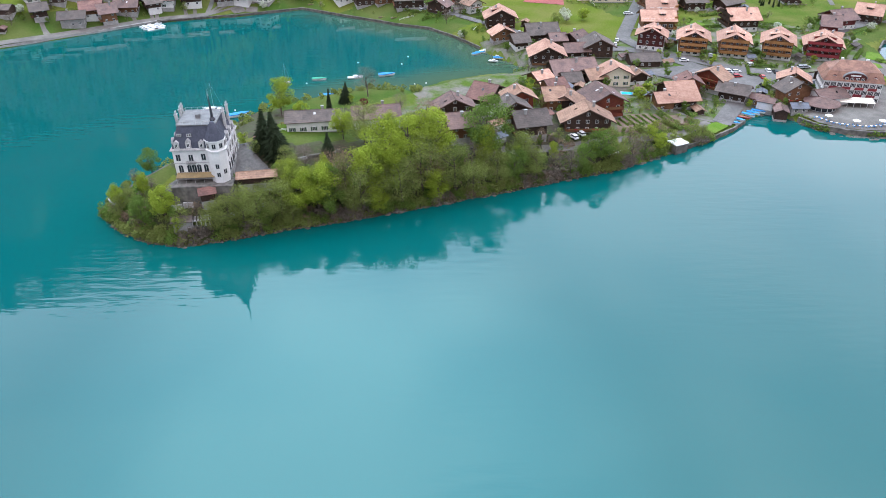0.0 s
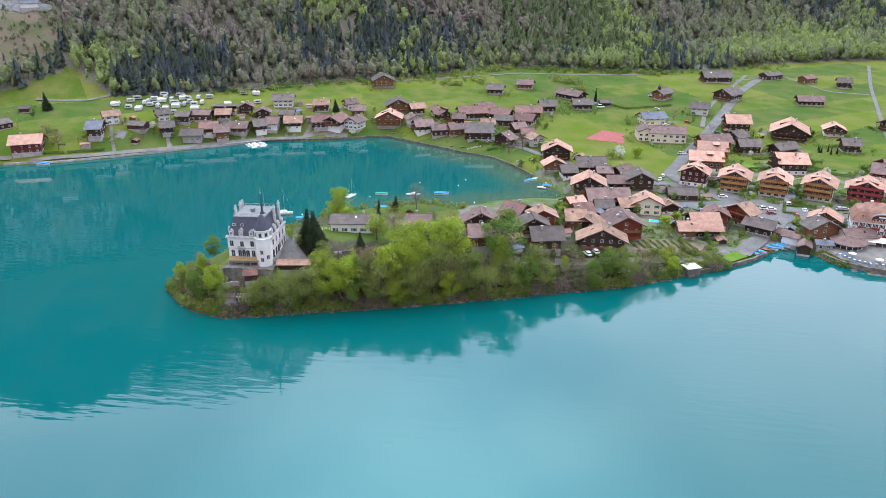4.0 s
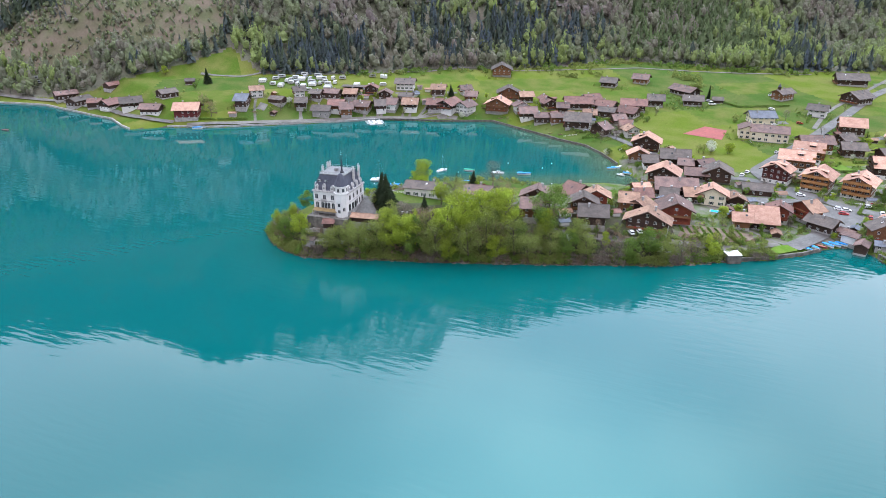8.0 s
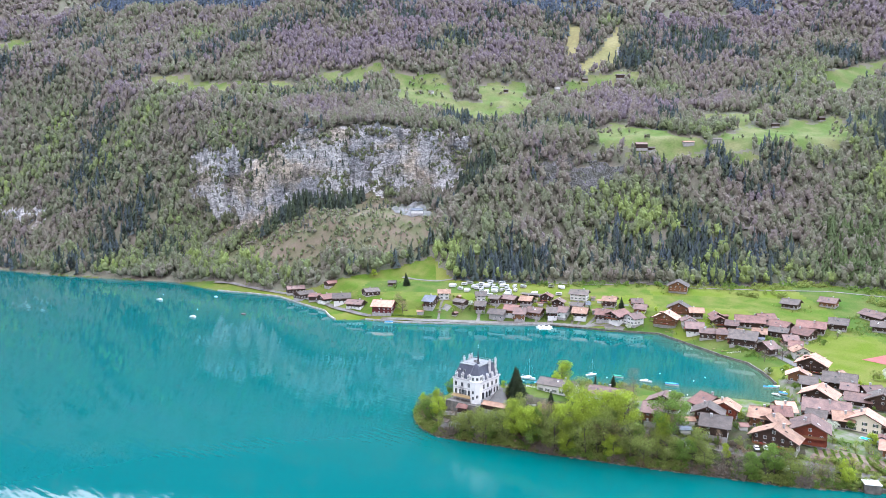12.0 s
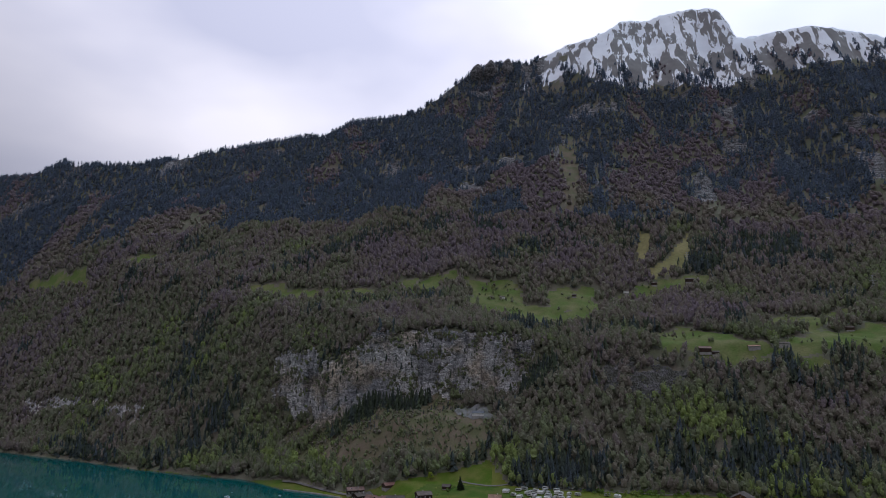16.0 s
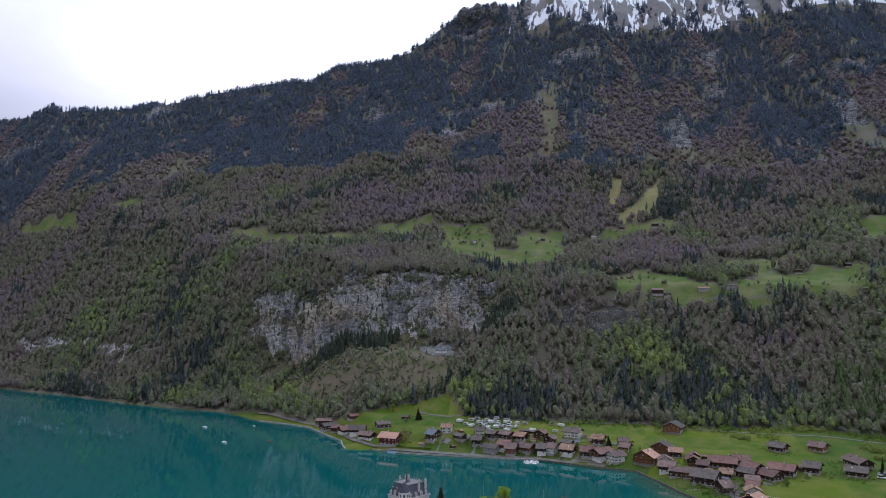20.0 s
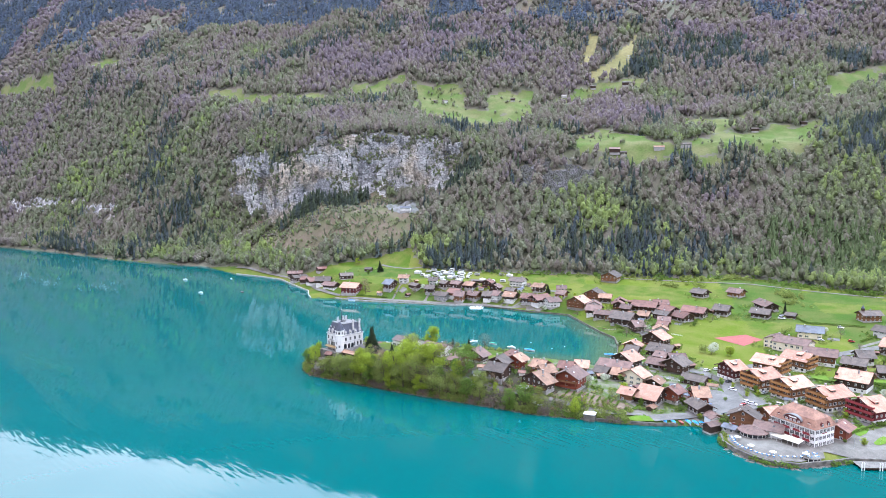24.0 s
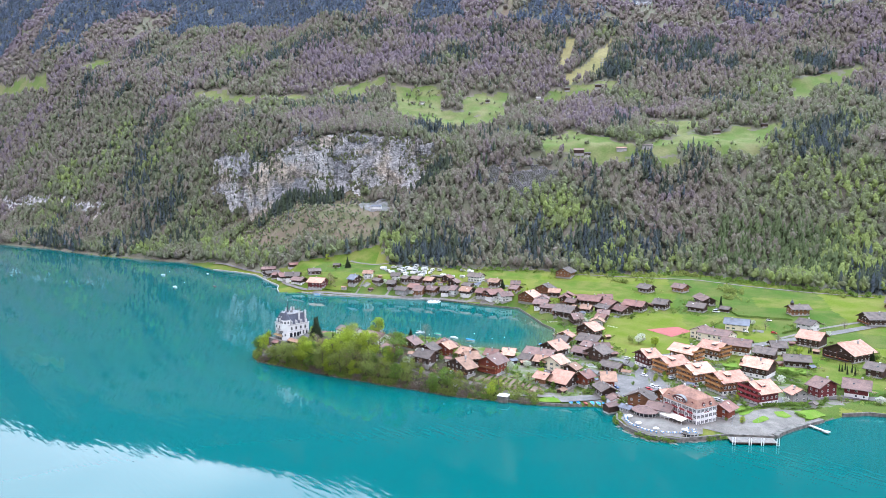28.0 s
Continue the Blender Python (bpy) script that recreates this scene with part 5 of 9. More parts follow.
house("ch", 44.6, 246.8, 10.0, 70, 6.0, 9.4, 7.5, "T", "D", name="chalet")
house("ch", 49.8, 234.6, 8.5, 91, 6.7, 16.4, 9.0, "T", "D", balconies=1, name="chalet")
house("ch", 58.4, 251.3, 7.7, 103, 11.0, 12.4, 10.0, "B", "R", balconies=2, name="chalet")
house("ch", 54.4, 298.2, 3.7, 12, 17.5, 13.4, 9.0, "B", "D", balconies=1, name="chalet")
house("ch", 52.7, 287.7, 4.5, 8, 6.0, 7.4, 6.0, "G", "M", name="chalet")
house("ch", 39.5, 285.5, 5.0, 32, 6.0, 9.4, 7.0, "O", "M", name="chalet")
house("ch", 46.6, 320.0, 3.8, 90, 10.9, 14.4, 9.0, "O", "D", balconies=1, name="chalet")
house("ch", 61.6, 331.2, 3.3, 8, 9.5, 8.4, 6.0, "B", "D", name="chalet")
house("ch", 72.1, 333.4, 3.0, 94, 10.4, 12.4, 9.0, "G", "D", balconies=1, name="chalet")
house("ch", 71.6, 291.5, 4.0, 94, 7.8, 12.4, 9.0, "O", "Y", name="chalet")
house("shed", 91.3, 321.3, 2.5, 4, 13.2, 10.0, 5.0, "G", "D", name="village_hall")
house("ch", 81.9, 294.4, 3.4, 102, 6.0, 7.4, 6.0, "T", "D", name="chalet")
house("ch", 93.5, 273.8, 3.0, 8, 9.8, 16.4, 8.5, "O", "D", balconies=1, name="chalet")
house("ch", 100.3, 282.4, 2.3, 88, 6.0, 8.4, 9.0, "R", "R", balconies=1, name="chalet")
house("ch", 112.1, 287.7, 2.3, 43, 6.0, 11.4, 10.0, "T", "R", balconies=2, name="chalet")
house("ch", 118.0, 277.8, 2.4, 149, 10.3, 7.4, 6.5, "G", "D", name="chalet")
house("big", 100.6, 344.8, 2.3, 72, 8.8, 12.4, 11.0, "O", "F", dormers=2, name="apartment_chalet")
house("big", 119.4, 340.4, 2.2, 74, 14.2, 12.8, 11.2, "O", "L", balconies=3, dormers=2, name="apartment_chalet")
house("big", 137.4, 336.4, 2.3, 73, 14.0, 12.8, 11.2, "O", "L", balconies=3, dormers=2, name="apartment_chalet")
house("big", 157.3, 333.8, 2.3, 68, 15.1, 12.8, 11.2, "O", "L", balconies=3, dormers=2, name="apartment_chalet")
house("big", 176.9, 330.4, 2.3, 70, 11.8, 14.9, 11.2, "O", "C", balconies=3, dormers=2, name="apartment_chalet")
house("big", 117.4, 396.1, 2.3, 175, 13.9, 12.4, 10.5, "O", "L", balconies=3, dormers=2, name="apartment_chalet")
house("big", 110.2, 374.0, 2.4, 177, 15.5, 12.4, 10.5, "O", "L", balconies=3, dormers=2, name="apartment_chalet")
house("ch", 121.8, 417.1, 2.2, 17, 16.6, 11.3, 10.0, "B", "M", balconies=2, name="chalet")
house("big", 154.9, 378.2, 2.2, 4, 14.0, 14.4, 10.5, "O", "D", balconies=3, dormers=1, name="apartment_chalet")
house("ch", 139.4, 438.3, 2.3, 38, 7.9, 10.2, 8.0, "G", "D", balconies=1, name="chalet")
house("ch", 141.7, 416.5, 2.3, 8, 11.1, 10.2, 8.0, "G", "D", balconies=1, name="chalet")
house("ch", 146.7, 475.9, 2.6, 1, 13.8, 14.8, 10.0, "O", "D", balconies=2, dormers=1, name="chalet")
house("ch", 175.8, 458.8, 2.3, 76, 21.3, 20.5, 11.0, "O", "D", balconies=2, dormers=1, name="chalet")
house("ch", 206.0, 470.4, 2.3, 79, 10.5, 11.3, 8.0, "O", "D", balconies=1, name="chalet")
house("ch", 201.9, 428.2, 2.3, 179, 8.3, 10.2, 8.0, "G", "D", balconies=1, name="chalet")
house("ch", 161.2, 415.3, 2.3, 31, 13.2, 9.1, 7.0, "G", "D", name="chalet")
house("ch", 128.6, 513.9, 4.6, 168, 11.4, 10.2, 8.0, "G", "W", name="chalet")
house("ch", 91.5, 478.7, 4.1, 21, 15.3, 11.3, 8.0, "S", "Y", name="chalet")
house("school", 97.2, 437.3, 2.5, 0, 22.0, 14.0, 9.0, "B", "E", name="school")
house("ch", 147.1, 289.7, 2.3, 68, 6.0, 10.8, 8.0, "O", "M", balconies=1, name="chalet")
house("ch", 141.3, 276.0, 2.3, 104, 6.0, 11.8, 9.0, "G", "M", balconies=1, name="chalet")
house("ch", 163.0, 294.0, 2.2, 25, 6.0, 7.8, 7.0, "G", "D", name="chalet")
house("low", 154.2, 273.8, 2.2, 13, 12.1, 10.0, 6.0, "B", "W", name="outbuilding")
house("ch", 195.8, 364.6, 2.3, 160, 6.8, 12.5, 10.0, "B", "C", name="chalet")
house("ch", 207.6, 379.8, 2.2, 16, 11.1, 12.5, 9.0, "B", "C", name="chalet")
house("ch", 189.7, 347.0, 2.2, 145, 6.0, 7.9, 7.0, "O", "S", name="chalet")
house("ch", 229.1, 390.7, 2.2, 149, 11.2, 13.6, 9.0, "O", "D", balconies=1, dormers=1, name="chalet")
house("ch", -162.7, 451.4, 13.4, 16, 13.1, 10.2, 8.0, "G", "W", name="chalet")
house("low", -152.3, 430.7, 9.9, 8, 9.9, 9.1, 5.0, "G", "D", name="outbuilding")
house("ch", -145.2, 422.6, 5.0, 17, 9.6, 11.3, 8.0, "T", "D", balconies=1, name="chalet")
house("ch", -127.6, 427.3, 5.2, 17, 9.7, 11.3, 8.0, "R", "D", balconies=1, name="chalet")
house("ch", -118.0, 430.6, 5.2, 83, 15.5, 11.3, 8.0, "R", "D", balconies=1, name="chalet")
house("ch", -105.7, 432.4, 4.2, 73, 10.4, 10.2, 8.0, "B", "W", name="chalet")
house("ch", -84.6, 442.8, 4.8, 98, 11.8, 15.9, 10.0, "O", "M", balconies=2, dormers=1, name="chalet")
house("ch", -83.3, 462.8, 10.2, 109, 11.5, 14.8, 9.0, "G", "M", balconies=1, name="chalet")
house("ch", -109.2, 524.1, 16.8, 109, 16.0, 14.8, 9.0, "G", "M", balconies=1, name="chalet")
house("ch", -58.6, 429.8, 4.3, 25, 10.2, 11.3, 8.0, "B", "D", balconies=1, name="chalet")
house("low", -46.0, 423.2, 4.5, 17, 10.8, 10.3, 6.0, "B", "D", name="outbuilding")
house("low", -34.8, 422.5, 5.5, 26, 11.2, 10.3, 6.0, "B", "M", name="outbuilding")
house("ch", -19.8, 415.1, 4.9, 8, 15.1, 14.8, 9.5, "G", "D", balconies=1, name="chalet")
house("ch", -2.4, 405.1, 3.8, 60, 6.1, 11.3, 8.0, "B", "D", balconies=1, name="chalet")
house("ch", -30.3, 460.1, 7.9, 20, 17.6, 12.5, 8.0, "R", "D", balconies=1, name="chalet")
house("ch", -23.1, 471.2, 8.3, 40, 10.1, 10.2, 8.0, "R", "D", balconies=1, name="chalet")
house("ch", -10.3, 462.6, 7.3, 163, 12.6, 10.2, 7.0, "R", "D", name="chalet")
house("ch", 7.4, 471.3, 7.1, 8, 16.1, 11.3, 8.0, "R", "D", balconies=1, name="chalet")
house("ch", 6.8, 454.6, 6.1, 163, 11.7, 11.3, 7.0, "R", "D", name="chalet")
house("low", -7.2, 449.1, 6.4, 179, 12.0, 10.3, 6.0, "G", "D", name="outbuilding")
house("ch", 20.1, 491.1, 7.7, 8, 10.0, 11.3, 8.0, "G", "D", balconies=1, name="chalet")
house("ch", -21.5, 532.0, 11.7, 176, 11.1, 10.2, 7.0, "G", "D", name="chalet")
house("ch", 0.2, 554.3, 12.3, 175, 11.0, 10.2, 7.0, "B", "M", name="chalet")
house("ch", 36.5, 531.3, 9.4, 140, 20.9, 10.2, 7.0, "B", "D", name="chalet")
house("ch", 44.8, 504.7, 7.5, 8, 12.5, 10.2, 7.0, "G", "D", name="chalet")
house("hut", 61.3, 519.6, 7.7, 8, 7.4, 8.0, 4.0, "G", "D", name="shed")
house("ch", 29.5, 380.5, 3.1, 93, 10.8, 14.8, 10.0, "O", "D", balconies=2, dormers=1, name="chalet")
house("ch", 28.7, 353.5, 3.9, 106, 6.0, 10.2, 7.0, "O", "M", name="chalet")
house("ch", 36.1, 342.8, 3.5, 16, 6.1, 9.1, 7.0, "G", "D", name="chalet")
house("ch", 48.2, 357.0, 3.4, 8, 13.8, 12.5, 8.0, "G", "D", balconies=1, name="chalet")
house("low", 54.9, 346.6, 3.4, 8, 7.8, 10.3, 6.0, "B", "D", name="outbuilding")
house("ch", 64.3, 347.4, 3.0, 44, 7.8, 10.2, 7.0, "B", "D", name="chalet")
house("ch", -251.6, 367.0, 9.0, 18, 7.5, 12.5, 9.0, "S", "D", balconies=1, name="chalet")
house("hut", -232.8, 382.7, 10.5, 179, 11.2, 8.0, 4.5, "G", "D", name="shed")
house("ch", -198.7, 386.9, 3.3, 15, 11.5, 9.1, 7.0, "G", "S", name="chalet")
house("ch", -192.5, 397.4, 5.0, 20, 9.3, 11.3, 8.0, "R", "M", balconies=1, name="chalet")
house("ch", -183.7, 395.9, 3.0, 29, 7.4, 12.5, 9.0, "B", "M", balconies=1, name="chalet")
house("ch", -176.8, 407.1, 4.5, 8, 10.8, 10.2, 7.0, "B", "M", name="chalet")
house("ch", -165.3, 413.6, 4.1, 32, 6.8, 11.3, 8.0, "G", "D", balconies=1, name="chalet")
house("ch", -157.5, 418.2, 4.9, 8, 6.6, 11.3, 8.0, "B", "W", name="chalet")
house("low", -211.7, 402.0, 12.0, 8, 8.7, 10.3, 6.0, "G", "D", name="outbuilding")
house("low", -202.6, 408.7, 11.9, 8, 12.4, 10.3, 6.0, "B", "D", name="outbuilding")
house("ch", -279.7, 341.3, 4.4, 27, 15.6, 13.6, 10.0, "O", "C", name="chalet")
house("ch", -333.4, 343.2, 6.0, 48, 13.3, 11.3, 8.0, "G", "D", balconies=1, name="chalet")
house("ch", -353.9, 343.0, 3.9, 84, 10.5, 10.2, 7.0, "R", "D", name="chalet")
house("ch", -306.3, 334.8, 5.6, 18, 12.9, 8.8, 7.0, "B", "D", name="chalet")
house("low", -413.7, 356.3, 4.3, 62, 16.2, 10.3, 6.0, "B", "D", name="outbuilding")
house("low", -389.5, 347.5, 3.3, 88, 16.7, 10.3, 6.0, "G", "D", name="outbuilding")
house("low", -370.7, 344.8, 3.6, 36, 9.5, 10.3, 6.0, "R", "D", name="outbuilding")
house("hut", -374.7, 367.2, 13.4, 80, 10.5, 8.0, 4.5, "R", "D", name="shed")
house("low", -309.1, 354.9, 13.9, 67, 12.4, 10.3, 5.5, "G", "D", name="outbuilding")
house("hut", -315.2, 387.1, 17.4, 36, 6.7, 6.8, 4.0, "G", "D", name="shed")
house("ch", 157.2, 564.7, 6.5, 49, 16.4, 14.8, 9.0, "G", "D", balconies=1, name="chalet")
house("ch", 158.2, 626.7, 10.0, 8, 22.0, 14.8, 9.0, "G", "D", balconies=1, name="chalet")
house("ch", 263.7, 635.2, 6.2, 171, 9.2, 10.2, 8.0, "G", "D", balconies=1, name="chalet")
house("ch", 217.6, 565.0, 4.1, 0, 17.3, 11.3, 7.0, "B", "D", name="chalet")
house("ch", 246.7, 487.9, 2.3, 20, 6.9, 11.3, 8.0, "T", "D", balconies=1, name="chalet")
house("low", 237.9, 646.2, 8.0, 37, 13.4, 9.1, 6.0, "R", "M", name="outbuilding")
house("low", 208.5, 651.0, 9.5, 32, 16.9, 10.3, 6.0, "G", "D", name="outbuilding")
house("low", 127.3, 273.7, 1.9, 145, 6.0, 5.0, 4.0, "B", "M", name="outbuilding")
house("low", 139.8, 266.1, 1.7, 179, 6.0, 5.0, 3.5, "S", "S", name="outbuilding")
house("ch", 85.5, 264.5, 4.1, 8, 6.0, 7.4, 6.5, "O", "M", name="chalet")
house("ch", 176.5, 293.9, 2.2, 92, 8.0, 7.8, 7.5, "R", "R", name="chalet")
house("ch", 62.6, 290.1, 4.2, 18, 6.0, 8.4, 7.0, "T", "D", name="chalet")
house("ch", 42.6, 267.4, 8.2, 24, 6.0, 8.4, 7.0, "R", "M", name="chalet")


# ---- the castle on the headland ----
def lathe(bm, profile, sides, cx=0.0, cy=0.0, start=0.0, mat=0):
    """A many-sided body from pairs of radius and height."""
    rings = []
    for rad, z in profile:
        rings.append([bm.verts.new((cx + rad * math.cos(start + 2 * math.pi * i / sides), cy + rad * math.sin(start + 2 * math.pi * i / sides), z)) for i in range(sides)])
    for a, b in zip(rings, rings[1:]):
        for i in range(sides):
            bm.faces.new((a[i], a[(i + 1) % sides], b[(i + 1) % sides], b[i])).material_index = mat
    bm.faces.new(rings[-1]).material_index = mat
    bm.faces.new(rings[0][::-1]).material_index = mat


CASTLE_STONE = material("pale_castle_stone", (0.5, 0.48, 0.46), 0.9, (0.34, 0.33, 0.32), 0.8, 6, 0.4, 3)
castle = tagged(new("castle"), "white rendered lakeside castle with a slate mansard roof and spire", "castle")
castle.matrix_world = pose(-71.3, 194.8, 14.6, 0, 0, 4)
CW, CD, CE = 7.6, 7.9, 9.0
bm = bmesh.new()
box(bm, -CW, CW, -CD, CD, 1.2, CE)
part("wall", bm, WALL["W"], castle)
bm = bmesh.new()
box(bm, -CW - 0.15, CW + 0.15, -CD - 0.15, CD + 0.15, -4, 1.2)
part("plinth", bm, STONE_TRIM, castle, "grey stone base course")
for z, o, h in ((4.9, 0.18, 0.25), (CE - 0.1, 0.45, 0.4), (CE + 0.3, 0.25, 0.25)):
    bm = bmesh.new()
    box(bm, -CW - o, CW + o, -CD - o, CD + o, z, z + h)
    part("cornice", bm, CASTLE_STONE, castle, "pale stone cornice")
bm = bmesh.new()
v0 = [(-CW, -CD, CE + 0.4), (CW, -CD, CE + 0.4), (CW, CD, CE + 0.4), (-CW, CD, CE + 0.4)]
k = 2.3
levels = [(0, CE + 0.4), (1.0, CE + 3.2), (k, CE + 6.6)]
rings = [[bm.verts.new((sx * (CW - i), sy * (CD - i), z)) for sx, sy in ((-1, -1), (1, -1), (1, 1), (-1, 1))] for i, z in levels]
for a, b in zip(rings, rings[1:]):
    for i in range(4):
        bm.faces.new((a[i], a[(i + 1) % 4], b[(i + 1) % 4], b[i]))
bm.faces.new(rings[-1])
bm.faces.new(rings[0][::-1])
part("mansard_roof", bm, SLATE, castle, "dark blue-grey slate mansard")
bm = bmesh.new()
box(bm, -CW + k - 0.25, CW - k + 0.25, -CD + k - 0.25, CD - k + 0.25, CE + 6.55, CE + 6.85)
part("roof_deck", bm, ZINC, castle, "flat grey metal roof deck")
for x0, x1, y0, y1 in ((-CW + k, CW - k, -CD + k, -CD + k), (-CW + k, CW - k, CD - k, CD - k), (-CW + k, -CW + k, -CD + k, CD - k), (CW - k, CW - k, -CD + k, CD - k)):
    bm = bmesh.new()
    box(bm, x0 - 0.03, x1 + 0.03, y0 - 0.03, y1 + 0.03, CE + 7.6, CE + 7.68)
    n_posts = 7
    for i in range(n_posts):
        px, py = x0 + (x1 - x0) * i / (n_posts - 1), y0 + (y1 - y0) * i / (n_posts - 1)
        box(bm, px - 0.04, px + 0.04, py - 0.04, py + 0.04, CE + 6.85, CE + 7.6)
    part("roof_railing", bm, STONE_TRIM, castle)
bm = bmesh.new()
box(bm, -1.0, 0.2, -1, 0.4, CE + 6.85, CE + 8.0)
part("roof_hatch", bm, ZINC, castle)
# chimneys
for x, y in ((-CW + 1.2, CD - 2.4), (-CW + 1.0, -0.5), (CW - 1.0, CD - 2.0), (CW - 1.0, 1.0), (-CW + 1.2, 3.5)):
    bm = bmesh.new()
    box(bm, x - 0.3, x + 0.3, y - 0.6, y + 0.6, CE + 0.4, CE + 7.9)
    box(bm, x - 0.42, x + 0.42, y - 0.72, y + 0.72, CE + 7.9, CE + 8.15)
    box(bm, x - 0.42, x + 0.42, y - 0.72, y + 0.72, CE + 5.0, CE + 5.2)
    for dy in (-0.4, 0.4):
        lathe(bm, [(0.18, CE + 8.15), (0.24, CE + 8.7), (0.12, CE + 9.1)], 8, x, y + dy)
    part("chimney", bm, CASTLE_STONE, castle, "grey stone chimney with clay pots")
# the corner tower
TX, TY = 5.2, -CD - 0.2
bm = bmesh.new()
lathe(bm, [(2.75, -3.5), (2.75, CE + 0.2), (3.05, CE + 0.3), (3.05, CE + 0.7), (2.75, CE + 0.8), (2.75, CE + 3.2), (3.1, CE + 3.4), (3.1, CE + 3.7)], 8, TX, TY, math.pi / 8)
tower = part("tower", bm, WALL["W"], castle, "white eight-sided corner tower")
bm = bmesh.new()
lathe(bm, [(2.95, CE + 3.7), (2.2, CE + 5.4), (1.2, CE + 7.6), (0.5, CE + 8.6)], 8, TX, TY, math.pi / 8)
part("tower_roof", bm, SLATE, tower, "steep slate tower roof")
bm = bmesh.new()
lathe(bm, [(0.75, CE + 8.4), (0.9, CE + 8.8), (0.42, CE + 9.4), (0.3, CE + 12.2), (0.06, CE + 15.6)], 8, TX, TY + 1.6)
part("spire", bm, material("dark_lead", (0.05, 0.05, 0.06), 0.5), tower, "thin dark spire")
bm = bmesh.new()
lathe(bm, [(0.05, CE + 15.5), (0.28, CE + 15.8), (0.05, CE + 16.1), (0.03, CE + 17.6)], 8, TX, TY + 1.6)
box(bm, TX - 0.35, TX + 0.35, TY + 1.56, TY + 1.64, CE + 16.7, CE + 16.8)
part("finial", bm, STONE_TRIM, tower)
bm = bmesh.new()
lathe(bm, [(0.05, CE + 6.8), (0.03, CE + 12.8)], 6, 2.2, 4)
part("flagpole", bm, STONE_TRIM, castle)
C_MATS = [CASTLE_STONE, GLASS]
C_TALL = window_mesh("window", 1.35, 2.1, lights=2, mats=C_MATS)
C_ARCH = window_mesh("window", 1.35, 2.2, lights=2, arch=0.4, mats=C_MATS)
C_SMALL = window_mesh("window", 1.1, 1.5, lights=2, mats=C_MATS)
for x, z, me in [(-6.2, 5.7, C_TALL), (-2.6, 5.5, C_TALL), (1.0, 5.7, C_TALL)] + [(u, 1.9, C_ARCH) for u in (-6.0, -3.6, -2.2, -0.8, 1.2)]:
    place("window", me, castle, x, -CD - 0.01, z)
for y, z, me in [(u, 5.7, C_TALL) for u in (-5.5, -2, 1.5, 5)] + [(u, 1.9, C_ARCH) for u in (1.0, 3.5, 6.0)]:
    place("window", me, castle, CW + 0.01, y, z, 90)
    place("window", me, castle, -CW - 0.01, y, z, -90)
for a, zs in ((-90, (1.4, 4.1, CE + 1.3)), (-45, (2.2, CE + 1.3)), (-135, (CE + 1.3,)), (0, (CE + 1.3,))):
    for z in zs:
        place("window", C_SMALL, tower, TX + 2.56 * math.cos(radians(a)), TY + 2.56 * math.sin(radians(a)), z, a + 90)
# arched porch and arcade on the east side
for y, w in ((-6.0, 2.2), (-3.0, 1.8), (-0.6, 1.8)):
    bm = bmesh.new()
    pts = [(-w / 2, 0)] + [(-w / 2 * math.cos(t), 2.2 + w / 2 * math.sin(t)) for t in np.linspace(0, math.pi, 9)] + [(w / 2, 0)]
    prism(bm, pts, -0.04, 0.06)
    # a dark slab on the solid wall paints the shade inside each arch
    ob = part("arch_opening", bm, GLASS, castle, "dark panel painting the shade in a round-arched opening")
    ob.matrix_basis = pose(CW + 0.0, y, 0.9, 0, 0, 90)
# dormers on the mansard
D_WIN = window_mesh("window", 0.85, 1.25)


def castle_dormer(x, y, turn, high=2.6, wide=1.5):
    m = pose(x, y, CE + 0.55, 0, 0, turn)
    bm = bmesh.new()
    prism(bm, [(-wide / 2, 0), (wide / 2, 0), (wide / 2, high * 0.72), (0, high), (-wide / 2, high * 0.72)], -0.1, 1.9)
    ob = part("dormer", bm, CASTLE_STONE, castle, "white stone dormer with a pointed gable")
    ob.matrix_basis = m
    place("window", D_WIN, ob, 0, -0.12, 0.35)


for x in (-6.0, -2.6, 1.0):
    castle_dormer(x, -CD, 0, 2.9 if x == -2.6 else 2.4)
for y in (-5.5, -1.8, 2.0, 5.6):
    castle_dormer(CW, y, 90)
    castle_dormer(-CW, y, -90)
for x in (-5.0, -2.2):
    bm = bmesh.new()
    box(bm, x - 0.8, x + 0.8, -CD + 1.05, -CD + 2.4, CE + 3.7, CE + 4.7)
    ob = part("roof_window", bm, SLATE, castle)
    place("window", window_mesh("window", 1.3, 0.8), ob, x, -CD + 1.04, CE + 3.8)
bm = bmesh.new()
box(bm, -3.9, -1.3, -CD - 1.1, -CD, 5.0, 5.2)
for i in range(9):
    box(bm, -3.9 + i * 0.315, -3.8 + i * 0.315, -CD - 1.1, -CD - 1.0, 5.2, 6.0)
box(bm, -3.95, -1.25, -CD - 1.15, -CD - 0.95, 6.0, 6.12)
part("balcony", bm, STONE_TRIM, castle, "stone balcony with balusters")
# the terrace before it, with its sheds
tagged(part("terrace", (lambda bm: (box(bm, -8, 9.6, -4.6, 0.3, -6, -0.1), bm)[1])(bmesh.new()), WALL_STONE), "grey stone terrace below the castle front", "terrace", kind="structure").matrix_world = pose(-71.3, 186.7, 14.3, 0, 0, 4)
awning = tagged(new("awning"), "faded ochre canvas awning over the castle terrace", "awning")
awning.matrix_world = pose(-73.0, 185.6, 14.0, 0, 0, 4)
bm = bmesh.new()
prism(bm, [(-1.3, 1.9), (1.3, 2.5), (1.3, 2.6), (-1.3, 2.0)], -6, 5)
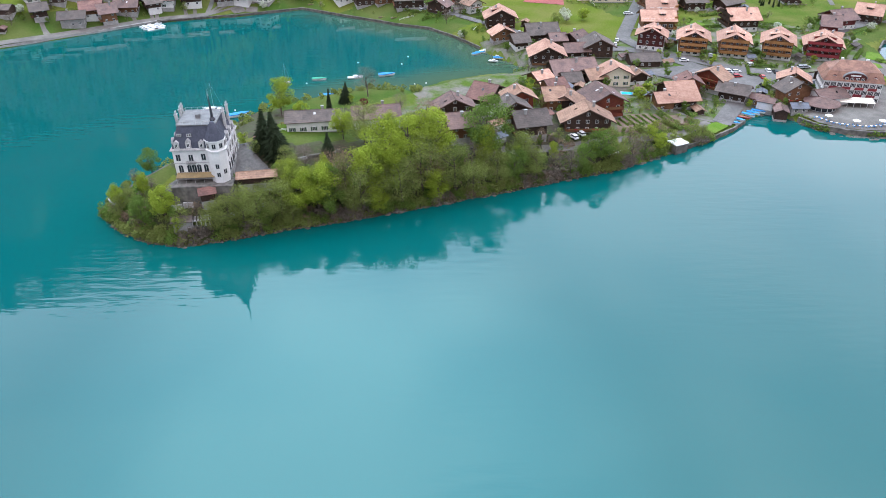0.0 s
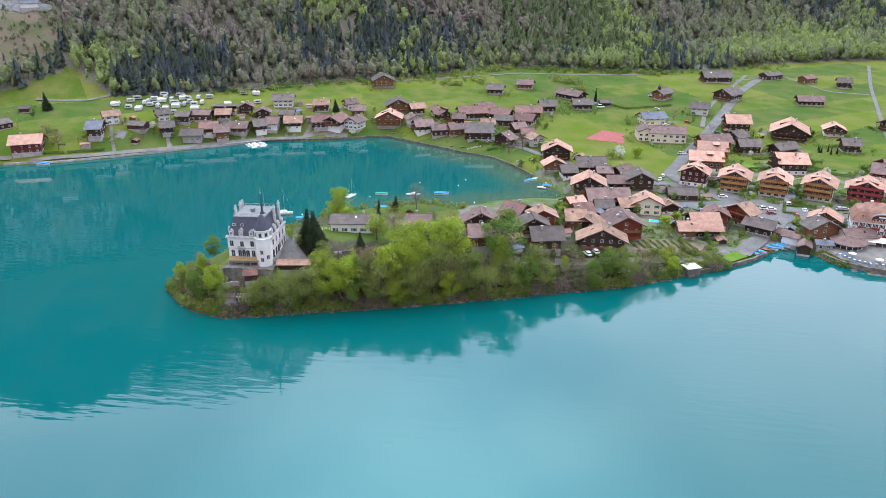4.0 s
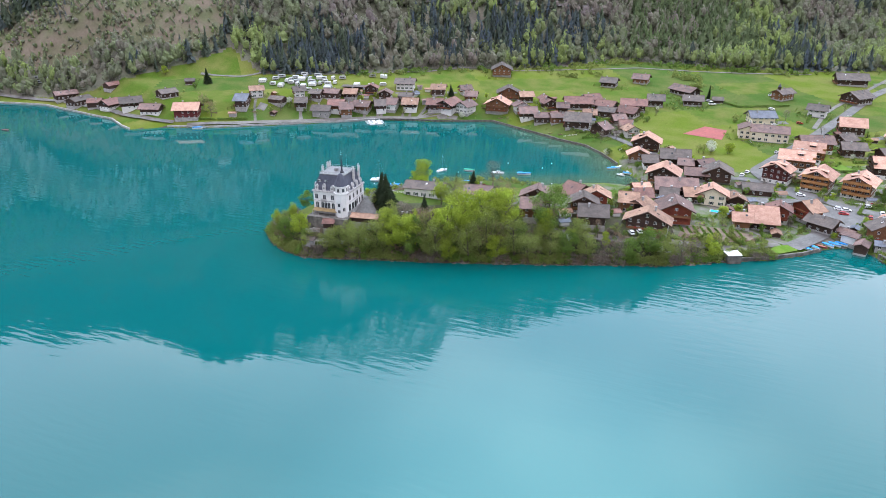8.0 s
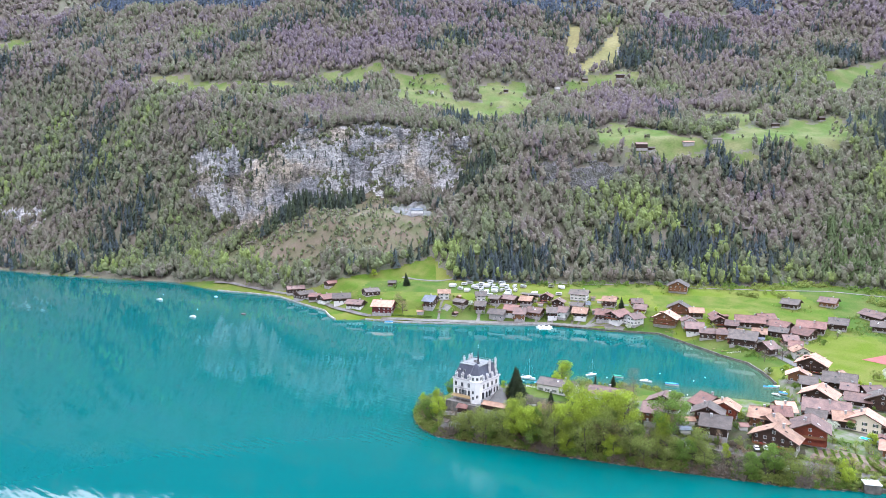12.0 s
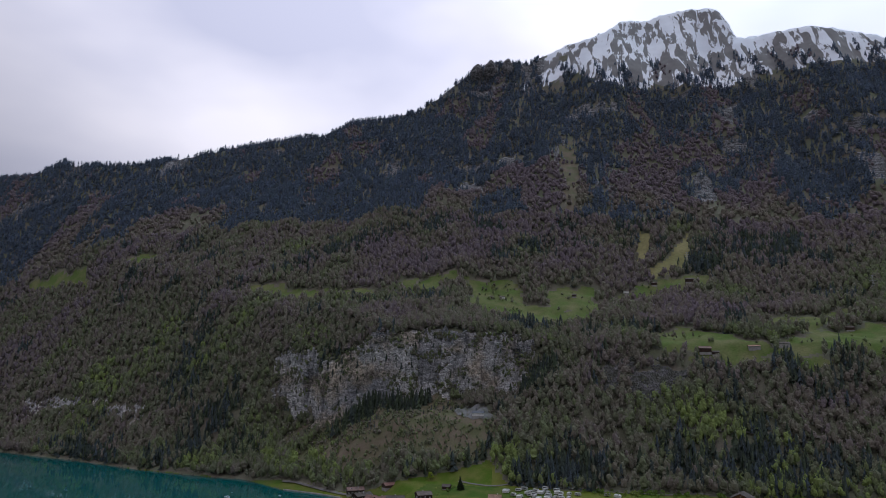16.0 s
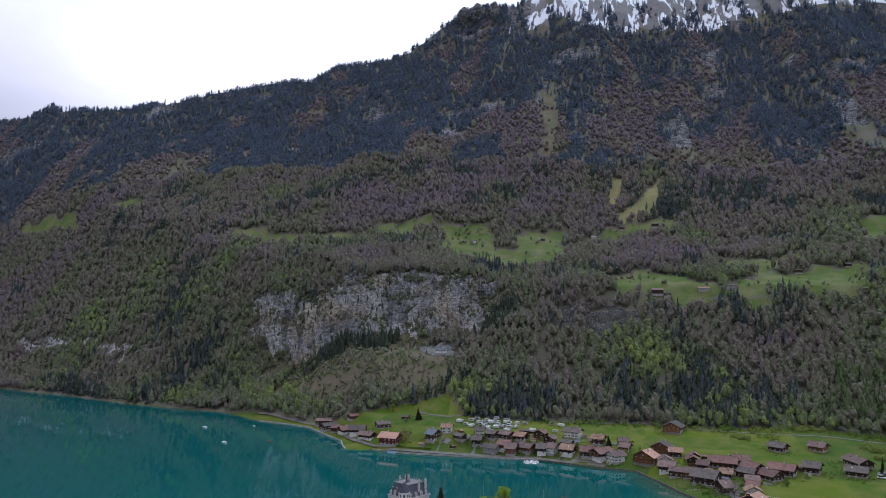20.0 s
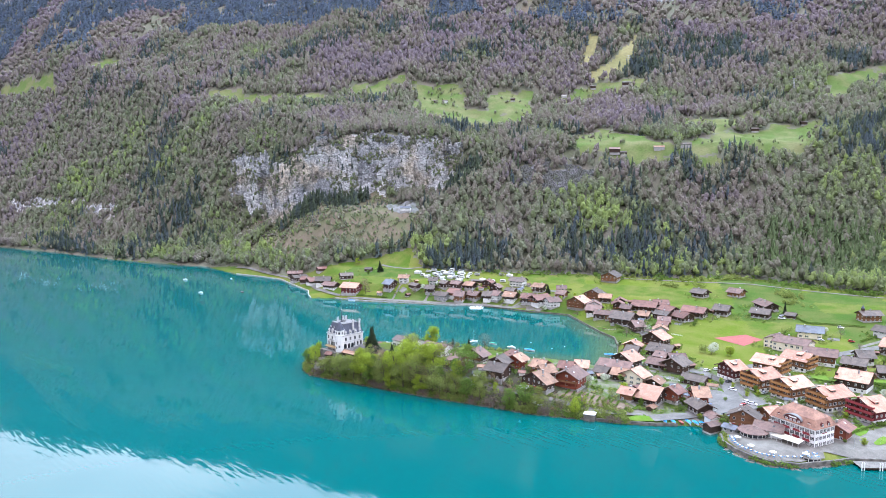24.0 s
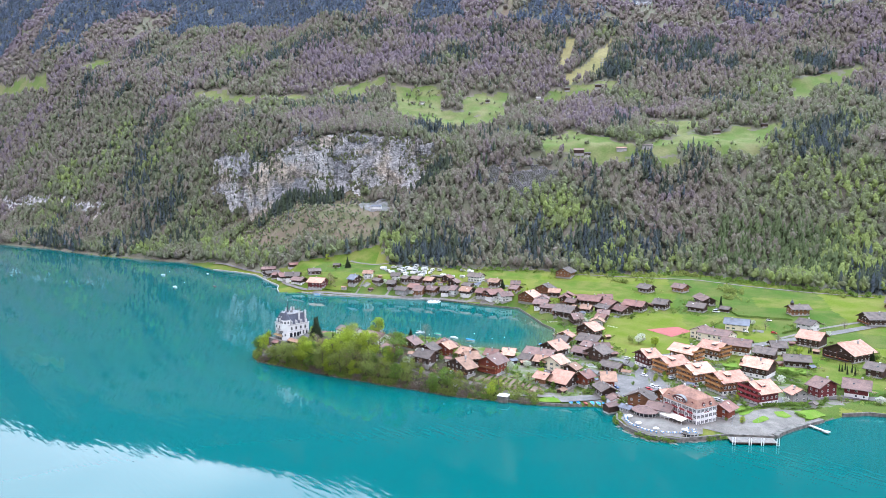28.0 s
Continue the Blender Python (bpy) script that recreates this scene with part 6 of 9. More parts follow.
part("canvas", bm, material("ochre_canvas", (0.28, 0.2, 0.09), 0.8, (0.22, 0.16, 0.08), 0.5), awning).matrix_basis = pose(0, 0, 0, 0, 0, 90)
for i in range(5):
    bm = bmesh.new()
    box(bm, -5 + i * 2.6, -4.9 + i * 2.6, -1.2, -1.1, 0, 2.0)
    part("post", bm, STONE_TRIM, awning)
house("hut", -69.0, 182.0, 10.4, 20, 4, 4, 3.4, "R", "D", name="garden_house")
house("hut", -55.5, 188.5, 12.6, 10, 11, 4, 3.2, "T", "D", name="shed")
house("hut", -76.0, 177.0, 4.0, 8, 5, 3, 3.0, "G", "S", name="garden_house")
house("hut", -60.0, 211.0, 13.6, 100, 4, 3, 3.0, "R", "M", name="shed")


# ---- the castle's garden: loggia, look-out, retaining walls, path ----
loggia = tagged(new("garden_loggia"), "pale stone garden loggia with columns on the steep bank", "loggia")
loggia.matrix_world = pose(-71.5, 177.6, 3.2, 0, 0, 16)
bm = bmesh.new()
box(bm, -3.4, 3.4, -1.2, 1.6, -2.0, 0.9)
part("base_wall", bm, WALL_STONE, loggia)
for i in range(6):
    bm = bmesh.new()
    lathe(bm, [(0.24, 0.9), (0.24, 1.05), (0.16, 1.15), (0.14, 2.5), (0.24, 2.6), (0.24, 2.72)], 8, -3.0 + i * 1.2, -0.9)
    part("column", bm, CASTLE_STONE, loggia)
bm = bmesh.new()
box(bm, -3.5, 3.5, -1.2, -0.6, 2.72, 3.05)
part("beam", bm, CASTLE_STONE, loggia)
for i in range(8):
    bm = bmesh.new()
    box(bm, -3.25 + i * 0.9, -3.1 + i * 0.9, -1.5, 1.5, 3.05, 3.22)
    part("rafter", bm, WALL["D"], loggia, "dark timber rafter")
bm = bmesh.new()
box(bm, -3.4, 3.4, 1.2, 1.6, 0.9, 3.05)
part("back_wall", bm, CASTLE_STONE, loggia)
lookout = tagged(new("garden_lookout"), "round gravel look-out with a low stone parapet", "terrace")
lookout.matrix_world = pose(-101.0, 193.8, 3.2)
bm = bmesh.new()
lathe(bm, [(3.3, -3.0), (3.2, 0.3)], 20)
part("drum", bm, WALL_STONE, lookout)
bm = bmesh.new()
lathe(bm, [(0.05, 0.36), (3.0, 0.36)], 20)
part("floor", bm, PATH_STONE, lookout, "pale gravel floor")
for i in range(13):
    bm = bmesh.new()
    box(bm, 2.85, 3.25, -0.72, 0.72, 0.3, 1.05)
    part("parapet_stone", bm, CASTLE_STONE, lookout).rotation_euler.z = radians(95 + i * 23)


def garden_wall(line, high, label):
    """A dry-stone retaining wall that follows the slope."""
    top = tagged(new("garden_wall"), label, "wall", "garden walls below the castle")
    r = random.Random(len(line) + int(line[0][0]))
    for (ax, ay), (bx, by) in zip(line, line[1:]):
        n = max(1, int(math.hypot(bx - ax, by - ay) / 1.3))
        for i in range(n):
            u = (i + 0.5) / n
            x, y = ax + (bx - ax) * u, ay + (by - ay) * u
            bm = bmesh.new()
            box(bm, -0.68, 0.68, -0.25 - 0.08 * r.random(), 0.3, -1.2, high * r.uniform(0.88, 1.1))
            part("wall_stone", bm, CASTLE_STONE if r.random() < 0.5 else WALL_STONE, top).matrix_world = pose(x, y, lift(x, y), 0, 0, math.degrees(math.atan2(by - ay, bx - ax)))


garden_wall([(-80, 181), (-75, 181.5), (-68, 183.5), (-62, 186)], 1.4, "grey stone retaining wall below the castle terrace")
garden_wall([(-78, 178), (-74, 178.5)], 1.0, "low stone wall beside the garden loggia")
garden_wall([(-66, 180), (-58, 183.5), (-51, 187)], 1.1, "weathered stone wall along the lower garden")
garden_wall([(-47, 200), (-40, 203), (-33, 206)], 0.9, "low stone wall beside the drive")
ribbon("garden_path", [(-99, 194.5), (-96, 197), (-92, 200), (-87, 202)], 1.6, PATH_STONE, "narrow gravel path to the look-out", "path", up=0.15)

# ---- hotel by the landing ----
hotel = tagged(new("hotel"), "white four-storey lakeside hotel with a brown hipped tile roof", "hotel")
hotel.matrix_world = pose(165.4, 281.0, 2.2, 0, 0, -14)
HW, HD, HE = 10.8, 6.6, 8.6
bm = bmesh.new()
box(bm, -HW, HW, -HD, HD, -2, HE)
part("wall", bm, WALL["W"], hotel)
bm = bmesh.new()
o = 0.7
lo = [bm.verts.new(p) for p in ((-HW - o, -HD - o, HE), (HW + o, -HD - o, HE), (HW + o, HD + o, HE), (-HW - o, HD + o, HE))]
md = [bm.verts.new(p) for p in ((-HW + 1.2, -HD + 1.4, HE + 3.6), (HW - 1.2, -HD + 1.4, HE + 3.6), (HW - 1.2, HD - 1.4, HE + 3.6), (-HW + 1.2, HD - 1.4, HE + 3.6))]
hi = [bm.verts.new(p) for p in ((-HW + 5.5, 0, HE + 6.6), (HW - 5.5, 0, HE + 6.6))]
for a, b in ((0, 1), (1, 2), (2, 3), (3, 0)):
    bm.faces.new((lo[a], lo[b], md[b], md[a]))
bm.faces.new((md[0], md[1], hi[1], hi[0]))
bm.faces.new((md[2], md[3], hi[0], hi[1]))
bm.faces.new((md[1], md[2], hi[1]))
bm.faces.new((md[3], md[0], hi[0]))
bm.faces.new(lo[::-1])
part("roof", bm, ROOF["H"], hotel, "brown-red hipped tile roof")
WIN_HOTEL = window_mesh("window", 1.0, 1.6, GREY_PAINT)
RED_BOX = material("red_flowers", (0.3, 0.03, 0.04), 0.8)
for f in range(3):
    for i in range(9):
        x = -HW + 1.2 + i * 2.4
        place("window", WIN_HOTEL, hotel, x, -HD - 0.01, 0.7 + f * 2.8)
    for i in range(5):
        place("window", WIN_HOTEL, hotel, HW + 0.01, -HD + 1.4 + i * 2.6, 0.7 + f * 2.8, 90)
        place("window", WIN_HOTEL, hotel, -HW - 0.01, -HD + 1.4 + i * 2.6, 0.7 + f * 2.8, -90)
for f in (1, 2):
    for i in range(4):
        x = -HW + 3.6 + i * 4.8
        bm = bmesh.new()
        box(bm, x - 1.6, x + 1.6, -HD - 1.0, -HD, f * 2.8 - 0.05, f * 2.8 + 0.1)
        box(bm, x - 1.6, x + 1.6, -HD - 1.0, -HD - 0.9, f * 2.8 + 0.1, f * 2.8 + 1.0)
        part("balcony", bm, RAIL_RED, hotel, "dark red balcony")
bm = bmesh.new()
prism(bm, [(-4.2, HE + 0.1), (4.2, HE + 0.1)] + [(4.2 * math.cos(t), HE + 1.6 + 1.9 * math.sin(t)) for t in np.linspace(0, math.pi, 11)], -HD - 0.25, -HD + 3.6)
gable = part("curved_gable", bm, WALL["F"], hotel, "dark curved gable carrying the hotel sign")
bm = bmesh.new()
prism(bm, [(4.5 * math.cos(t), HE + 1.6 + 2.15 * math.sin(t)) for t in np.linspace(0, math.pi, 11)] + [(4.2 * math.cos(t), HE + 1.6 + 1.9 * math.sin(t)) for t in np.linspace(math.pi, 0, 11)], -HD - 0.6, -HD + 4.2)
part("gable_roof", bm, ZINC, gable, "grey curved metal gable roof")
bm = bmesh.new()
box(bm, -1.9, 1.9, -HD - 0.33, -HD - 0.26, HE + 2.2, HE + 2.75)
part("sign_bar", bm, FRAME_WHITE, gable, "pale sign lettering bar")
for x in (-3, -1, 1, 3):
    place("window", WIN, gable, x, -HD - 0.26, HE + 0.3)
for x in (-7.5, 7.5):
    bm = bmesh.new()
    prism(bm, [(-0.9, 0), (0.9, 0), (0.9, 1.3), (0, 2.1), (-0.9, 1.3)], -HD - 0.3, -HD + 2.2)
    d = part("dormer", bm, WALL["F"], hotel)
    d.location = (x, 0.6, HE + 0.4)
    place("window", WIN, d, 0, -HD - 0.31, 0.1)
for y in (-2.2, 2.2):
    bm = bmesh.new()
    prism(bm, [(-0.9, 0), (0.9, 0), (0.9, 1.3), (0, 2.1), (-0.9, 1.3)], 0, 2.6)
    d = part("dormer", bm, WALL["F"], hotel)
    d.matrix_basis = pose(HW + 0.3, y, HE + 0.4, 0, 0, 90)
    place("window", WIN, d, 0, -0.02, 0.1)
for x in (-4.5, 4.8):
    bm = bmesh.new()
    box(bm, x - 0.5, x + 0.5, 0.6, 1.5, HE + 4, HE + 7)
    part("chimney", bm, WALL["W"], hotel)
bm = bmesh.new()
box(bm, HW, HW + 0.05, -1.6, 1.6, HE - 2.7, HE - 2.2)
part("sign_bar", bm, RAIL_RED, hotel, "small red sign on the side wall")

pavilion = tagged(new("pavilion"), "round glazed restaurant pavilion with a low brown tile roof", "restaurant")
pavilion.matrix_world = pose(149.6, 267.6, 2.3)
bm = bmesh.new()
lathe(bm, [(5.6, -1.5), (5.6, 0.7)], 16)
part("wall", bm, WALL["W"], pavilion)
bm = bmesh.new()
lathe(bm, [(5.45, 0.7), (5.45, 2.7)], 16)
part("glazing", bm, GLASS, pavilion, "band of dark glazing")
for i in range(16):
    bm = bmesh.new()
    box(bm, 5.4, 5.6, -0.1, 0.1, 0.7, 2.75)
    part("mullion", bm, FRAME_WHITE, pavilion).rotation_euler.z = i * math.pi / 8
bm = bmesh.new()
lathe(bm, [(6.9, 2.55), (6.95, 2.75), (4.5, 3.6), (1.2, 4.6), (0.9, 4.9), (0.2, 5.0)], 16)
part("roof", bm, ROOF["B"], pavilion, "shallow brown tiled roof")
canopy = tagged(new("awning"), "long cream awning over the hotel terrace", "awning")
canopy.matrix_world = pose(164.0, 269.2, 2.3, 0, 0, -9)
bm = bmesh.new()
prism(bm, [(-2.2, 2.5), (2.2, 3.2), (2.2, 3.28), (-2.2, 2.58)], -6.5, 6.5)
part("canvas", bm, material("cream_canvas", (0.75, 0.68, 0.55), 0.8, (0.68, 0.6, 0.5), 0.5), canopy).matrix_basis = pose(0, 0, 0, 0, 0, 90)
for i in range(6):
    bm = bmesh.new()
    box(bm, -6.3 + i * 2.5, -6.2 + i * 2.5, -2.1, -2.0, 0, 2.5)
    part("post", bm, FRAME_WHITE, canopy)


# ---- walls along the water ----
def quay(name, line, top, thick, label, mat=WALL_STONE, low=-2.5):
    """A wall along a line, of rough blocks in plan, with a slightly uneven top."""
    bm = bmesh.new()
    pts = [Vector((*p, 0)) for p in line]
    dense = []
    for p, q in zip(pts, pts[1:]):
        n = max(1, int((q - p).length / 3))
        dense += [p.lerp(q, i / n) for i in range(n)]
    dense.append(pts[-1])
    rows = []
    for i, p in enumerate(dense):
        t = (dense[min(i + 1, len(dense) - 1)] - dense[max(i - 1, 0)]).normalized()
        s = Vector((-t.y, t.x, 0))
        w = thick * (0.9 + 0.2 * random.random())
        z = top + 0.12 * (random.random() - 0.5)
        rows.append([bm.verts.new(q) for q in (p - s * w * 0.65 + Vector((0, 0, low)), p - s * w * 0.5 + Vector((0, 0, z)), p + s * w * 0.5 + Vector((0, 0, z)), p + s * w * 0.5 + Vector((0, 0, low)))])
    for a, b in zip(rows, rows[1:]):
        for i in range(3):
            bm.faces.new((a[i], b[i], b[i + 1], a[i + 1]))
    bm.faces.new(rows[0])
    bm.faces.new(rows[-1][::-1])
    bmesh.ops.recalc_face_normals(bm, faces=bm.faces)
    return tagged(part(name, bm, mat), label, "wall", kind="structure")


CONCRETE = material("old_concrete", (0.4, 0.39, 0.37), 0.9, (0.28, 0.27, 0.25), 0.4, 7, 0.3, 2)
quay("quay_wall", [(138, 260), (143, 253), (151, 248.3), (159, 246.3), (167, 246.3), (176, 252.2), (183, 264), (188, 274), (196, 281.2), (204, 288.5)], 2.0, 0.9, "rough dark stone quay wall below the hotel terrace")
quay("quay_wall", [(203.5, 291), (203, 296), (204, 306), (206, 316), (209, 330)], 1.6, 2.5, "sloping stone bank beside the landing")
quay("quay_wall", [(84, 234), (97, 241.5), (110, 251.5), (117, 259)], 1.5, 0.7, "low grey wall edging a lakeside lawn")
quay("quay_wall", [(18, 352), (6, 370), (-8, 386), (-27, 394), (-33, 398), (-64, 416), (-83, 427), (-95, 422.5), (-118, 412.5), (-137, 408.5), (-160, 401.5)], 1.4, 0.7, "low stone wall round the bay")
quay("quay_wall", [(-160, 401.5), (-183, 384.5), (-228, 353.5), (-258, 334.5), (-285, 325.5)], 1.3, 0.8, "pale concrete edge of the promenade", CONCRETE)
quay("quay_wall", [(-304, 310), (-316, 315), (-338, 328), (-372, 334), (-424, 345), (-455, 340), (-500, 327)], 1.2, 0.8, "low stone shore wall on the far bank", CONCRETE)
quay("quay_wall", [(213, 345), (221, 357), (236, 366), (262, 366)], 1.8, 0.8, "stone harbour wall")
# terrace floor behind the quay
patch("terrace", [(140, 262), (144, 255), (151, 250), (159, 248), (167, 248), (175, 254), (181, 266), (176, 275), (160, 275)], PATH_STONE, "pale paved hotel terrace", "terrace", up=0.55)

# ---- landing stage and jetty ----
stage = tagged(new("landing_stage"), "timber landing stage with tall white mooring piles", "pier")
stage.matrix_world = pose(199.6, 277.3, 1.0, 0, 0, 45)
GREY_WOOD = striped(material("weathered_planks", (0.2, 0.185, 0.165), 0.85, (0.14, 0.13, 0.115), 0.6, 6, 0.3, 4), 0.3, 0.3, 0)
for i in range(34):
    bm = bmesh.new()
    box(bm, -10.2 + i * 0.6, -9.64 + i * 0.6, -2.0, 4.8, 0.0, 0.12)
    part("plank", bm, GREY_WOOD, stage)
bm = bmesh.new()
box(bm, -10.2, 10.2, -2.1, -1.9, -0.5, 0.0)
box(bm, -10.2, 10.2, 2.0, 2.2, -0.5, 0.0)
part("beam", bm, WALL["D"], stage)
for x in (-10, -9, -2.8, -1.8, 2.6, 3.6, 9.4, 10.4):
    bm = bmesh.new()
    lathe(bm, [(0.2, -3.5), (0.2, 2.3), (0.12, 2.45)], 10, x, -2.5)
    part("pile", bm, FRAME_WHITE, stage, "white mooring pile")
for i in range(9):
    bm = bmesh.new()
    lathe(bm, [(0.14, -3.5), (0.14, 0)], 8, -9.6 + i * 2.4, -1.9)
    part("stilt", bm, WALL["D"], stage)
jetty = tagged(new("jetty"), "narrow pale concrete jetty with a square head", "jetty")
jetty.matrix_world = pose(211, 317, 0.9, 0, 0, -19)
bm = bmesh.new()
box(bm, -6, 5, -0.8, 0.8, -0.2, 0.15)
box(bm, 5, 7.4, -1.4, 1.4, -0.2, 0.2)
part("deck", bm, CONCRETE, jetty)
for x in (-4, -1, 2, 5.5, 7):
    bm = bmesh.new()
    lathe(bm, [(0.15, -3.5), (0.15, -0.1)], 8, x, 0)
    part("stilt", bm, CONCRETE, jetty)
# boat house, concrete shelter
house("hut", 132.0, 263.5, 0.6, 75, 7, 4.6, 4.4, "B", "D", name="boathouse")
house("hut", 128.5, 270.0, 1.6, 150, 6, 4.5, 4.4, "B", "W", name="boathouse")
shelter = tagged(new("boat_shelter"), "square concrete boat shelter with a white flat roof", "shelter")
shelter.matrix_world = pose(83.8, 234.2, 0.0, 0, 0, 26)
bm = bmesh.new()
box(bm, -2.7, 2.7, -2.2, 2.2, -2, 3.4)
part("wall", bm, WALL_STONE, shelter)
bm = bmesh.new()
box(bm, -2.9, 2.9, -2.4, 2.4, 3.4, 3.7)
part("roof", bm, WALL["W"], shelter, "white flat roof slab")


# ---- single trees ----
def crown_mesh(name, seed, mat, lobes=16, leaves=80, leaf=0.5, tall=1.0, loose=1.0):
    """A crown of leafy clumps, one high from its foot to the top of the tree: leaves as small bent quads."""
    r = np.random.default_rng(seed)
    out = []
    for k in range(lobes):
        th, ph = r.random() * 6.283, np.arccos(1 - 1.95 * r.random())
        rad = 0.1 + 0.18 * r.random()
        c = np.array([np.cos(th) * np.sin(ph) * rad * 1.25, np.sin(th) * np.sin(ph) * rad * 1.25, 0.56 + np.cos(ph) * 0.31 * tall])
        size = (0.1 + 0.08 * r.random()) * loose
        d = r.normal(size=(leaves, 3))
        d /= np.linalg.norm(d, axis=1, keepdims=True)
        p = c + d * size * (0.35 + 0.65 * r.random((leaves, 1)) ** 0.5) * [1.1, 1.1, 0.9]
        nrm = d + 0.9 * r.normal(size=(leaves, 3)) + [0, 0, 0.4]
        nrm /= np.linalg.norm(nrm, axis=1, keepdims=True)
        t1 = np.cross(nrm, r.normal(size=(leaves, 3)))
        t1 /= np.linalg.norm(t1, axis=1, keepdims=True)
        t2 = np.cross(nrm, t1)
        s = leaf / 12 * (0.5 + 0.9 * r.random((leaves, 1)))
        out.append(np.stack([p - t1 * s, p + t2 * s * 0.7, p + t1 * s, p - t2 * s * 0.7], 1).reshape(-1, 3))
    v = np.concatenate(out)
    ob = sheet(name, v, np.arange(len(v)).reshape(-1, 4), [mat])
    return ob


def limb(bm, a, b, ra, rb, sides=6):
    a, b = Vector(a), Vector(b)
    d = (b - a).normalized()
    u = d.orthogonal().normalized()
    w = d.cross(u)
    r0 = [bm.verts.new(a + (u * math.cos(t) + w * math.sin(t)) * ra) for t in (i * 2 * math.pi / sides for i in range(sides))]
    r1 = [bm.verts.new(b + (u * math.cos(t) + w * math.sin(t)) * rb) for t in (i * 2 * math.pi / sides for i in range(sides))]
    for i in range(sides):
        bm.faces.new((r0[i], r0[(i + 1) % sides], r1[(i + 1) % sides], r1[i]))
    bm.faces.new(r1)


def broadleaf(seed, kind, label, twiggy=False, round_top=1.0, small=False):
    """A tree one metre high: trunk, limbs, crown. It is scaled where it stands."""
    r = random.Random(seed)
    top = tagged(new("tree"), label, "tree")
    bm = bmesh.new()
    limb(bm, (0, 0, -0.06), (0.01, 0, 0.3), 0.022, 0.016, 7)
    limb(bm, (0.01, 0, 0.3), (0.0, 0.01, 0.72), 0.016, 0.005, 6)
    part("trunk", bm, BARK, top)
    for i in range(7 if twiggy else 4):
        t = r.random() * 6.283
        z = 0.25 + 0.35 * r.random()
        e = 0.2 + 0.1 * r.random()
        bm = bmesh.new()
        m = (math.cos(t) * e * 0.5, math.sin(t) * e * 0.5, z + 0.14)
        limb(bm, (0, 0, z), m, 0.009, 0.006, 5)
        limb(bm, m, (math.cos(t + 0.3) * e, math.sin(t + 0.3) * e, z + 0.3), 0.006, 0.002, 5)
        limb(bm, m, (math.cos(t - 0.5) * e, math.sin(t - 0.5) * e, z + 0.2), 0.005, 0.002, 5)
        part("limb", bm, BARK, top)
    thin = kind == "olive"
    leaves, leaf = (80, 0.11) if twiggy else (210, 0.125) if thin else (260, 0.155)
    if small:
        leaves, leaf = leaves * 0.3, leaf * 1.7
    c = crown_mesh("crown", seed, LEAF[kind], 28, int(leaves), leaf, round_top, 1.15 if twiggy or thin else 0.85)
    c.parent = top
    return top


def conifer(seed, slim, label):
    top = tagged(new("conifer"), label, "conifer")
    bm = bmesh.new()
    limb(bm, (0, 0, -0.05), (0, 0, 0.9), 0.02, 0.004, 6)
    part("trunk", bm, BARK, top)
    r = np.random.default_rng(seed)
    out = []
    for k in range(26):
        z = 0.06 + 0.92 * k / 26
        rad = slim * (1 - (k / 26) ** 1.15) + 0.012
        n = max(7, int(24 * (1 - k / 30)))
        ang = r.random() * 6 + np.arange(n) * 6.283 / n + 0.25 * r.random(n)
        for a in ang:
            q = rad * (0.65 + 0.5 * r.random())
            w = 0.035 + 0.02 * r.random()
            c, s = np.cos(a), np.sin(a)
            z1 = z - q * (0.25 + 0.25 * r.random())
            out += [(c * 0.01 - s * w * 0.3, s * 0.01 + c * w * 0.3, z + 0.02), (c * q * 0.6 - s * w, s * q * 0.6 + c * w, z1 + 0.02), (c * q, s * q, z1), (c * q * 0.6 + s * w, s * q * 0.6 - c * w, z1 + 0.015)]
    v = np.array(out)
    ob = sheet("crown", v, np.arange(len(v)).reshape(-1, 4), [LEAF["dark"]])
    ob.parent = top
    return top


KINDS = {}
for key, (mat, label, twig, rt) in {
        "lime": ("lime", "broadleaf tree in fresh lime-green leaf", False, 1.0), "green": ("green", "broadleaf tree in spring-green leaf", False, 1.1),
        "olive": ("olive", "tree in thin olive-green leaf", False, 1.0), "bare": ("bare", "bare grey-brown tree with fine twigs", True, 1.1),
        "rust": ("rust", "budding tree with reddish-brown twigs", True, 1.0), "wine": ("wine", "round wine-red ornamental tree", False, 0.8), "white": ("white", "small fruit tree in white blossom", False, 0.9)}.items():
    KINDS[key] = [broadleaf(100 + 7 * k + len(key), mat, label, twig, rt) for k in range(3 if key in ("lime", "green", "olive") else 2 if key in ("bare", "rust") else 1)]
for key in ("lime", "green", "olive", "bare", "rust"):
    KINDS["small_" + key] = [broadleaf(300 + len(key), key, KINDS[key][0]["label"], key in ("bare", "rust"), 1.0, True)]
KINDS["fir"] = [conifer(5, 0.36, "dark green fir with dense needles"), conifer(6, 0.32, "dark green fir with dense needles")]
KINDS["cypress"] = [conifer(7, 0.16, "slim dark evergreen cypress tree")]
PARKED = [t for ts in KINDS.values() for t in ts]
planted = set()


def tree(kind, x, y, high, wide=1.0, down=0.0):
    """Stands a tree of a kind on the ground."""
    r = random.Random(int(x * 31 + y * 17))
    pool = KINDS["small_" + kind] if high < 8 and "small_" + kind in KINDS else KINDS[kind]
    src = pool[r.randrange(len(pool))]
    k = high * wide * 1.0 if kind not in ("fir", "cypress") else high * wide
    m = pose(x, y, lift(x, y) - down, r.uniform(-4, 4), r.uniform(-4, 4), r.uniform(0, 360)) @ Matrix.Diagonal((k, k, high, 1))
    if src.name not in planted:
        planted.add(src.name)
        src.matrix_world = m
        return src
    return copy_thing(src, m @ Matrix.Diagonal([1 / v for v in src.scale] + [1]))


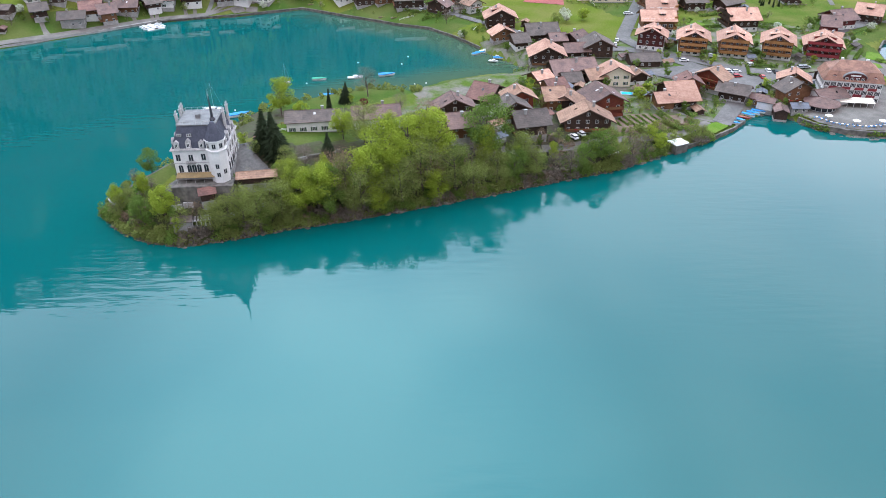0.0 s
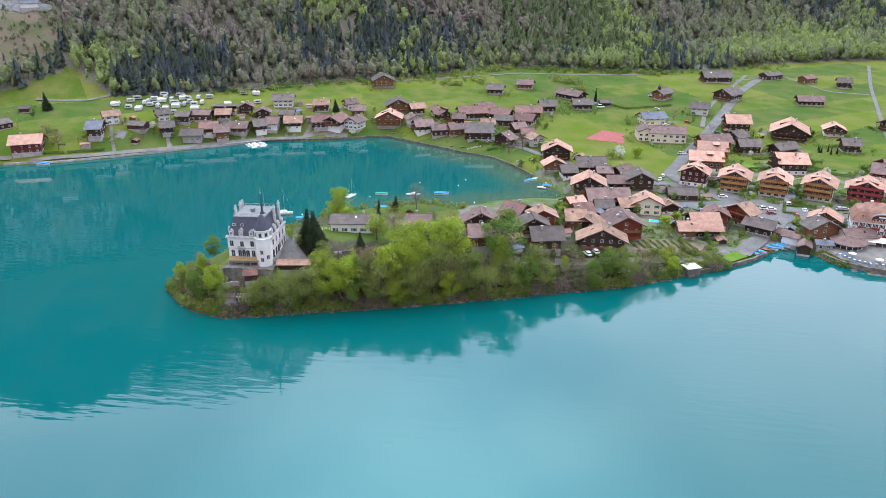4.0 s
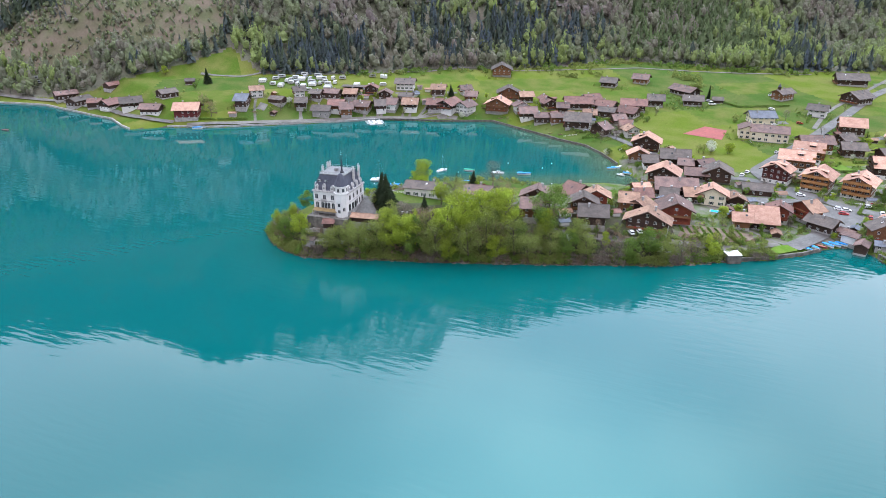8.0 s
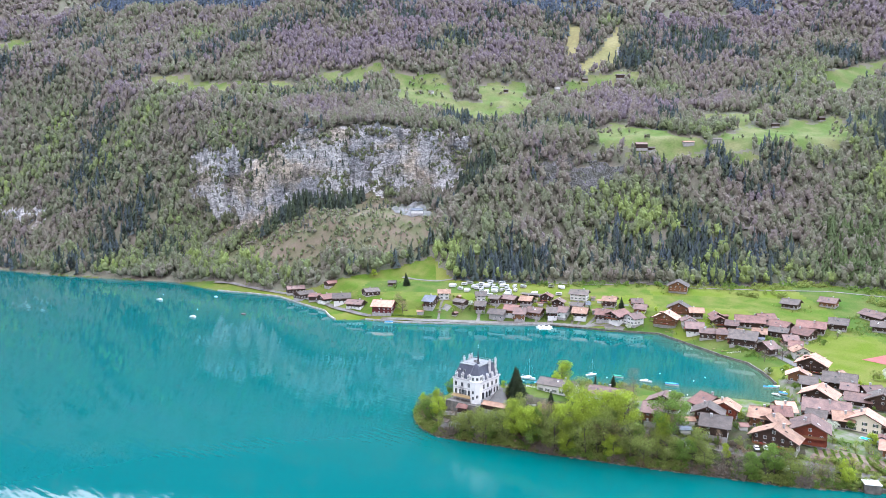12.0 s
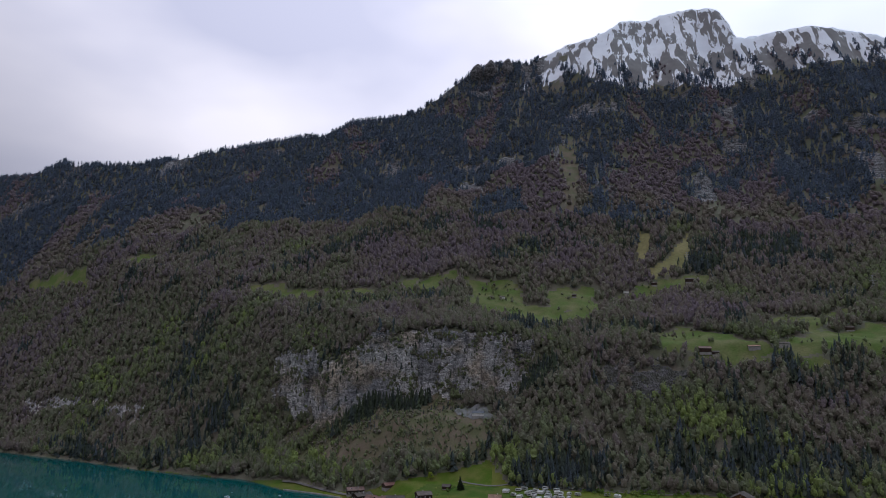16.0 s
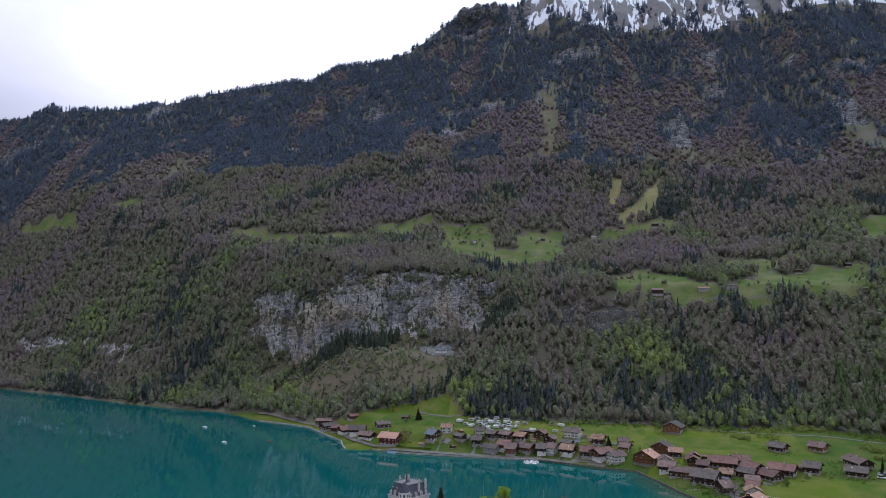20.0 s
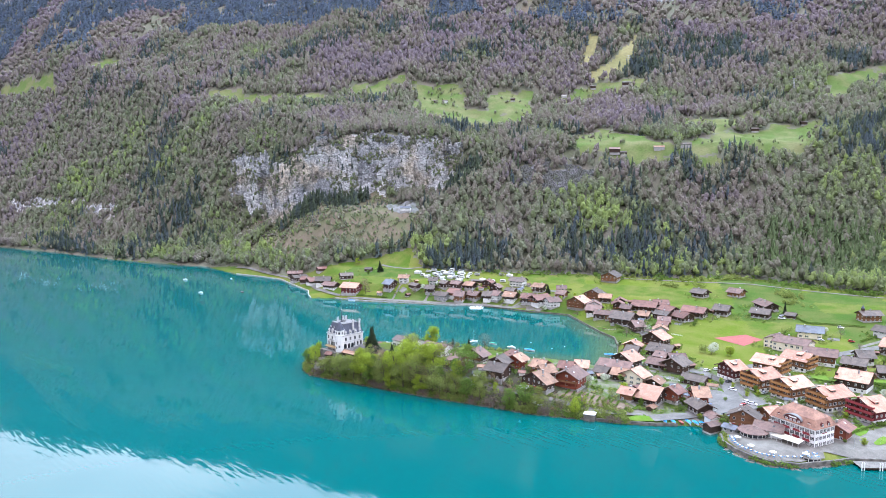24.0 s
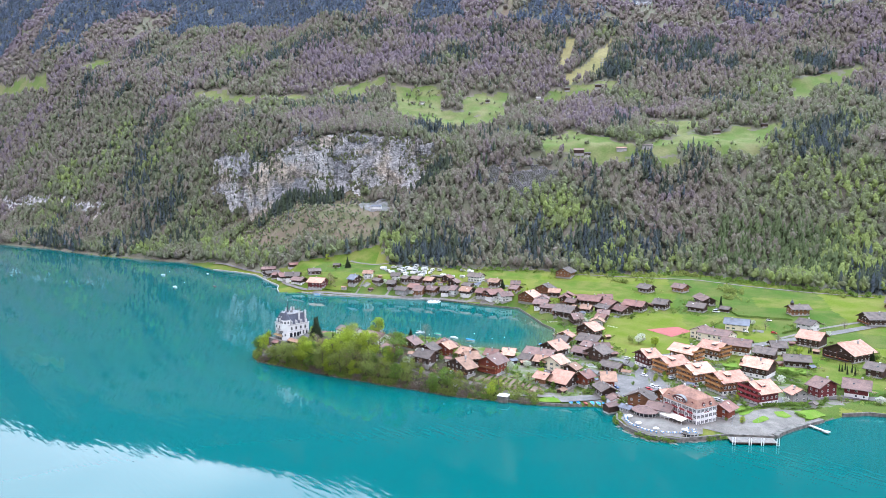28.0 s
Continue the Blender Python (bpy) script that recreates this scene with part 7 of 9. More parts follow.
# ---- trees on the headland, in the village and on the far bank ----
tree("olive", -97.9, 186.8, 6.6)
tree("green", -88.0, 178.9, 10.6)
tree("lime", -81.6, 179.0, 11.9)
tree("olive", -76.1, 176.2, 7.9)
tree("rust", -72.3, 179.3, 6.6)
tree("olive", -67.6, 176.5, 10.6)
tree("olive", -63.2, 177.8, 11.9)
tree("olive", -59.2, 180.2, 13.2)
tree("olive", -54.5, 180.0, 14.5)
tree("olive", -48.7, 183.3, 15.8)
tree("lime", -42.7, 185.7, 15.8)
tree("lime", -38.3, 187.5, 17.2)
tree("green", -34.6, 186.6, 11.9)
tree("rust", -29.7, 191.7, 17.2)
tree("olive", -25.2, 189.5, 17.2)
tree("lime", -19.8, 190.7, 10.6)
tree("lime", -22.5, 194.1, 19.8)
tree("lime", -17.3, 200.0, 21.1)
tree("lime", -12.0, 203.6, 19.8)
tree("olive", -12.9, 193.8, 17.2)
tree("olive", -6.9, 198.6, 19.8)
tree("lime", -2.8, 207.3, 19.8)
tree("lime", -1.8, 197.2, 11.9)
tree("olive", 3.5, 200.8, 17.2)
tree("olive", 9.4, 201.2, 13.2)
tree("green", 13.0, 213.2, 21.1)
tree("bare", 8.4, 207.1, 10.6)
tree("olive", 16.8, 205.2, 13.2)
tree("green", 22.5, 208.1, 12.0)
tree("olive", 26.1, 214.2, 12.0)
tree("olive", 30.4, 210.7, 11.0)
tree("bare", 36.3, 212.5, 9.0)
tree("bare", 42.2, 214.3, 10.0)
tree("green", 46.5, 216.0, 10.0)
tree("green", 53.2, 221.0, 13.0)
tree("olive", 59.2, 221.1, 9.0)
tree("bare", 65.2, 224.3, 9.0)
tree("bare", 70.6, 228.0, 8.0)
tree("lime", 76.5, 231.5, 8.0)
tree("olive", 90.1, 239.6, 7.0)
tree("olive", 95.2, 243.6, 5.0)
tree("bare", -87.5, 188.0, 5.3)
tree("olive", -96.2, 190.4, 5.3)
tree("rust", -96.2, 197.3, 5.3)
tree("fir", -56.3, 203.7, 13.0)
tree("fir", -52.2, 201.7, 15.0)
tree("lime", -62.2, 255.8, 15.8)
tree("lime", -48.9, 228.9, 8.0)
tree("cypress", -44.4, 259.2, 9.0)
tree("fir", -39.4, 268.9, 9.0)
tree("lime", -37.2, 268.3, 4.0)
tree("wine", -30.9, 261.4, 5.0)
tree("bare", -30.9, 275.6, 13.0)
tree("fir", -36.7, 204.2, 8.0)
tree("lime", -32.8, 213.2, 11.0)
tree("olive", -25.5, 210.4, 15.8)
tree("bare", -15.3, 235.4, 10.0)
tree("rust", -6.0, 217.6, 14.5)
tree("lime", -18.4, 221.7, 8.0)
tree("olive", -10.2, 215.2, 10.6)
tree("olive", -58.4, 200.7, 5.0)
tree("lime", -62.9, 205.2, 5.0)
tree("bare", -42.5, 196.9, 9.2)
tree("olive", -48.6, 197.5, 7.9)
tree("rust", -36.6, 196.7, 9.2)
tree("olive", -20.8, 195.0, 13.2)
tree("olive", -27.4, 188.4, 10.6)
tree("olive", -45.2, 182.8, 9.2)
tree("green", -52.4, 181.1, 7.9)
tree("olive", -67.4, 181.7, 6.6)
tree("olive", 82.2, 234.1, 5.0)
tree("bare", 8.8, 396.4, 12.0)
tree("bare", 1.2, 387.1, 8.0)
tree("white", 65.5, 392.8, 8.0)
tree("lime", 75.0, 391.5, 7.0)
tree("olive", 58.9, 386.9, 6.0)
tree("cypress", 54.4, 524.6, 11.0)
tree("fir", -124.0, 449.1, 9.0)
tree("cypress", -109.6, 444.2, 6.0)
tree("rust", -275.7, 353.7, 11.0)
tree("rust", -276.8, 347.7, 8.0)
tree("bare", -241.9, 379.9, 6.0)
tree("bare", -225.9, 375.5, 8.0)
tree("bare", -213.4, 385.7, 8.0)
tree("white", -224.8, 385.3, 6.0)
tree("bare", -172.1, 503.6, 7.0)
tree("green", 10.5, 365.8, 5.0)
tree("white", 9.0, 367.0, 5.0)
tree("green", 103.7, 327.0, 5.0)
tree("green", 100.1, 312.8, 5.0)
tree("green", 97.7, 302.6, 5.0)
tree("olive", 121.3, 331.0, 4.0)
tree("olive", 143.7, 320.6, 4.0)
tree("green", 86.7, 314.7, 5.0)
tree("green", 88.5, 263.9, 5.0)
tree("olive", 82.3, 247.0, 5.0)
tree("fir", 205.8, 480.2, 5.0)
tree("cypress", 193.1, 420.5, 5.0)
tree("green", 83.4, 282.5, 5.0)
tree("lime", 78.0, 270.0, 6.0)
tree("olive", 65.9, 255.3, 5.0)
tree("bare", 24.6, 347.6, 4.0)
tree("white", 166.0, 464.4, 6.0)
tree("green", 191.6, 462.5, 5.0)
tree("bare", 242.8, 499.7, 6.0)
tree("bare", 128.7, 463.7, 7.0)
tree("lime", 148.0, 478.9, 5.0)
tree("cypress", 172.3, 454.8, 4.0)
tree("white", 171.7, 369.3, 6.0)
tree("bare", 176.7, 393.7, 5.0)
tree("olive", 185.5, 368.1, 5.0)
tree("olive", 121.0, 359.3, 5.0)
tree("green", 34.3, 253.6, 5.0)
tree("lime", 78.3, 297.2, 5.0)
tree("rust", -264.3, 346.8, 12.0)
tree("lime", -346.3, 394.9, 8.0)
tree("fir", -304.4, 394.3, 12.0)
tree("green", -302.1, 377.4, 6.0)
tree("green", -373.4, 392.9, 9.0)
tree("bare", 147.2, 533.0, 7.0)
tree("fir", 189.0, 462.2, 7.0)
tree("cypress", 189.5, 361.8, 5.0)
tree("cypress", 189.3, 418.9, 5.0)
tree("cypress", 189.5, 425.4, 5.0)
tree("cypress", 150.6, 437.3, 4.0)
tree("cypress", 153.6, 456.3, 5.0)
tree("green", 171.7, 327.1, 5.0)
tree("green", 173.8, 310.6, 4.0)
tree("olive", 187.7, 291.4, 4.0)
tree("white", 65.8, 387.9, 7.0)
tree("lime", 75.9, 393.1, 7.0)
tree("olive", 61.6, 387.4, 6.0)
tree("bare", 107.8, 490.2, 8.0)
tree("green", 104.6, 341.4, 5.0)
tree("green", 128.3, 352.7, 4.0)
tree("green", 100.6, 456.9, 5.0)
tree("bare", 135.1, 526.4, 5.0)
tree("white", 146.0, 505.1, 5.0)
tree("green", -93, 203, 9)

# small garden trees between the houses
garden_rng = random.Random(77)
for i in range(420):
    gx_, gy_ = garden_rng.uniform(10, 245), garden_rng.uniform(225, 520)
    gap = min(math.hypot(gx_ - hx, gy_ - hy) - hw for hx, hy, hw in HOUSES)
    if 1.5 < gap < 10 and float(inland(np.array([gx_]), np.array([gy_]))[0]) > 3 and float(within(np.array([gx_]), np.array([gy_]), PAVED)[0]) < -1 and min(
            float(Vector((gx_ - ax, gy_ - ay)).dot(Vector((gx_ - ax, gy_ - ay))) ** 0.5) for line, w in ROADS for ax, ay in line) > 8 and garden_rng.random() < 0.6:
        tree(garden_rng.choice(("green", "olive", "lime", "green", "bare", "white", "olive")), gx_, gy_, garden_rng.uniform(2.2, 5.5), garden_rng.uniform(0.9, 1.3))

# more trees of the wooded south bank
bank = random.Random(5)
for i in range(60):
    bx = bank.uniform(-100, 80)
    by = float(np.interp(bx, [p[0] for p in SOUTH], [p[1] for p in SOUTH])) + bank.uniform(3, 11)
    if abs(bx + 71) < 11 and by > 178:
        continue
    tree(bank.choice(("lime", "green", "olive", "olive", "lime", "rust", "green", "green")), bx, by, bank.uniform(8, 15) * (1 if bx < 15 else 0.62) * (0.62 if bx < -60 else 1), bank.uniform(0.55, 0.85))


# ---- boats ----
HULL_WHITE = material("white_gelcoat", (0.78, 0.78, 0.77), 0.3, (0.72, 0.72, 0.71), 0.5)
BLUE_COVER = material("blue_tarpaulin", (0.02, 0.2, 0.5), 0.55, (0.03, 0.27, 0.6), 0.8)
GREEN_COVER = material("green_tarpaulin", (0.03, 0.3, 0.18), 0.6)
RED_PAINT = material("red_paint", (0.45, 0.03, 0.03), 0.4)
DARK_RUBBER = material("black_rubber", (0.015, 0.015, 0.016), 0.7)
METAL = material("galvanised_metal", (0.5, 0.5, 0.52), 0.4, metal=0.8)


def hull_mesh(bm, length, beam, high, mat=0, deck=None):
    """A pointed hull along x, its foot at z = 0."""
    rows = []
    for i in range(9):
        u = i / 8
        w = beam / 2 * (1 - max(0, (u - 0.35) / 0.65) ** 2.2) * (0.82 + 0.18 * min(1, u / 0.3))
        x = -length / 2 + u * length
        sheer = high * (1 + 0.25 * u * u)
        rows.append([bm.verts.new(p) for p in ((x, -w, sheer), (x - 0.03 * length * u, -w * 0.75, high * 0.35), (x - 0.06 * length * u, 0, 0), (x - 0.03 * length * u, w * 0.75, high * 0.35), (x, w, sheer))])
    for a, b in zip(rows, rows[1:]):
        for i in range(4):
            bm.faces.new((a[i], a[i + 1], b[i + 1], b[i])).material_index = mat
        bm.faces.new((a[4], a[0], b[0], b[4])).material_index = mat if deck is None else deck
    bm.faces.new(rows[0]).material_index = mat
    bmesh.ops.recalc_face_normals(bm, faces=bm.faces)


def boat(kind, x, y, turn, length=6.0, z=-0.25, label="", cover=None, tilt=0.0):
    top = tagged(new({"sail": "sailboat", "motor": "motorboat", "covered": "rowing_boat", "open": "rowing_boat"}[kind]), label, "boat", "boats on the lake")
    top.matrix_world = pose(x, y, z, tilt, 0, turn)
    beam, high = length * 0.32, length * 0.14
    bm = bmesh.new()
    hull_mesh(bm, length, beam, high)
    part("hull", bm, HULL_WHITE if kind != "open" else material("varnished_hull", (0.3, 0.08, 0.06), 0.5), top)
    if kind in ("sail", "motor"):
        bm = bmesh.new()
        prism(bm, [(-length * 0.15, high), (length * 0.22, high), (length * 0.12, high * 1.7), (-length * 0.12, high * 1.75)], -beam * 0.3, beam * 0.3)
        part("cabin", bm, HULL_WHITE, top)
        bm = bmesh.new()
        prism(bm, [(length * 0.11, high * 1.25), (length * 0.2, high * 1.15), (length * 0.13, high * 1.62)], -beam * 0.31, beam * 0.31)
        part("windscreen", bm, GLASS, top)
    if kind == "sail":
        bm = bmesh.new()
        limb(bm, (length * 0.05, 0, high), (length * 0.05, 0, high + length * 1.25), 0.09, 0.05, 6)
        part("mast", bm, METAL, top)
        bm = bmesh.new()
        limb(bm, (length * 0.05, 0, high + 0.9), (-length * 0.42, 0, high + 0.9), 0.12, 0.12, 6)
        part("boom", bm, BLUE_COVER if cover else HULL_WHITE, top)
        for q in (length * 0.48, -length * 0.48):
            bm = bmesh.new()
            limb(bm, (q, 0, high), (length * 0.05, 0, high + length * 1.2), 0.02, 0.02, 4)
            part("stay", bm, METAL, top)
    if kind == "covered":
        bm = bmesh.new()
        hull_mesh(bm, length * 1.0, beam * 1.1, high * 0.45)
        part("cover", bm, cover or BLUE_COVER, top, "tied-down tarpaulin").location.z = high * 1.0
    return top


boat("sail", -94, 273, 12, 9, label="white sailing yacht moored off the castle")
boat("sail", -70, 303, 62, 7, label="white sailing yacht moored in the bay")
boat("covered", -56, 309, 5, 6.5, label="white motorboat under a green cover", cover=GREEN_COVER)
boat("motor", -40, 311, 10, 7, label="white motorboat moored in the bay")
boat("covered", -26, 314, 14, 7.5, label="white boat under a blue cover")
boat("covered", -82, 268, 25, 8, label="boat under a blue cover by the castle bank")
boat("covered", -50, 289, 20, 6.5, label="boat under a blue cover near the bank")
for x, y, a, s in ((-496, 264, 10, 8), (-401, 242, 5, 8), (-471, 307, 0, 5)):
    boat("motor", x, y, a, s, label="small white motorboat far out on the lake")
boat("open", -380, 276, 5, 6, label="red rowing boat moored off the far bank")
boat("covered", -263, 330, 30, 7, label="boat under a blue cover by the promenade")
for i, (x, y) in enumerate(((111.5, 256.5), (114.3, 259.2), (117.2, 261.8), (120.0, 263.9), (122.6, 265.8), (125.2, 267.4), (127.4, 269.4))):
    boat("covered" if i != 2 else "open", x, y, -38 + 4 * (i % 3), 5.4, z=0.75, tilt=0, label="boat under a bright blue cover drawn up on the slipway" if i != 2 else "open wooden boat drawn up on the slipway", cover=BLUE_COVER)
for i, (x, y) in enumerate(((23.5, 332), (26, 336), (27.5, 340), (21, 346), (23, 349), (19, 344))):
    boat("covered" if i % 2 else "motor", x + (0 if i < 3 else -3), y, -20 + 9 * i, 5.0, z=0.2 if i < 3 else -0.2, label="small boat by the bay's inner shore", cover=BLUE_COVER)
for i, (x, y) in enumerate(((2, 393), (5, 390.5), (8, 388))):
    boat("covered", x, y, 35, 5.5, z=1.5, label="boat under a blue cover on the bay shore")
for x, y in ((228, 369), (233, 371), (239, 370)):
    boat("covered", x, y, 70, 5.5, z=-0.2, label="boat under a blue cover in the small harbour")
for x, y in ((-41, 332), (-17.5, 340.7), (-13, 303), (-30.5, 296.5), (-8, 292.3 + 12), (-61, 304.6), (-94.4, 268.5), (-85.3, 274), (-20, 330), (-428, 262), (-520, 280)):
    bm = bmesh.new()
    lathe(bm, [(0.05, -0.25), (0.3, -0.1), (0.36, 0.1), (0.22, 0.32), (0.04, 0.42)], 10)
    tagged(part("buoy", bm, HULL_WHITE), "white mooring buoy on the lake", "buoy", "mooring buoys").location = (x, y, 0)
# the floating dock in the bay with its white boats
dock = tagged(new("floating_dock"), "white floating dock on the bay", "dock")
dock.matrix_world = pose(-159.5, 393.0, 0.0, 0, 0, -52)
for w, d, px, py in ((13, 2.0, 0, 0), (2.0, 9, 5.5, 0)):
    bm = bmesh.new()
    box(bm, px - w / 2, px + w / 2, py - d / 2, py + d / 2, -0.2, 0.45)
    part("pontoon", bm, HULL_WHITE, dock)
for i in range(3):
    for sgn in (-1, 1):
        q = Matrix.Rotation(radians(-52), 3, "Z") @ Vector((-3.5 + i * 3.2, sgn * 3.8, 0))
        boat("motor", -159.5 + q.x, 393.0 + q.y, -52 + 90 * sgn, 5.0, label="white pedal boat beside the dock")


# ---- cars and caravans ----
def car_mesh(paint):
    me = {}
    bm = bmesh.new()
    prism(bm, [(-2.1, 0.3), (2.1, 0.3), (2.15, 0.75), (1.1, 0.95), (-2.0, 1.0), (-2.15, 0.7)], -0.85, 0.85)
    bmesh.ops.bevel(bm, geom=bm.edges[:], offset=0.08, segments=1, affect="EDGES")
    return bm


PAINTS = {k: material("car_paint_" + k, c, 0.3, [v * 0.9 for v in c], 0.5, specular=0.5) for k, c in {"white": (0.75, 0.75, 0.74), "black": (0.025, 0.027, 0.03), "red": (0.4, 0.02, 0.025), "silver": (0.4, 0.41, 0.43), "blue": (0.03, 0.07, 0.2)}.items()}


def car(colour, x, y, turn, van=False):
    top = tagged(new("van" if van else "car"), "%s %s parked on the asphalt" % (colour, "van" if van else "car"), "van" if van else "car", "parked cars")
    top.matrix_world = pose(x, y, lift(x, y) + 0.2, 0, 0, turn)
    k = 1.25 if van else 1.0
    bm = car_mesh(None)
    part("body", bm, PAINTS[colour], top).scale = (k, k, k)
    bm = bmesh.new()
    hgt = 2.3 if van else 1.45
    prism(bm, [(-1.9 * k, 0.95 * k), (0.95 * k, 0.9 * k), (0.4 * k, hgt), (-1.6 * k, hgt)], -0.74 * k, 0.74 * k)
    cabin = part("cabin", bm, GLASS, top, "dark glazing")
    bm = bmesh.new()
    box(bm, -1.6 * k, 0.4 * k, -0.72 * k, 0.72 * k, hgt - 0.02, hgt + 0.06)
    part("roof", bm, PAINTS[colour], cabin)
    for wx in (-1.3 * k, 1.3 * k):
        for wy in (-0.78 * k, 0.78 * k):
            bm = bmesh.new()
            lathe(bm, [(0.32, -0.1), (0.32, 0.1)], 12)
            part("wheel", bm, DARK_RUBBER, top).matrix_basis = pose(wx, wy, 0.32, 90, 0, 0)
    return top


CARAVAN_SKIN = material("weathered_white_panels", (0.46, 0.46, 0.44), 0.5, (0.34, 0.34, 0.325), 0.4, random_amount=0.25)


def caravan(x, y, turn, long=5.5, tent=False):
    top = tagged(new("caravan"), "white caravan%s on the meadow" % (" with a pale awning tent" if tent else ""), "caravan", "caravans")
    long *= 0.85
    top.matrix_world = pose(x, y, lift(x, y), 0, 0, turn)
    bm = bmesh.new()
    prism(bm, [(-long / 2, 0.5), (long / 2, 0.5), (long / 2 + 0.2, 1.4), (long / 2 - 0.2, 2.6), (-long / 2 + 0.3, 2.65), (-long / 2 - 0.1, 1.5)], -1.15, 1.15)
    part("body", bm, CARAVAN_SKIN, top)
    bm = bmesh.new()
    box(bm, -long * 0.3, long * 0.3, -1.17, -1.14, 1.4, 2.0)
    part("window", bm, GLASS, top)
    for s in (-1, 1):
        bm = bmesh.new()
        lathe(bm, [(0.32, -0.1), (0.32, 0.1)], 10)
        part("wheel", bm, DARK_RUBBER, top).matrix_basis = pose(0, s * 1.0, 0.32, 90, 0, 0)
    if tent:
        bm = bmesh.new()
        prism(bm, [(-1.4, 0), (1.4, 0), (1.4, 1.9), (0, 2.5), (-1.4, 1.9)], -long * 0.45, long * 0.45)
        part("awning_tent", bm, material("pale_canvas", (0.6, 0.6, 0.56), 0.8), top).matrix_basis = pose(0, -2.5, 0, 0, 0, 90)
    return top


def hedge(line, high=1.2, wide=0.9, label="clipped green hedge beside the houses"):
    """A clipped hedge: a leafy shell of small leaves round a line."""
    rr = np.random.default_rng(int(abs(line[0][0] * 10 + line[0][1])))
    out = []
    for (ax, ay), (bx, by) in zip(line, line[1:]):
        ln = math.hypot(bx - ax, by - ay)
        n = int(ln * 60)
        u, v, w = rr.random(n), rr.random(n) - 0.5, rr.random(n)
        face = rr.random(n)
        v = np.where(face < 0.5, np.sign(v) * 0.5, v)
        w = np.where(face >= 0.5, 1.0, w)
        px, py = ax + (bx - ax) * u - (by - ay) / ln * v * wide, ay + (by - ay) * u + (bx - ax) / ln * v * wide
        pz = height(px, py) + w * high
        c = np.stack([px, py, pz], -1)
        d = rr.normal(size=(n, 3, 3)) * 0.22
        out.append((c[:, None] + d).reshape(-1, 3))
    v = np.concatenate(out)
    return tagged(sheet("hedge", v, np.arange(len(v)).reshape(-1, 3), [LEAF["green"]]), label, "hedge")


# ---- the chapel above the village ----
chapel = house("ch", 106, 551, lift(106, 551) - 0.3, 52, 14, 9, 8, "G", "M", name="chapel")
tagged(chapel, "brown timber chapel with a grey roof and small bell turret", "chapel")
bm = bmesh.new()
box(bm, -0.9, 0.9, -0.9, 0.9, 6.5, 10.2)
tw = part("bell_turret", bm, WALL["D"], chapel)
bm = bmesh.new()
lathe(bm, [(1.4, 10.1), (1.0, 10.9), (0.5, 11.6), (0.12, 12.6)], 8)
part("turret_roof", bm, SLATE, tw)
for c in [tw]:
    c.location = (0, -5.2, 0)
house("school", 84, 440, 2.3, 95, 13, 10.5, 8.5, "B", "E", name="school_wing")

# ---- bushes, stones and undergrowth past counting ----
def leaf_ball(count, size, seed, tall=0.9, hollow=0.4):
    """A bush of loose leaf clumps, its foot in the ground: triangles."""
    r = np.random.default_rng(seed)
    v = r.normal(size=(count, 3))
    v /= np.linalg.norm(v, axis=1, keepdims=True)
    lump = 0.75 + 0.5 * vnoise(v[:, 0] * 2 + 7, v[:, 1] * 2 + v[:, 2] * 3, seed)
    c = v * (hollow + (1 - hollow) * r.random((count, 1)) ** 0.6) * lump[:, None]
    c[:, 2] = c[:, 2] * tall + 0.75
    n1 = r.normal(size=(count, 3)) + v * 0.8
    n1 /= np.linalg.norm(n1, axis=1, keepdims=True)
    t1 = np.cross(n1, r.normal(size=(count, 3)))
    t1 /= np.linalg.norm(t1, axis=1, keepdims=True)
    t2 = np.cross(n1, t1)
    s = size * (0.6 + 0.8 * r.random((count, 1)))
    return np.stack([c + t1 * s, c - t1 * s * 0.6 + t2 * s * 0.9, c - t1 * s * 0.6 - t2 * s * 0.9], 1).reshape(-1, 3)


def thicket(name, x, y, size, mat, label, many=40, leaf=0.3):
    tpl = [leaf_ball(many, leaf, 60 + k) for k in range(4)]
    z = np.maximum(height(x, y), 0.0)
    r = np.random.default_rng(len(x) + 3)
    pick, vs = r.integers(0, 4, len(x)), []
    for k in range(4):
        m = pick == k
        h = size[m][:, None, None]
        vs.append((tpl[k][None] * h + np.stack([x[m], y[m], z[m]], -1)[:, None]).reshape(-1, 3))
    v = np.concatenate(vs)
    return tagged(sheet(name, v, np.arange(len(v)).reshape(-1, 3), [LEAF[mat]]), label, "bushes", kind="stuff")


sx, sy = [p[0] for p in SOUTH], [p[1] for p in SOUTH]
bx = rng.uniform(-107, 96, 1900)
by = np.interp(bx, sx, sy) + 0.4 + 15 * rng.random(1900) ** 1.3
ok = (inland(bx, by) > 0.3) & (np.hypot(bx + 71, by - 182) > 8) & ((within(bx, by, LAWNS) < 0) | (rng.random(len(bx)) < 0.1))
bx, by = bx[ok], by[ok]
tone = vnoise(bx / 9, by / 9, 71) + 0.3 * (rng.random(len(bx)) - 0.5)
for mat, lo, hi, label in (("olive", 0.0, 0.45, "olive undergrowth on the steep bank"), ("green", 0.45, 0.6, "green shrubs on the steep bank"), ("rust", 0.6, 0.75, "brown brushwood on the steep bank"), ("bare", 0.75, 2.0, "bare brushwood on the steep bank")):
    m = (tone >= lo) & (tone < hi)
    thicket("undergrowth", bx[m], by[m], 0.5 + 1.0 * rng.random(m.sum()) ** 1.5, mat, label, 90, 0.17)
bx = rng.uniform(-107, 100, 760)
by = np.interp(bx, sx, sy) + rng.uniform(0.0, 2.6, 760)
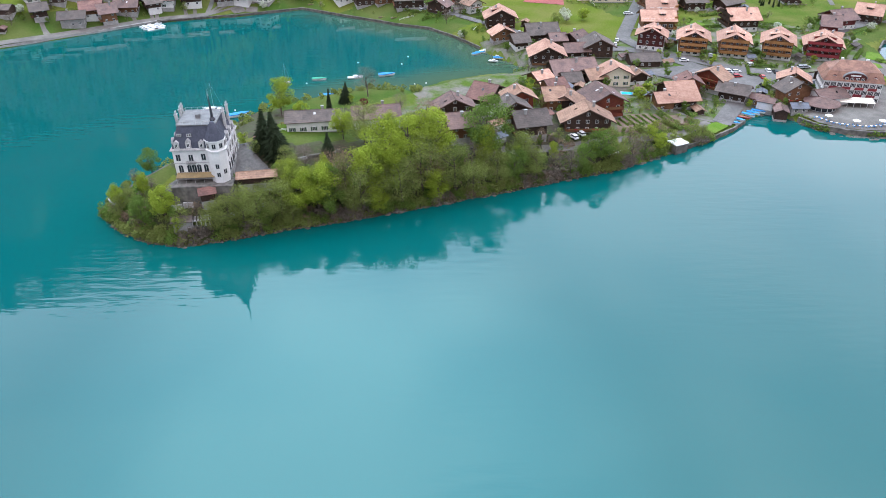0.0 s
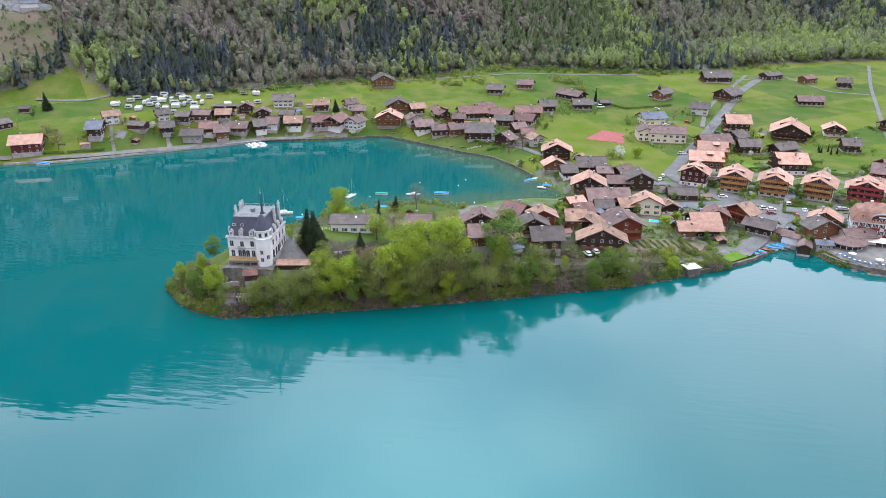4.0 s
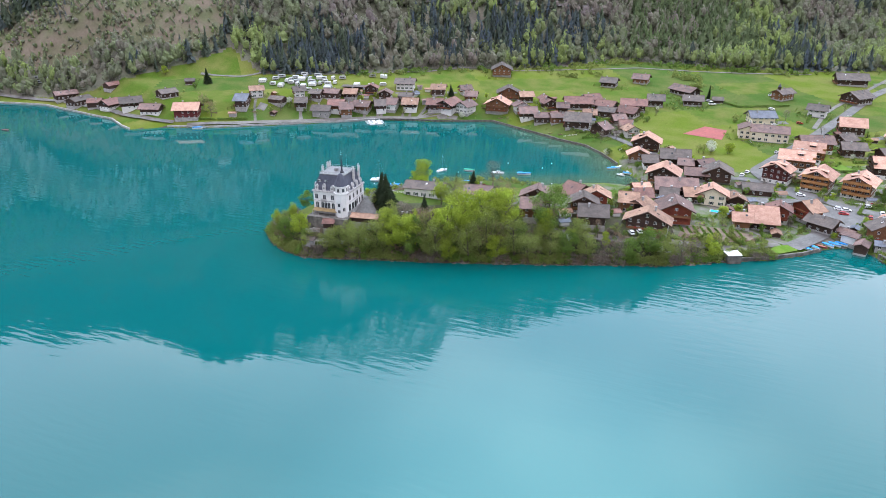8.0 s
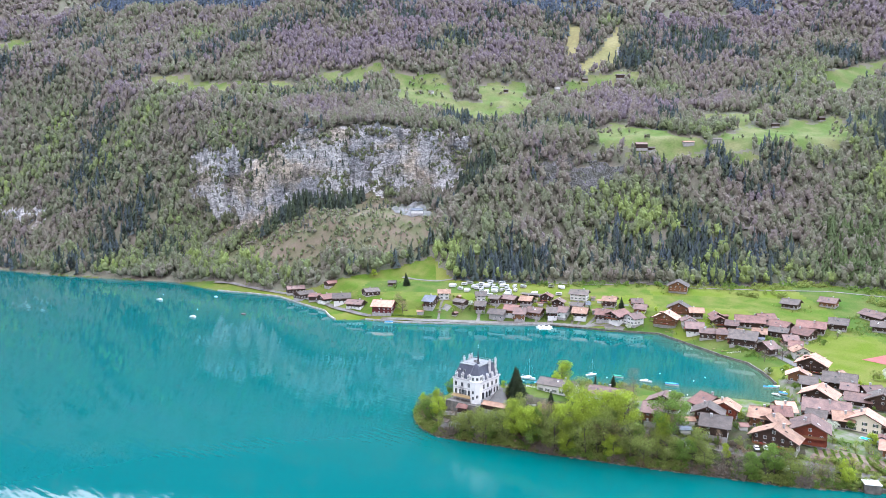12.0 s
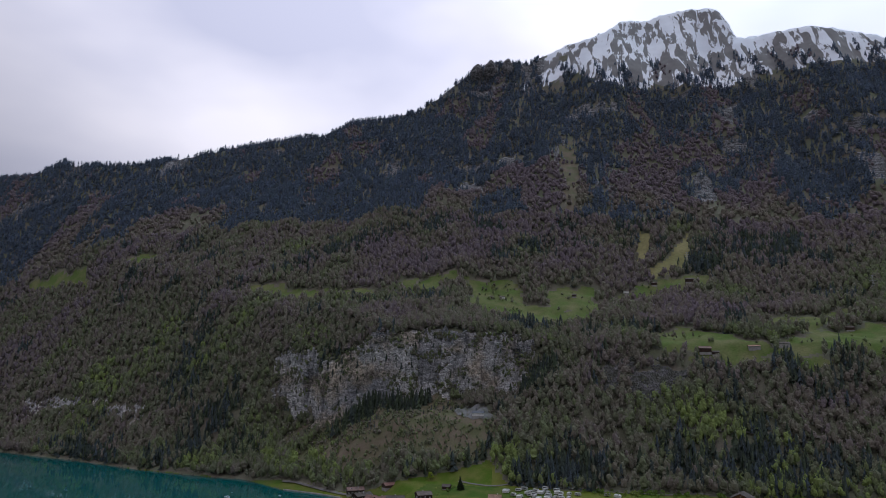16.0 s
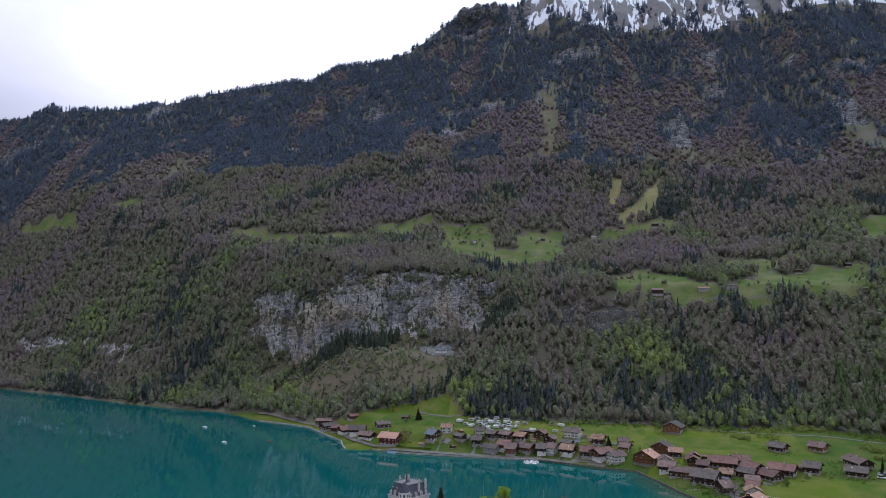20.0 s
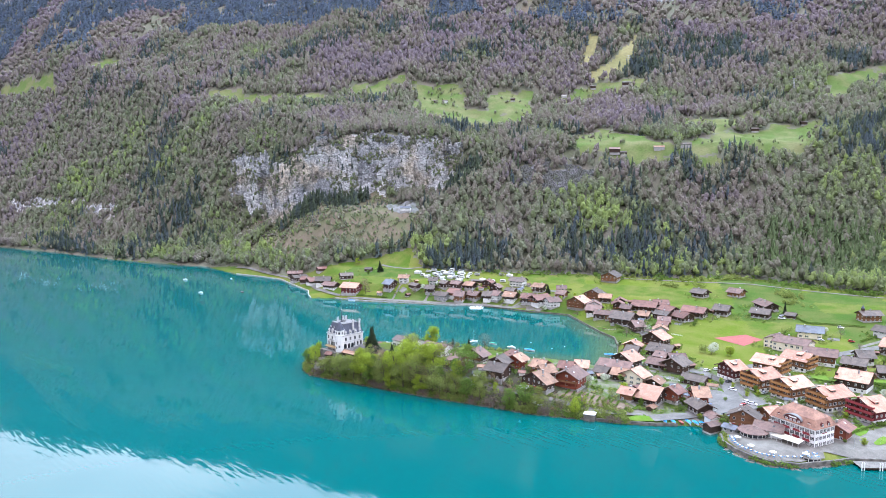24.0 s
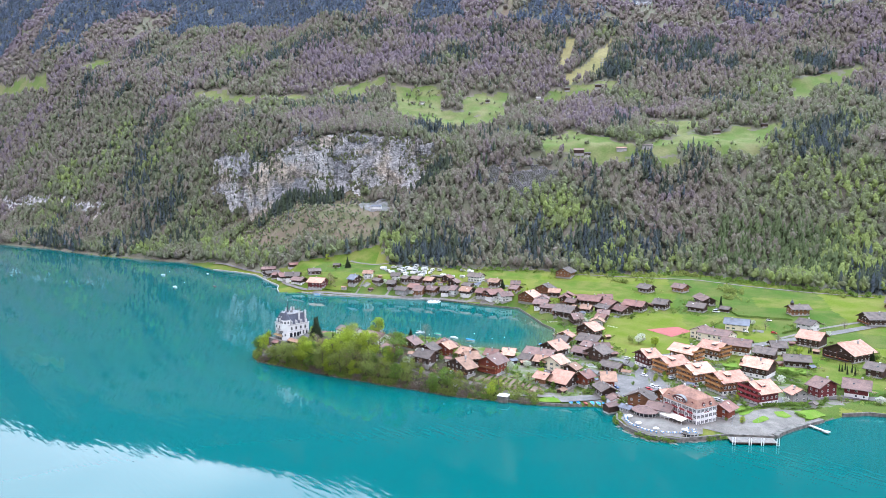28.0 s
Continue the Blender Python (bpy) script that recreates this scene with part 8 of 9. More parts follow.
tone = vnoise(bx / 7, by / 7, 74)
for mat, lo, hi, label in (("olive", 0.0, 0.42, "olive willow scrub hanging over the waterline"), ("green", 0.42, 0.66, "green scrub hanging over the waterline"), ("bare", 0.66, 2.0, "bare twigs hanging over the waterline")):
    m = (tone >= lo) & (tone < hi) & (np.abs(bx - 84) > 6)
    thicket("waterside_scrub", bx[m], by[m], 0.7 + 1.2 * rng.random(m.sum()) ** 1.5, mat, label, 90, 0.15)
bx, by = rng.uniform(-105, -10, 500), rng.uniform(190, 300, 500)
ok = (inland(bx, by) > 0.5) & (inland(bx, by) < 12) & (np.hypot(bx + 71, by - 196) > 15)
thicket("undergrowth", bx[ok], by[ok], 0.8 + 1.0 * rng.random(ok.sum()), "olive", "shrubs along the castle's bay side")
bx, by = rng.uniform(-20, 250, 11000), rng.uniform(215, 530, 11000)
far_from = np.full(len(bx), 99.0)
for hx, hy, hw in HOUSES:
    far_from = np.minimum(far_from, np.hypot(bx - hx, by - hy) - hw)
on_road = np.zeros(len(bx), bool)
for line, w in ROADS:
    for (ax, ay), (cx, cy) in zip(line, line[1:]):
        k = np.clip(((bx - ax) * (cx - ax) + (by - ay) * (cy - ay)) / ((cx - ax) ** 2 + (cy - ay) ** 2), 0, 1)
        on_road |= np.hypot(bx - ax - k * (cx - ax), by - ay - k * (cy - ay)) < w / 2 + 1.2
ok = (inland(bx, by) > 1.5) & (far_from > 0.5) & (far_from < 9) & ~on_road & (within(bx, by, PAVED) < 1)
ok &= vnoise(bx / 7, by / 7, 77) > 0.42
bx, by = bx[ok], by[ok]
half_of = rng.random(len(bx)) < 0.55
thicket("garden_bushes", bx[half_of], by[half_of], 0.45 + 0.75 * rng.random(half_of.sum()), "green", "green garden bushes between the houses", 26)
thicket("garden_bushes", bx[~half_of], by[~half_of], 0.45 + 0.7 * rng.random((~half_of).sum()), "olive", "olive garden bushes between the houses", 26)
bx, by = rng.uniform(-440, 60, 2500), rng.uniform(320, 560, 2500)
far_from = np.full(len(bx), 99.0)
for hx, hy, hw in HOUSES:
    far_from = np.minimum(far_from, np.hypot(bx - hx, by - hy) - hw)
ok = (inland(bx, by) > 3) & (far_from > 0.3) & (far_from < 7) & (vnoise(bx / 9, by / 9, 78) > 0.52)
thicket("garden_bushes", bx[ok], by[ok], 0.5 + 0.9 * rng.random(ok.sum()), "olive", "garden bushes by the bay houses", 22)


SHORE_STONE = material("wet_shore_stone", (0.07, 0.066, 0.055), 0.7, (0.14, 0.13, 0.11), 0.6, 6, 0.5, 2)


edge_line = np.array([(-222, 458), (-167, 506), (-106, 538), (-58, 580), (-27, 609), (32, 623), (77, 632), (120, 646), (240, 715)], float)
span = rng.uniform(0, len(edge_line) - 1.001, 420)
at_i, part_of = span.astype(int), span - span.astype(int)
bx = edge_line[at_i, 0] * (1 - part_of) + edge_line[at_i + 1, 0] * part_of + rng.normal(2, 4, 420)
by = edge_line[at_i, 1] * (1 - part_of) + edge_line[at_i + 1, 1] * part_of + rng.normal(-1, 4, 420)
tone = vnoise(bx / 25, by / 25, 79)
for mat, lo, hi, label in (("green", 0.0, 0.5, "green scrub along the foot of the wood"), ("olive", 0.5, 2.0, "olive scrub along the foot of the wood")):
    m = (tone >= lo) & (tone < hi)
    thicket("wood_edge_scrub", bx[m], by[m], 0.8 + 2.2 * rng.random(m.sum()) ** 2, mat, label, 60, 0.22)
for cx, cy, count, spread in ((-62, 545, 26, 7), (30, 585, 30, 8), (-40, 560, 12, 5), (45, 560, 18, 6), (-190, 420, 10, 5)):
    thicket("meadow_scrub", rng.normal(cx, spread, count), rng.normal(cy, spread * 0.6, count), 0.9 + 1.8 * rng.random(count), "olive", "clump of olive scrub on the meadow", 60, 0.22)


def stones(name, x, y, size, label):
    tpl = []
    for k in range(3):
        bm = bmesh.new()
        bmesh.ops.create_icosphere(bm, subdivisions=1, radius=1)
        r = random.Random(k)
        for v in bm.verts:
            v.co *= 0.7 + 0.6 * r.random()
        tpl.append(np.array([v.co[:] for f in bm.faces for v in f.verts]))
        bm.free()
    z = np.maximum(height(x, y), -0.3)
    vs = [tpl[i % 3] * s * [1.2, 1, 0.6] + [a, b, c] for i, (a, b, c, s) in enumerate(zip(x, y, z, size))]
    v = np.concatenate(vs)
    return tagged(sheet(name, v, np.arange(len(v)).reshape(-1, 3), [SHORE_STONE]), label, "stones", kind="stuff")


bx = rng.uniform(-107, 84, 420)
by = np.interp(bx, sx, sy) + rng.normal(0.3, 0.7, 420)
stones("shore_stones", bx, by, 0.3 + 0.5 * rng.random(420), "dark stones along the waterline")
ang = rng.random(160)
px_, py_ = np.interp(ang, np.linspace(0, 1, 8), [138, 143, 151, 159, 167, 176, 183, 189]), np.interp(ang, np.linspace(0, 1, 8), [260, 252, 247, 245, 245, 251, 263, 275])
stones("shore_stones", px_ + rng.normal(0, 0.6, 160), py_ + rng.normal(0, 0.6, 160) - 0.6, 0.4 + 0.7 * rng.random(160), "dark boulders below the quay wall")

# ---- gardens, pool, terrace furniture ----
SOIL = material("garden_soil", (0.13, 0.09, 0.065), 0.95, (0.19, 0.14, 0.1), 0.3, 6, 0.6, 3, fine=2)
POOL_BLUE = material("pool_water", (0.03, 0.4, 0.6), 0.1, (0.04, 0.46, 0.66), 0.6)
patch("garden_plot", [(62, 236), (72, 238), (92, 250), (90, 258), (76, 256), (64, 250)], SOIL, "brown vegetable plot with planted rows", "garden", up=0.18)
for i in range(9):
    rx0, ry0 = 64 + i * 2.9, 240 + i * 1.35
    hedge([(rx0, ry0), (rx0 - 3.0, ry0 + 7.5)], 0.35, 0.7, "row of green vegetables in dark soil")
pool = tagged(new("swimming_pool"), "small blue garden swimming pool with a pale rim", "pool")
pool.matrix_world = pose(74.5, 277.5, lift(74.5, 277.5) + 0.1, 0, 0, -8)
bm = bmesh.new()
box(bm, -2.6, 2.6, -1.7, 1.7, -0.8, 0.25)
part("rim", bm, CONCRETE, pool)
bm = bmesh.new()
box(bm, -2.2, 2.2, -1.3, 1.3, 0.0, 0.29)
part("water", bm, POOL_BLUE, pool)
carport = tagged(new("carport"), "long low dark timber carport by the caravan meadow", "carport")
carport.matrix_world = pose(-193, 433.5, lift(-193, 433.5), 0, 0, 12)
for i in range(12):
    bm = bmesh.new()
    box(bm, -13.6 + i * 2.46, -13.4 + i * 2.46, -2.4, -2.2, -1.5, 2.3)
    part("post", bm, WALL["D"], carport)
bm = bmesh.new()
prism(bm, [(-2.9, 2.3), (2.9, 2.8), (2.9, 3.0), (-2.9, 2.5)], -14, 14)
part("roof", bm, ROOF["G"], carport).matrix_basis = pose(0, 0, 0, 0, 0, 90)
bm = bmesh.new()
box(bm, -13.8, 13.8, 2.3, 2.5, -1.5, 2.7)
part("back_wall", bm, WALL["D"], carport)


def table_set(x, y, z, turn):
    """A terrace table with two chairs."""
    t = tagged(new("terrace_table"), "small pale terrace table on the hotel quay", "table", "terrace tables")
    t.matrix_world = pose(x, y, z, 0, 0, turn)
    bm = bmesh.new()
    lathe(bm, [(0.45, 0.7), (0.47, 0.75)], 10)
    part("tabletop", bm, FRAME_WHITE, t)
    bm = bmesh.new()
    lathe(bm, [(0.22, 0.0), (0.05, 0.08), (0.05, 0.7)], 8)
    part("leg", bm, METAL, t)
    for s in (-1, 1):
        c = tagged(new("terrace_chair"), "blue-grey terrace chair beside its table", "chair", "terrace chairs")
        c.matrix_world = pose(x, y, z, 0, 0, turn) @ pose(s * 0.8, 0, 0, 0, 0, 90 * s)
        bm = bmesh.new()
        box(bm, -0.22, 0.22, -0.22, 0.22, 0.42, 0.47)
        part("seat", bm, BLUE_COVER, c)
        bm = bmesh.new()
        box(bm, -0.22, 0.22, -0.24, -0.2, 0.47, 0.9)
        part("backrest", bm, BLUE_COVER, c)
        for lx in (-0.2, 0.2):
            for ly in (-0.2, 0.2):
                bm = bmesh.new()
                box(bm, lx - 0.02, lx + 0.02, ly - 0.02, ly + 0.02, 0, 0.42)
                part("leg", bm, METAL, c)


def parasol(x, y, z, mat, label):
    p = tagged(new("parasol"), label, "parasol", "parasols")
    p.matrix_world = pose(x, y, z)
    bm = bmesh.new()
    limb(bm, (0, 0, 0), (0, 0, 2.5), 0.04, 0.03, 6)
    part("pole", bm, METAL, p)
    bm = bmesh.new()
    lathe(bm, [(1.5, 2.05), (0.8, 2.4), (0.05, 2.65)], 8)
    part("canopy", bm, mat, p)


for i in range(20):
    u = (i + 0.5) / 20
    tx = float(np.interp(u, np.linspace(0, 1, 7), [143.5, 147.5, 153, 160, 166, 173, 179]))
    ty = float(np.interp(u, np.linspace(0, 1, 7), [258.5, 253.5, 250.2, 249, 249.6, 255.5, 264]))
    table_set(tx, ty + 0.6, lift(tx, ty) + 0.56, 37 * i)
    if i % 5 == 2:
        parasol(tx + 1.2, ty + 1.8, lift(tx, ty) + 0.56, HULL_WHITE, "closed-weave white terrace parasol")
# the small glazed rotunda at the end of the terrace
rotunda = tagged(new("rotunda"), "round white glazed terrace pavilion above the quay", "pavilion")
rotunda.matrix_world = pose(176.5, 262.0, 0.6)
bm = bmesh.new()
lathe(bm, [(4.2, -1.5), (4.2, 0.6)], 14)
part("plinth", bm, WALL["W"], rotunda)
bm = bmesh.new()
lathe(bm, [(4.05, 0.6), (4.05, 2.0)], 14)
part("glazing", bm, GLASS, rotunda)
for i in range(14):
    bm = bmesh.new()
    box(bm, 4.0, 4.2, -0.1, 0.1, 0.6, 2.05)
    part("mullion", bm, FRAME_WHITE, rotunda).rotation_euler.z = i * math.pi / 7
bm = bmesh.new()
lathe(bm, [(4.35, 2.0), (4.35, 2.2)], 14)
part("deck", bm, PATH_STONE, rotunda)
for i in range(5):
    table_set(176.5 + 2.6 * math.cos(i * 1.257), 262 + 2.6 * math.sin(i * 1.257), 2.82, 40 * i)
# street lamps and flagpoles at the landing
for x, y in ((186, 284), (192, 298), (150, 304), (120, 318), (96, 343)):
    lamp = tagged(new("street_lamp"), "slim grey street lamp beside the street", "street lamp", "street lamps")
    lamp.matrix_world = pose(x, y, lift(x, y))
    bm = bmesh.new()
    limb(bm, (0, 0, 0), (0, 0, 5.5), 0.07, 0.04, 6)
    part("pole", bm, METAL, lamp)
    bm = bmesh.new()
    box(bm, -0.12, 0.5, -0.1, 0.1, 5.45, 5.58)
    part("lantern", bm, STONE_TRIM, lamp)


# ---- power line across the slope ----
def pylon(x, y, high=26):
    p = tagged(new("pylon"), "grey lattice power pylon in the wooded slope", "pylon", "pylons")
    p.matrix_world = pose(x, y, lift(x, y), 0, 0, 35)
    for sx, sy in ((-1, -1), (1, -1), (1, 1), (-1, 1)):
        bm = bmesh.new()
        limb(bm, (sx * 2, sy * 2, -1), (sx * 0.3, sy * 0.3, high), 0.14, 0.1, 4)
        part("leg", bm, METAL, p)
    for k in range(6):
        z0, z1 = k * high / 6, (k + 1) * high / 6
        w0, w1 = 2 - 1.7 * k / 6, 2 - 1.7 * (k + 1) / 6
        bm = bmesh.new()
        for s in (-1, 1):
            limb(bm, (-w0, s * w0, z0), (w1, s * w1, z1), 0.06, 0.06, 4)
            limb(bm, (s * w0, -w0, z0), (s * w1, w1, z1), 0.06, 0.06, 4)
        part("bracing", bm, METAL, p)
    for k, w in ((0.72, 4.5), (0.85, 3.6), (0.97, 2.6)):
        bm = bmesh.new()
        box(bm, -w, w, -0.15, 0.15, high * k, high * k + 0.25)
        part("crossarm", bm, METAL, p)
    return p


pylon(-392, 960)
pylon(-150, 1010)

# ---- parked cars, caravans, hedges, barns ----
caravan(-269.8, 417.1, 25, 7.0, tent=True)
caravan(-257.6, 412.7, 15, 5.0)
caravan(-263.0, 432.7, 30, 7.0)
caravan(-252.6, 424.6, 110, 7.0)
caravan(-250.4, 413.6, 15, 5.0, tent=True)
caravan(-247.2, 421.8, 15, 5.0)
caravan(-252.0, 428.6, 110, 6.0)
caravan(-245.2, 425.5, 15, 5.0)
caravan(-245.6, 434.9, 25, 7.0, tent=True)
caravan(-246.1, 440.7, 110, 7.0)
caravan(-250.4, 446.5, 15, 6.0)
caravan(-240.8, 420.8, 110, 7.0)
caravan(-234.5, 419.7, 25, 5.0, tent=True)
caravan(-234.7, 431.6, 25, 7.0)
caravan(-239.6, 437.2, 110, 7.0)
caravan(-239.1, 448.3, 20, 7.0)
caravan(-235.2, 444.5, 20, 5.0, tent=True)
caravan(-230.7, 443.4, 15, 5.0)
caravan(-225.5, 436.8, 30, 5.0)
caravan(-220.6, 432.4, 30, 6.0)
caravan(-216.0, 425.4, 15, 7.0, tent=True)
caravan(-224.3, 446.9, 110, 7.0)
caravan(-217.2, 437.7, 110, 6.0)
caravan(-218.3, 451.2, 15, 6.0)
caravan(-199.6, 440.7, 25, 6.0, tent=True)
caravan(-188.9, 443.5, 20, 5.0)
caravan(-181.7, 450.1, 25, 6.0)
caravan(-199.6, 467.1, 25, 6.0)
caravan(-192.2, 469.3, 110, 7.0, tent=True)
caravan(-264.0, 426.0, 30, 6.0)
caravan(-225.4, 411.8, 15, 6.0)
caravan(-251.5, 435.0, 15, 6.0)
caravan(-230.4, 426.9, 15, 7.0, tent=True)
caravan(-226.3, 430.5, 110, 7.0)
caravan(-461.6, 371.3, 20, 5.5)
caravan(-469.1, 367.8, 20, 5.5)
caravan(-447.8, 373.5, 20, 5.5)
caravan(-463.7, 366.3, 20, 5.5)
caravan(-454.8, 368.2, 20, 5.5)
caravan(-441.8, 372.2, 20, 5.5)
car("white", 86.4, 354.8, 75)
car("white", 84.1, 347.8, 75)
car("black", 135.8, 292.0, 80)
car("silver", 138.1, 290.9, 80)
car("red", 139.3, 301.9, 85)
car("white", 144.8, 309.9, 85)
car("black", 147.6, 308.5, 85)
car("white", 156.6, 334.4, 80, van=True)
car("silver", 161.6, 314.4, 10)
car("silver", 163.7, 314.5, 10)
car("white", 111.5, 324.4, 0)
car("white", 127.0, 309.6, -30)
car("white", 140.1, 317.8, 20)
car("blue", 114.3, 292.0, 10)
car("black", 103.1, 337.1, 80)
car("silver", 125.8, 331.5, 80)
car("white", 47.5, 229.4, 115)
car("black", 10.2, 213.9, 20)
car("white", 103.4, 404.0, 5)
car("red", 142.6, 324.7, 80)
car("white", 98.8, 515.7, 0)
car("white", 98.2, 556.3, 10)
car("white", 102.3, 404.1, 0)
car("black", 132.2, 461.1, 10)
car("white", 127.1, 309.3, 10)
car("white", 130.2, 308.8, 10)
car("red", 128.6, 302.9, 10)
car("silver", 55.3, 518.1, 10)
car("white", 100.9, 473.7, 10)
car("red", 116.5, 485.2, 5)
car("black", -22.7, 419.7, 40)
car("white", -25.8, 427.7, 40)
car("white", 45.4, 505.5, 20)
car("white", 58.3, 509.9, 20, van=True)
car("black", -14.8, 412.4, 50)
car("silver", -11.9, 406.3, 50)
car("white", 44.6, 227.1, 120)
hedge([(138.0, 317.3), (134.6, 305.0), (140.1, 303.6)])
hedge([(138.0, 317.3), (151.6, 315.7)])
hedge([(140.8, 399.3), (155.8, 403.4)])
hedge([(127.8, 374.9), (146.7, 380.3)])
hedge([(153.9, 393.4), (178.5, 397.8)])
hedge([(163.9, 378.6), (186.1, 370.8)])
hedge([(183.2, 322.2), (201.0, 347.5)])
hedge([(169.8, 337.9), (182.4, 320.8), (178.9, 300.6)])
hedge([(63.0, 521.8), (76.5, 511.2), (110.7, 530.4)])
hedge([(-67.3, 432.4), (-32.4, 418.9)])
hedge([(-275.6, 338.5), (-258.9, 344.0)])
hedge([(-257.7, 345.0), (-240.2, 355.2)])
hedge([(120.9, 489.2), (126.3, 520.3)])
hedge([(123.9, 350.7), (141.4, 348.5)])
hedge([(126.7, 277.6), (138.1, 283.9)])
hedge([(-25.9, 408.8), (-13.2, 402.9)])
house("hut", -221.5, 684.9, 142.8, 40, 12, 9, 6.5, "B", "D", name="barn")
house("hut", -212.0, 689.7, 140.5, 40, 7, 6, 4.0, "G", "D", name="barn")
house("hut", -162.6, 739.4, 149.8, 40, 18, 7, 4.5, "G", "S", name="barn")
house("hut", -181.8, 718.2, 147.3, 40, 12, 5, 3.5, "T", "S", name="barn")
house("hut", -552.4, 686.2, 225.5, 40, 6, 5, 4.0, "G", "D", name="barn")
house("hut", -538.8, 694.6, 224.7, 40, 7, 6, 4.5, "G", "W", name="barn")
house("hut", -455.6, 756.4, 226.1, 40, 6, 5, 4.0, "G", "D", name="barn")
house("hut", -410.9, 893.5, 250.0, 40, 8, 7, 5.0, "G", "D", name="barn")
house("hut", -363.8, 914.3, 252.3, 40, 12, 8, 6.0, "G", "D", name="barn")
house("hut", -683.8, 579.8, 230.4, 40, 9, 7, 5.0, "G", "D", name="barn")
house("hut", -708.8, 542.1, 227.9, 40, 9, 6, 4.5, "G", "D", name="barn")
house("hut", -772.5, 536.4, 234.8, 40, 9, 6, 4.5, "G", "D", name="barn")
house("hut", -66.7, 790.5, 137.2, 40, 7, 6, 4.5, "T", "M", name="barn")
house("hut", -92.8, 908.0, 178.8, 40, 7, 6, 4.5, "G", "D", name="barn")
house("hut", -131.4, 855.7, 170.4, 40, 9, 6, 4.5, "G", "D", name="barn")
house("hut", -423.3, 837.2, 234.9, 40, 8, 6, 4.0, "G", "W", name="barn")
house("hut", -372.2, 482.5, 74.9, 40, 12, 8, 5.0, "S", "W", name="barn")

# ---- lawns and hedges by the landing ----
LAWN_GREEN = material("mown_lawn", (0.09, 0.17, 0.02), 0.9, (0.13, 0.19, 0.035), 0.25, 6, 0.3, 3, fine=2.5, specular=0.04)
patch("lawn", [(189.4, 297.4), (189.1, 305.3), (189.7, 309.1), (192.3, 308.0), (193.7, 306.1), (193.3, 300.1), (192.3, 296.1), (190.7, 295.4)], LAWN_GREEN, "mown green lawn between paths and hedges", "lawn", up=0.5)
patch("lawn", [(174.5, 312.4), (174.9, 316.1), (178.4, 317.8), (182.4, 313.9), (183.4, 307.4), (182.8, 301.3), (180.8, 301.6)], LAWN_GREEN, "mown green lawn between paths and hedges", "lawn", up=0.5)
patch("lawn", [(196.6, 326.7), (202.3, 336.8), (208.7, 336.6), (206.1, 324.4), (201.6, 321.7)], LAWN_GREEN, "mown green lawn between paths and hedges", "lawn", up=0.5)
patch("lawn", [(190.2, 318.4), (192.9, 323.0), (199.3, 318.8), (198.2, 313.6), (194.3, 313.3)], LAWN_GREEN, "mown green lawn between paths and hedges", "lawn", up=0.5)
patch("lawn", [(155.3, 401.9), (161.9, 408.0), (171.7, 409.6), (174.6, 397.5), (167.9, 393.7), (160.2, 393.9)], LAWN_GREEN, "mown green lawn between paths and hedges", "lawn", up=0.5)
patch("lawn", [(128.7, 383.9), (133.3, 393.1), (139.2, 384.4), (138.5, 373.7)], LAWN_GREEN, "mown green lawn between paths and hedges", "lawn", up=0.5)
patch("lawn", [(104, 254.5), (108.5, 252.5), (101.5, 246.5), (97, 244.5), (99, 251)], LAWN_GREEN, "small lakeside lawn above the low wall", "lawn", up=0.5)
hedge([(190.3, 324.2), (200.5, 338.4)], 1.5, 1.3)
hedge([(182.2, 323.0), (193.3, 338.9)], 1.5, 1.3)
hedge([(199.1, 322.1), (203.6, 323.6)], 1.5, 1.3)
hedge([(161.4, 386.5), (179.6, 378.3)], 1.5, 1.3)
hedge([(160.6, 392.9), (173.0, 391.3)], 1.5, 1.3)
hedge([(143.9, 343.8), (151.3, 332.4)], 1.5, 1.3)
tree("lime", 187.3, 291.2, 4.0)
tree("green", 175.9, 315.1, 4.5)
tree("green", 178.4, 313.8, 3.5)
tree("green", 181.0, 288.0, 2.5)
tree("bare", 182.2, 335.0, 4.0)
tree("fir", 192.9, 350.7, 4.0)
tree("cypress", 183.7, 422.3, 4.5)
tree("cypress", 185.1, 422.8, 4.5)
tree("cypress", 185.0, 428.1, 4.5)
tree("cypress", 154.1, 451.9, 4.0)
tree("lime", 101.4, 331.7, 4.0)
tree("lime", 125.7, 324.8, 4.0)
tree("lime", 110.0, 328.6, 4.0)
tree("lime", 98.6, 323.6, 4.0)
tree("green", 119.6, 324.8, 4.0)
tree("lime", 122.4, 319.1, 3.5)
tree("green", 147.7, 332.4, 4.0)
tree("lime", 167.4, 327.2, 4.5)
tree("lime", 129.3, 335.4, 4.0)
tree("green", 117.8, 303.7, 3.0)
wall_line = np.linspace(0, 1, 60)
bx = np.interp(wall_line, np.linspace(0, 1, 8), [137, 142.5, 150.5, 159, 167.5, 177, 184, 190]) + rng.normal(0, 0.5, 60)
by = np.interp(wall_line, np.linspace(0, 1, 8), [260.5, 252.5, 247.6, 245.4, 245.4, 251.6, 263.6, 275.6]) + rng.normal(0, 0.5, 60)
m = vnoise(wall_line * 11, wall_line * 0, 91) > 0.42
thicket("wall_bushes", bx[m], by[m], 0.7 + 0.8 * rng.random(m.sum()), "green", "bushes growing from the foot of the quay wall", 40)


# ---- what fills the gardens: lawns, paths, beds, hedges, sheds, fences, small trees ----
fill = random.Random(23)
BUSY = list(HOUSES)


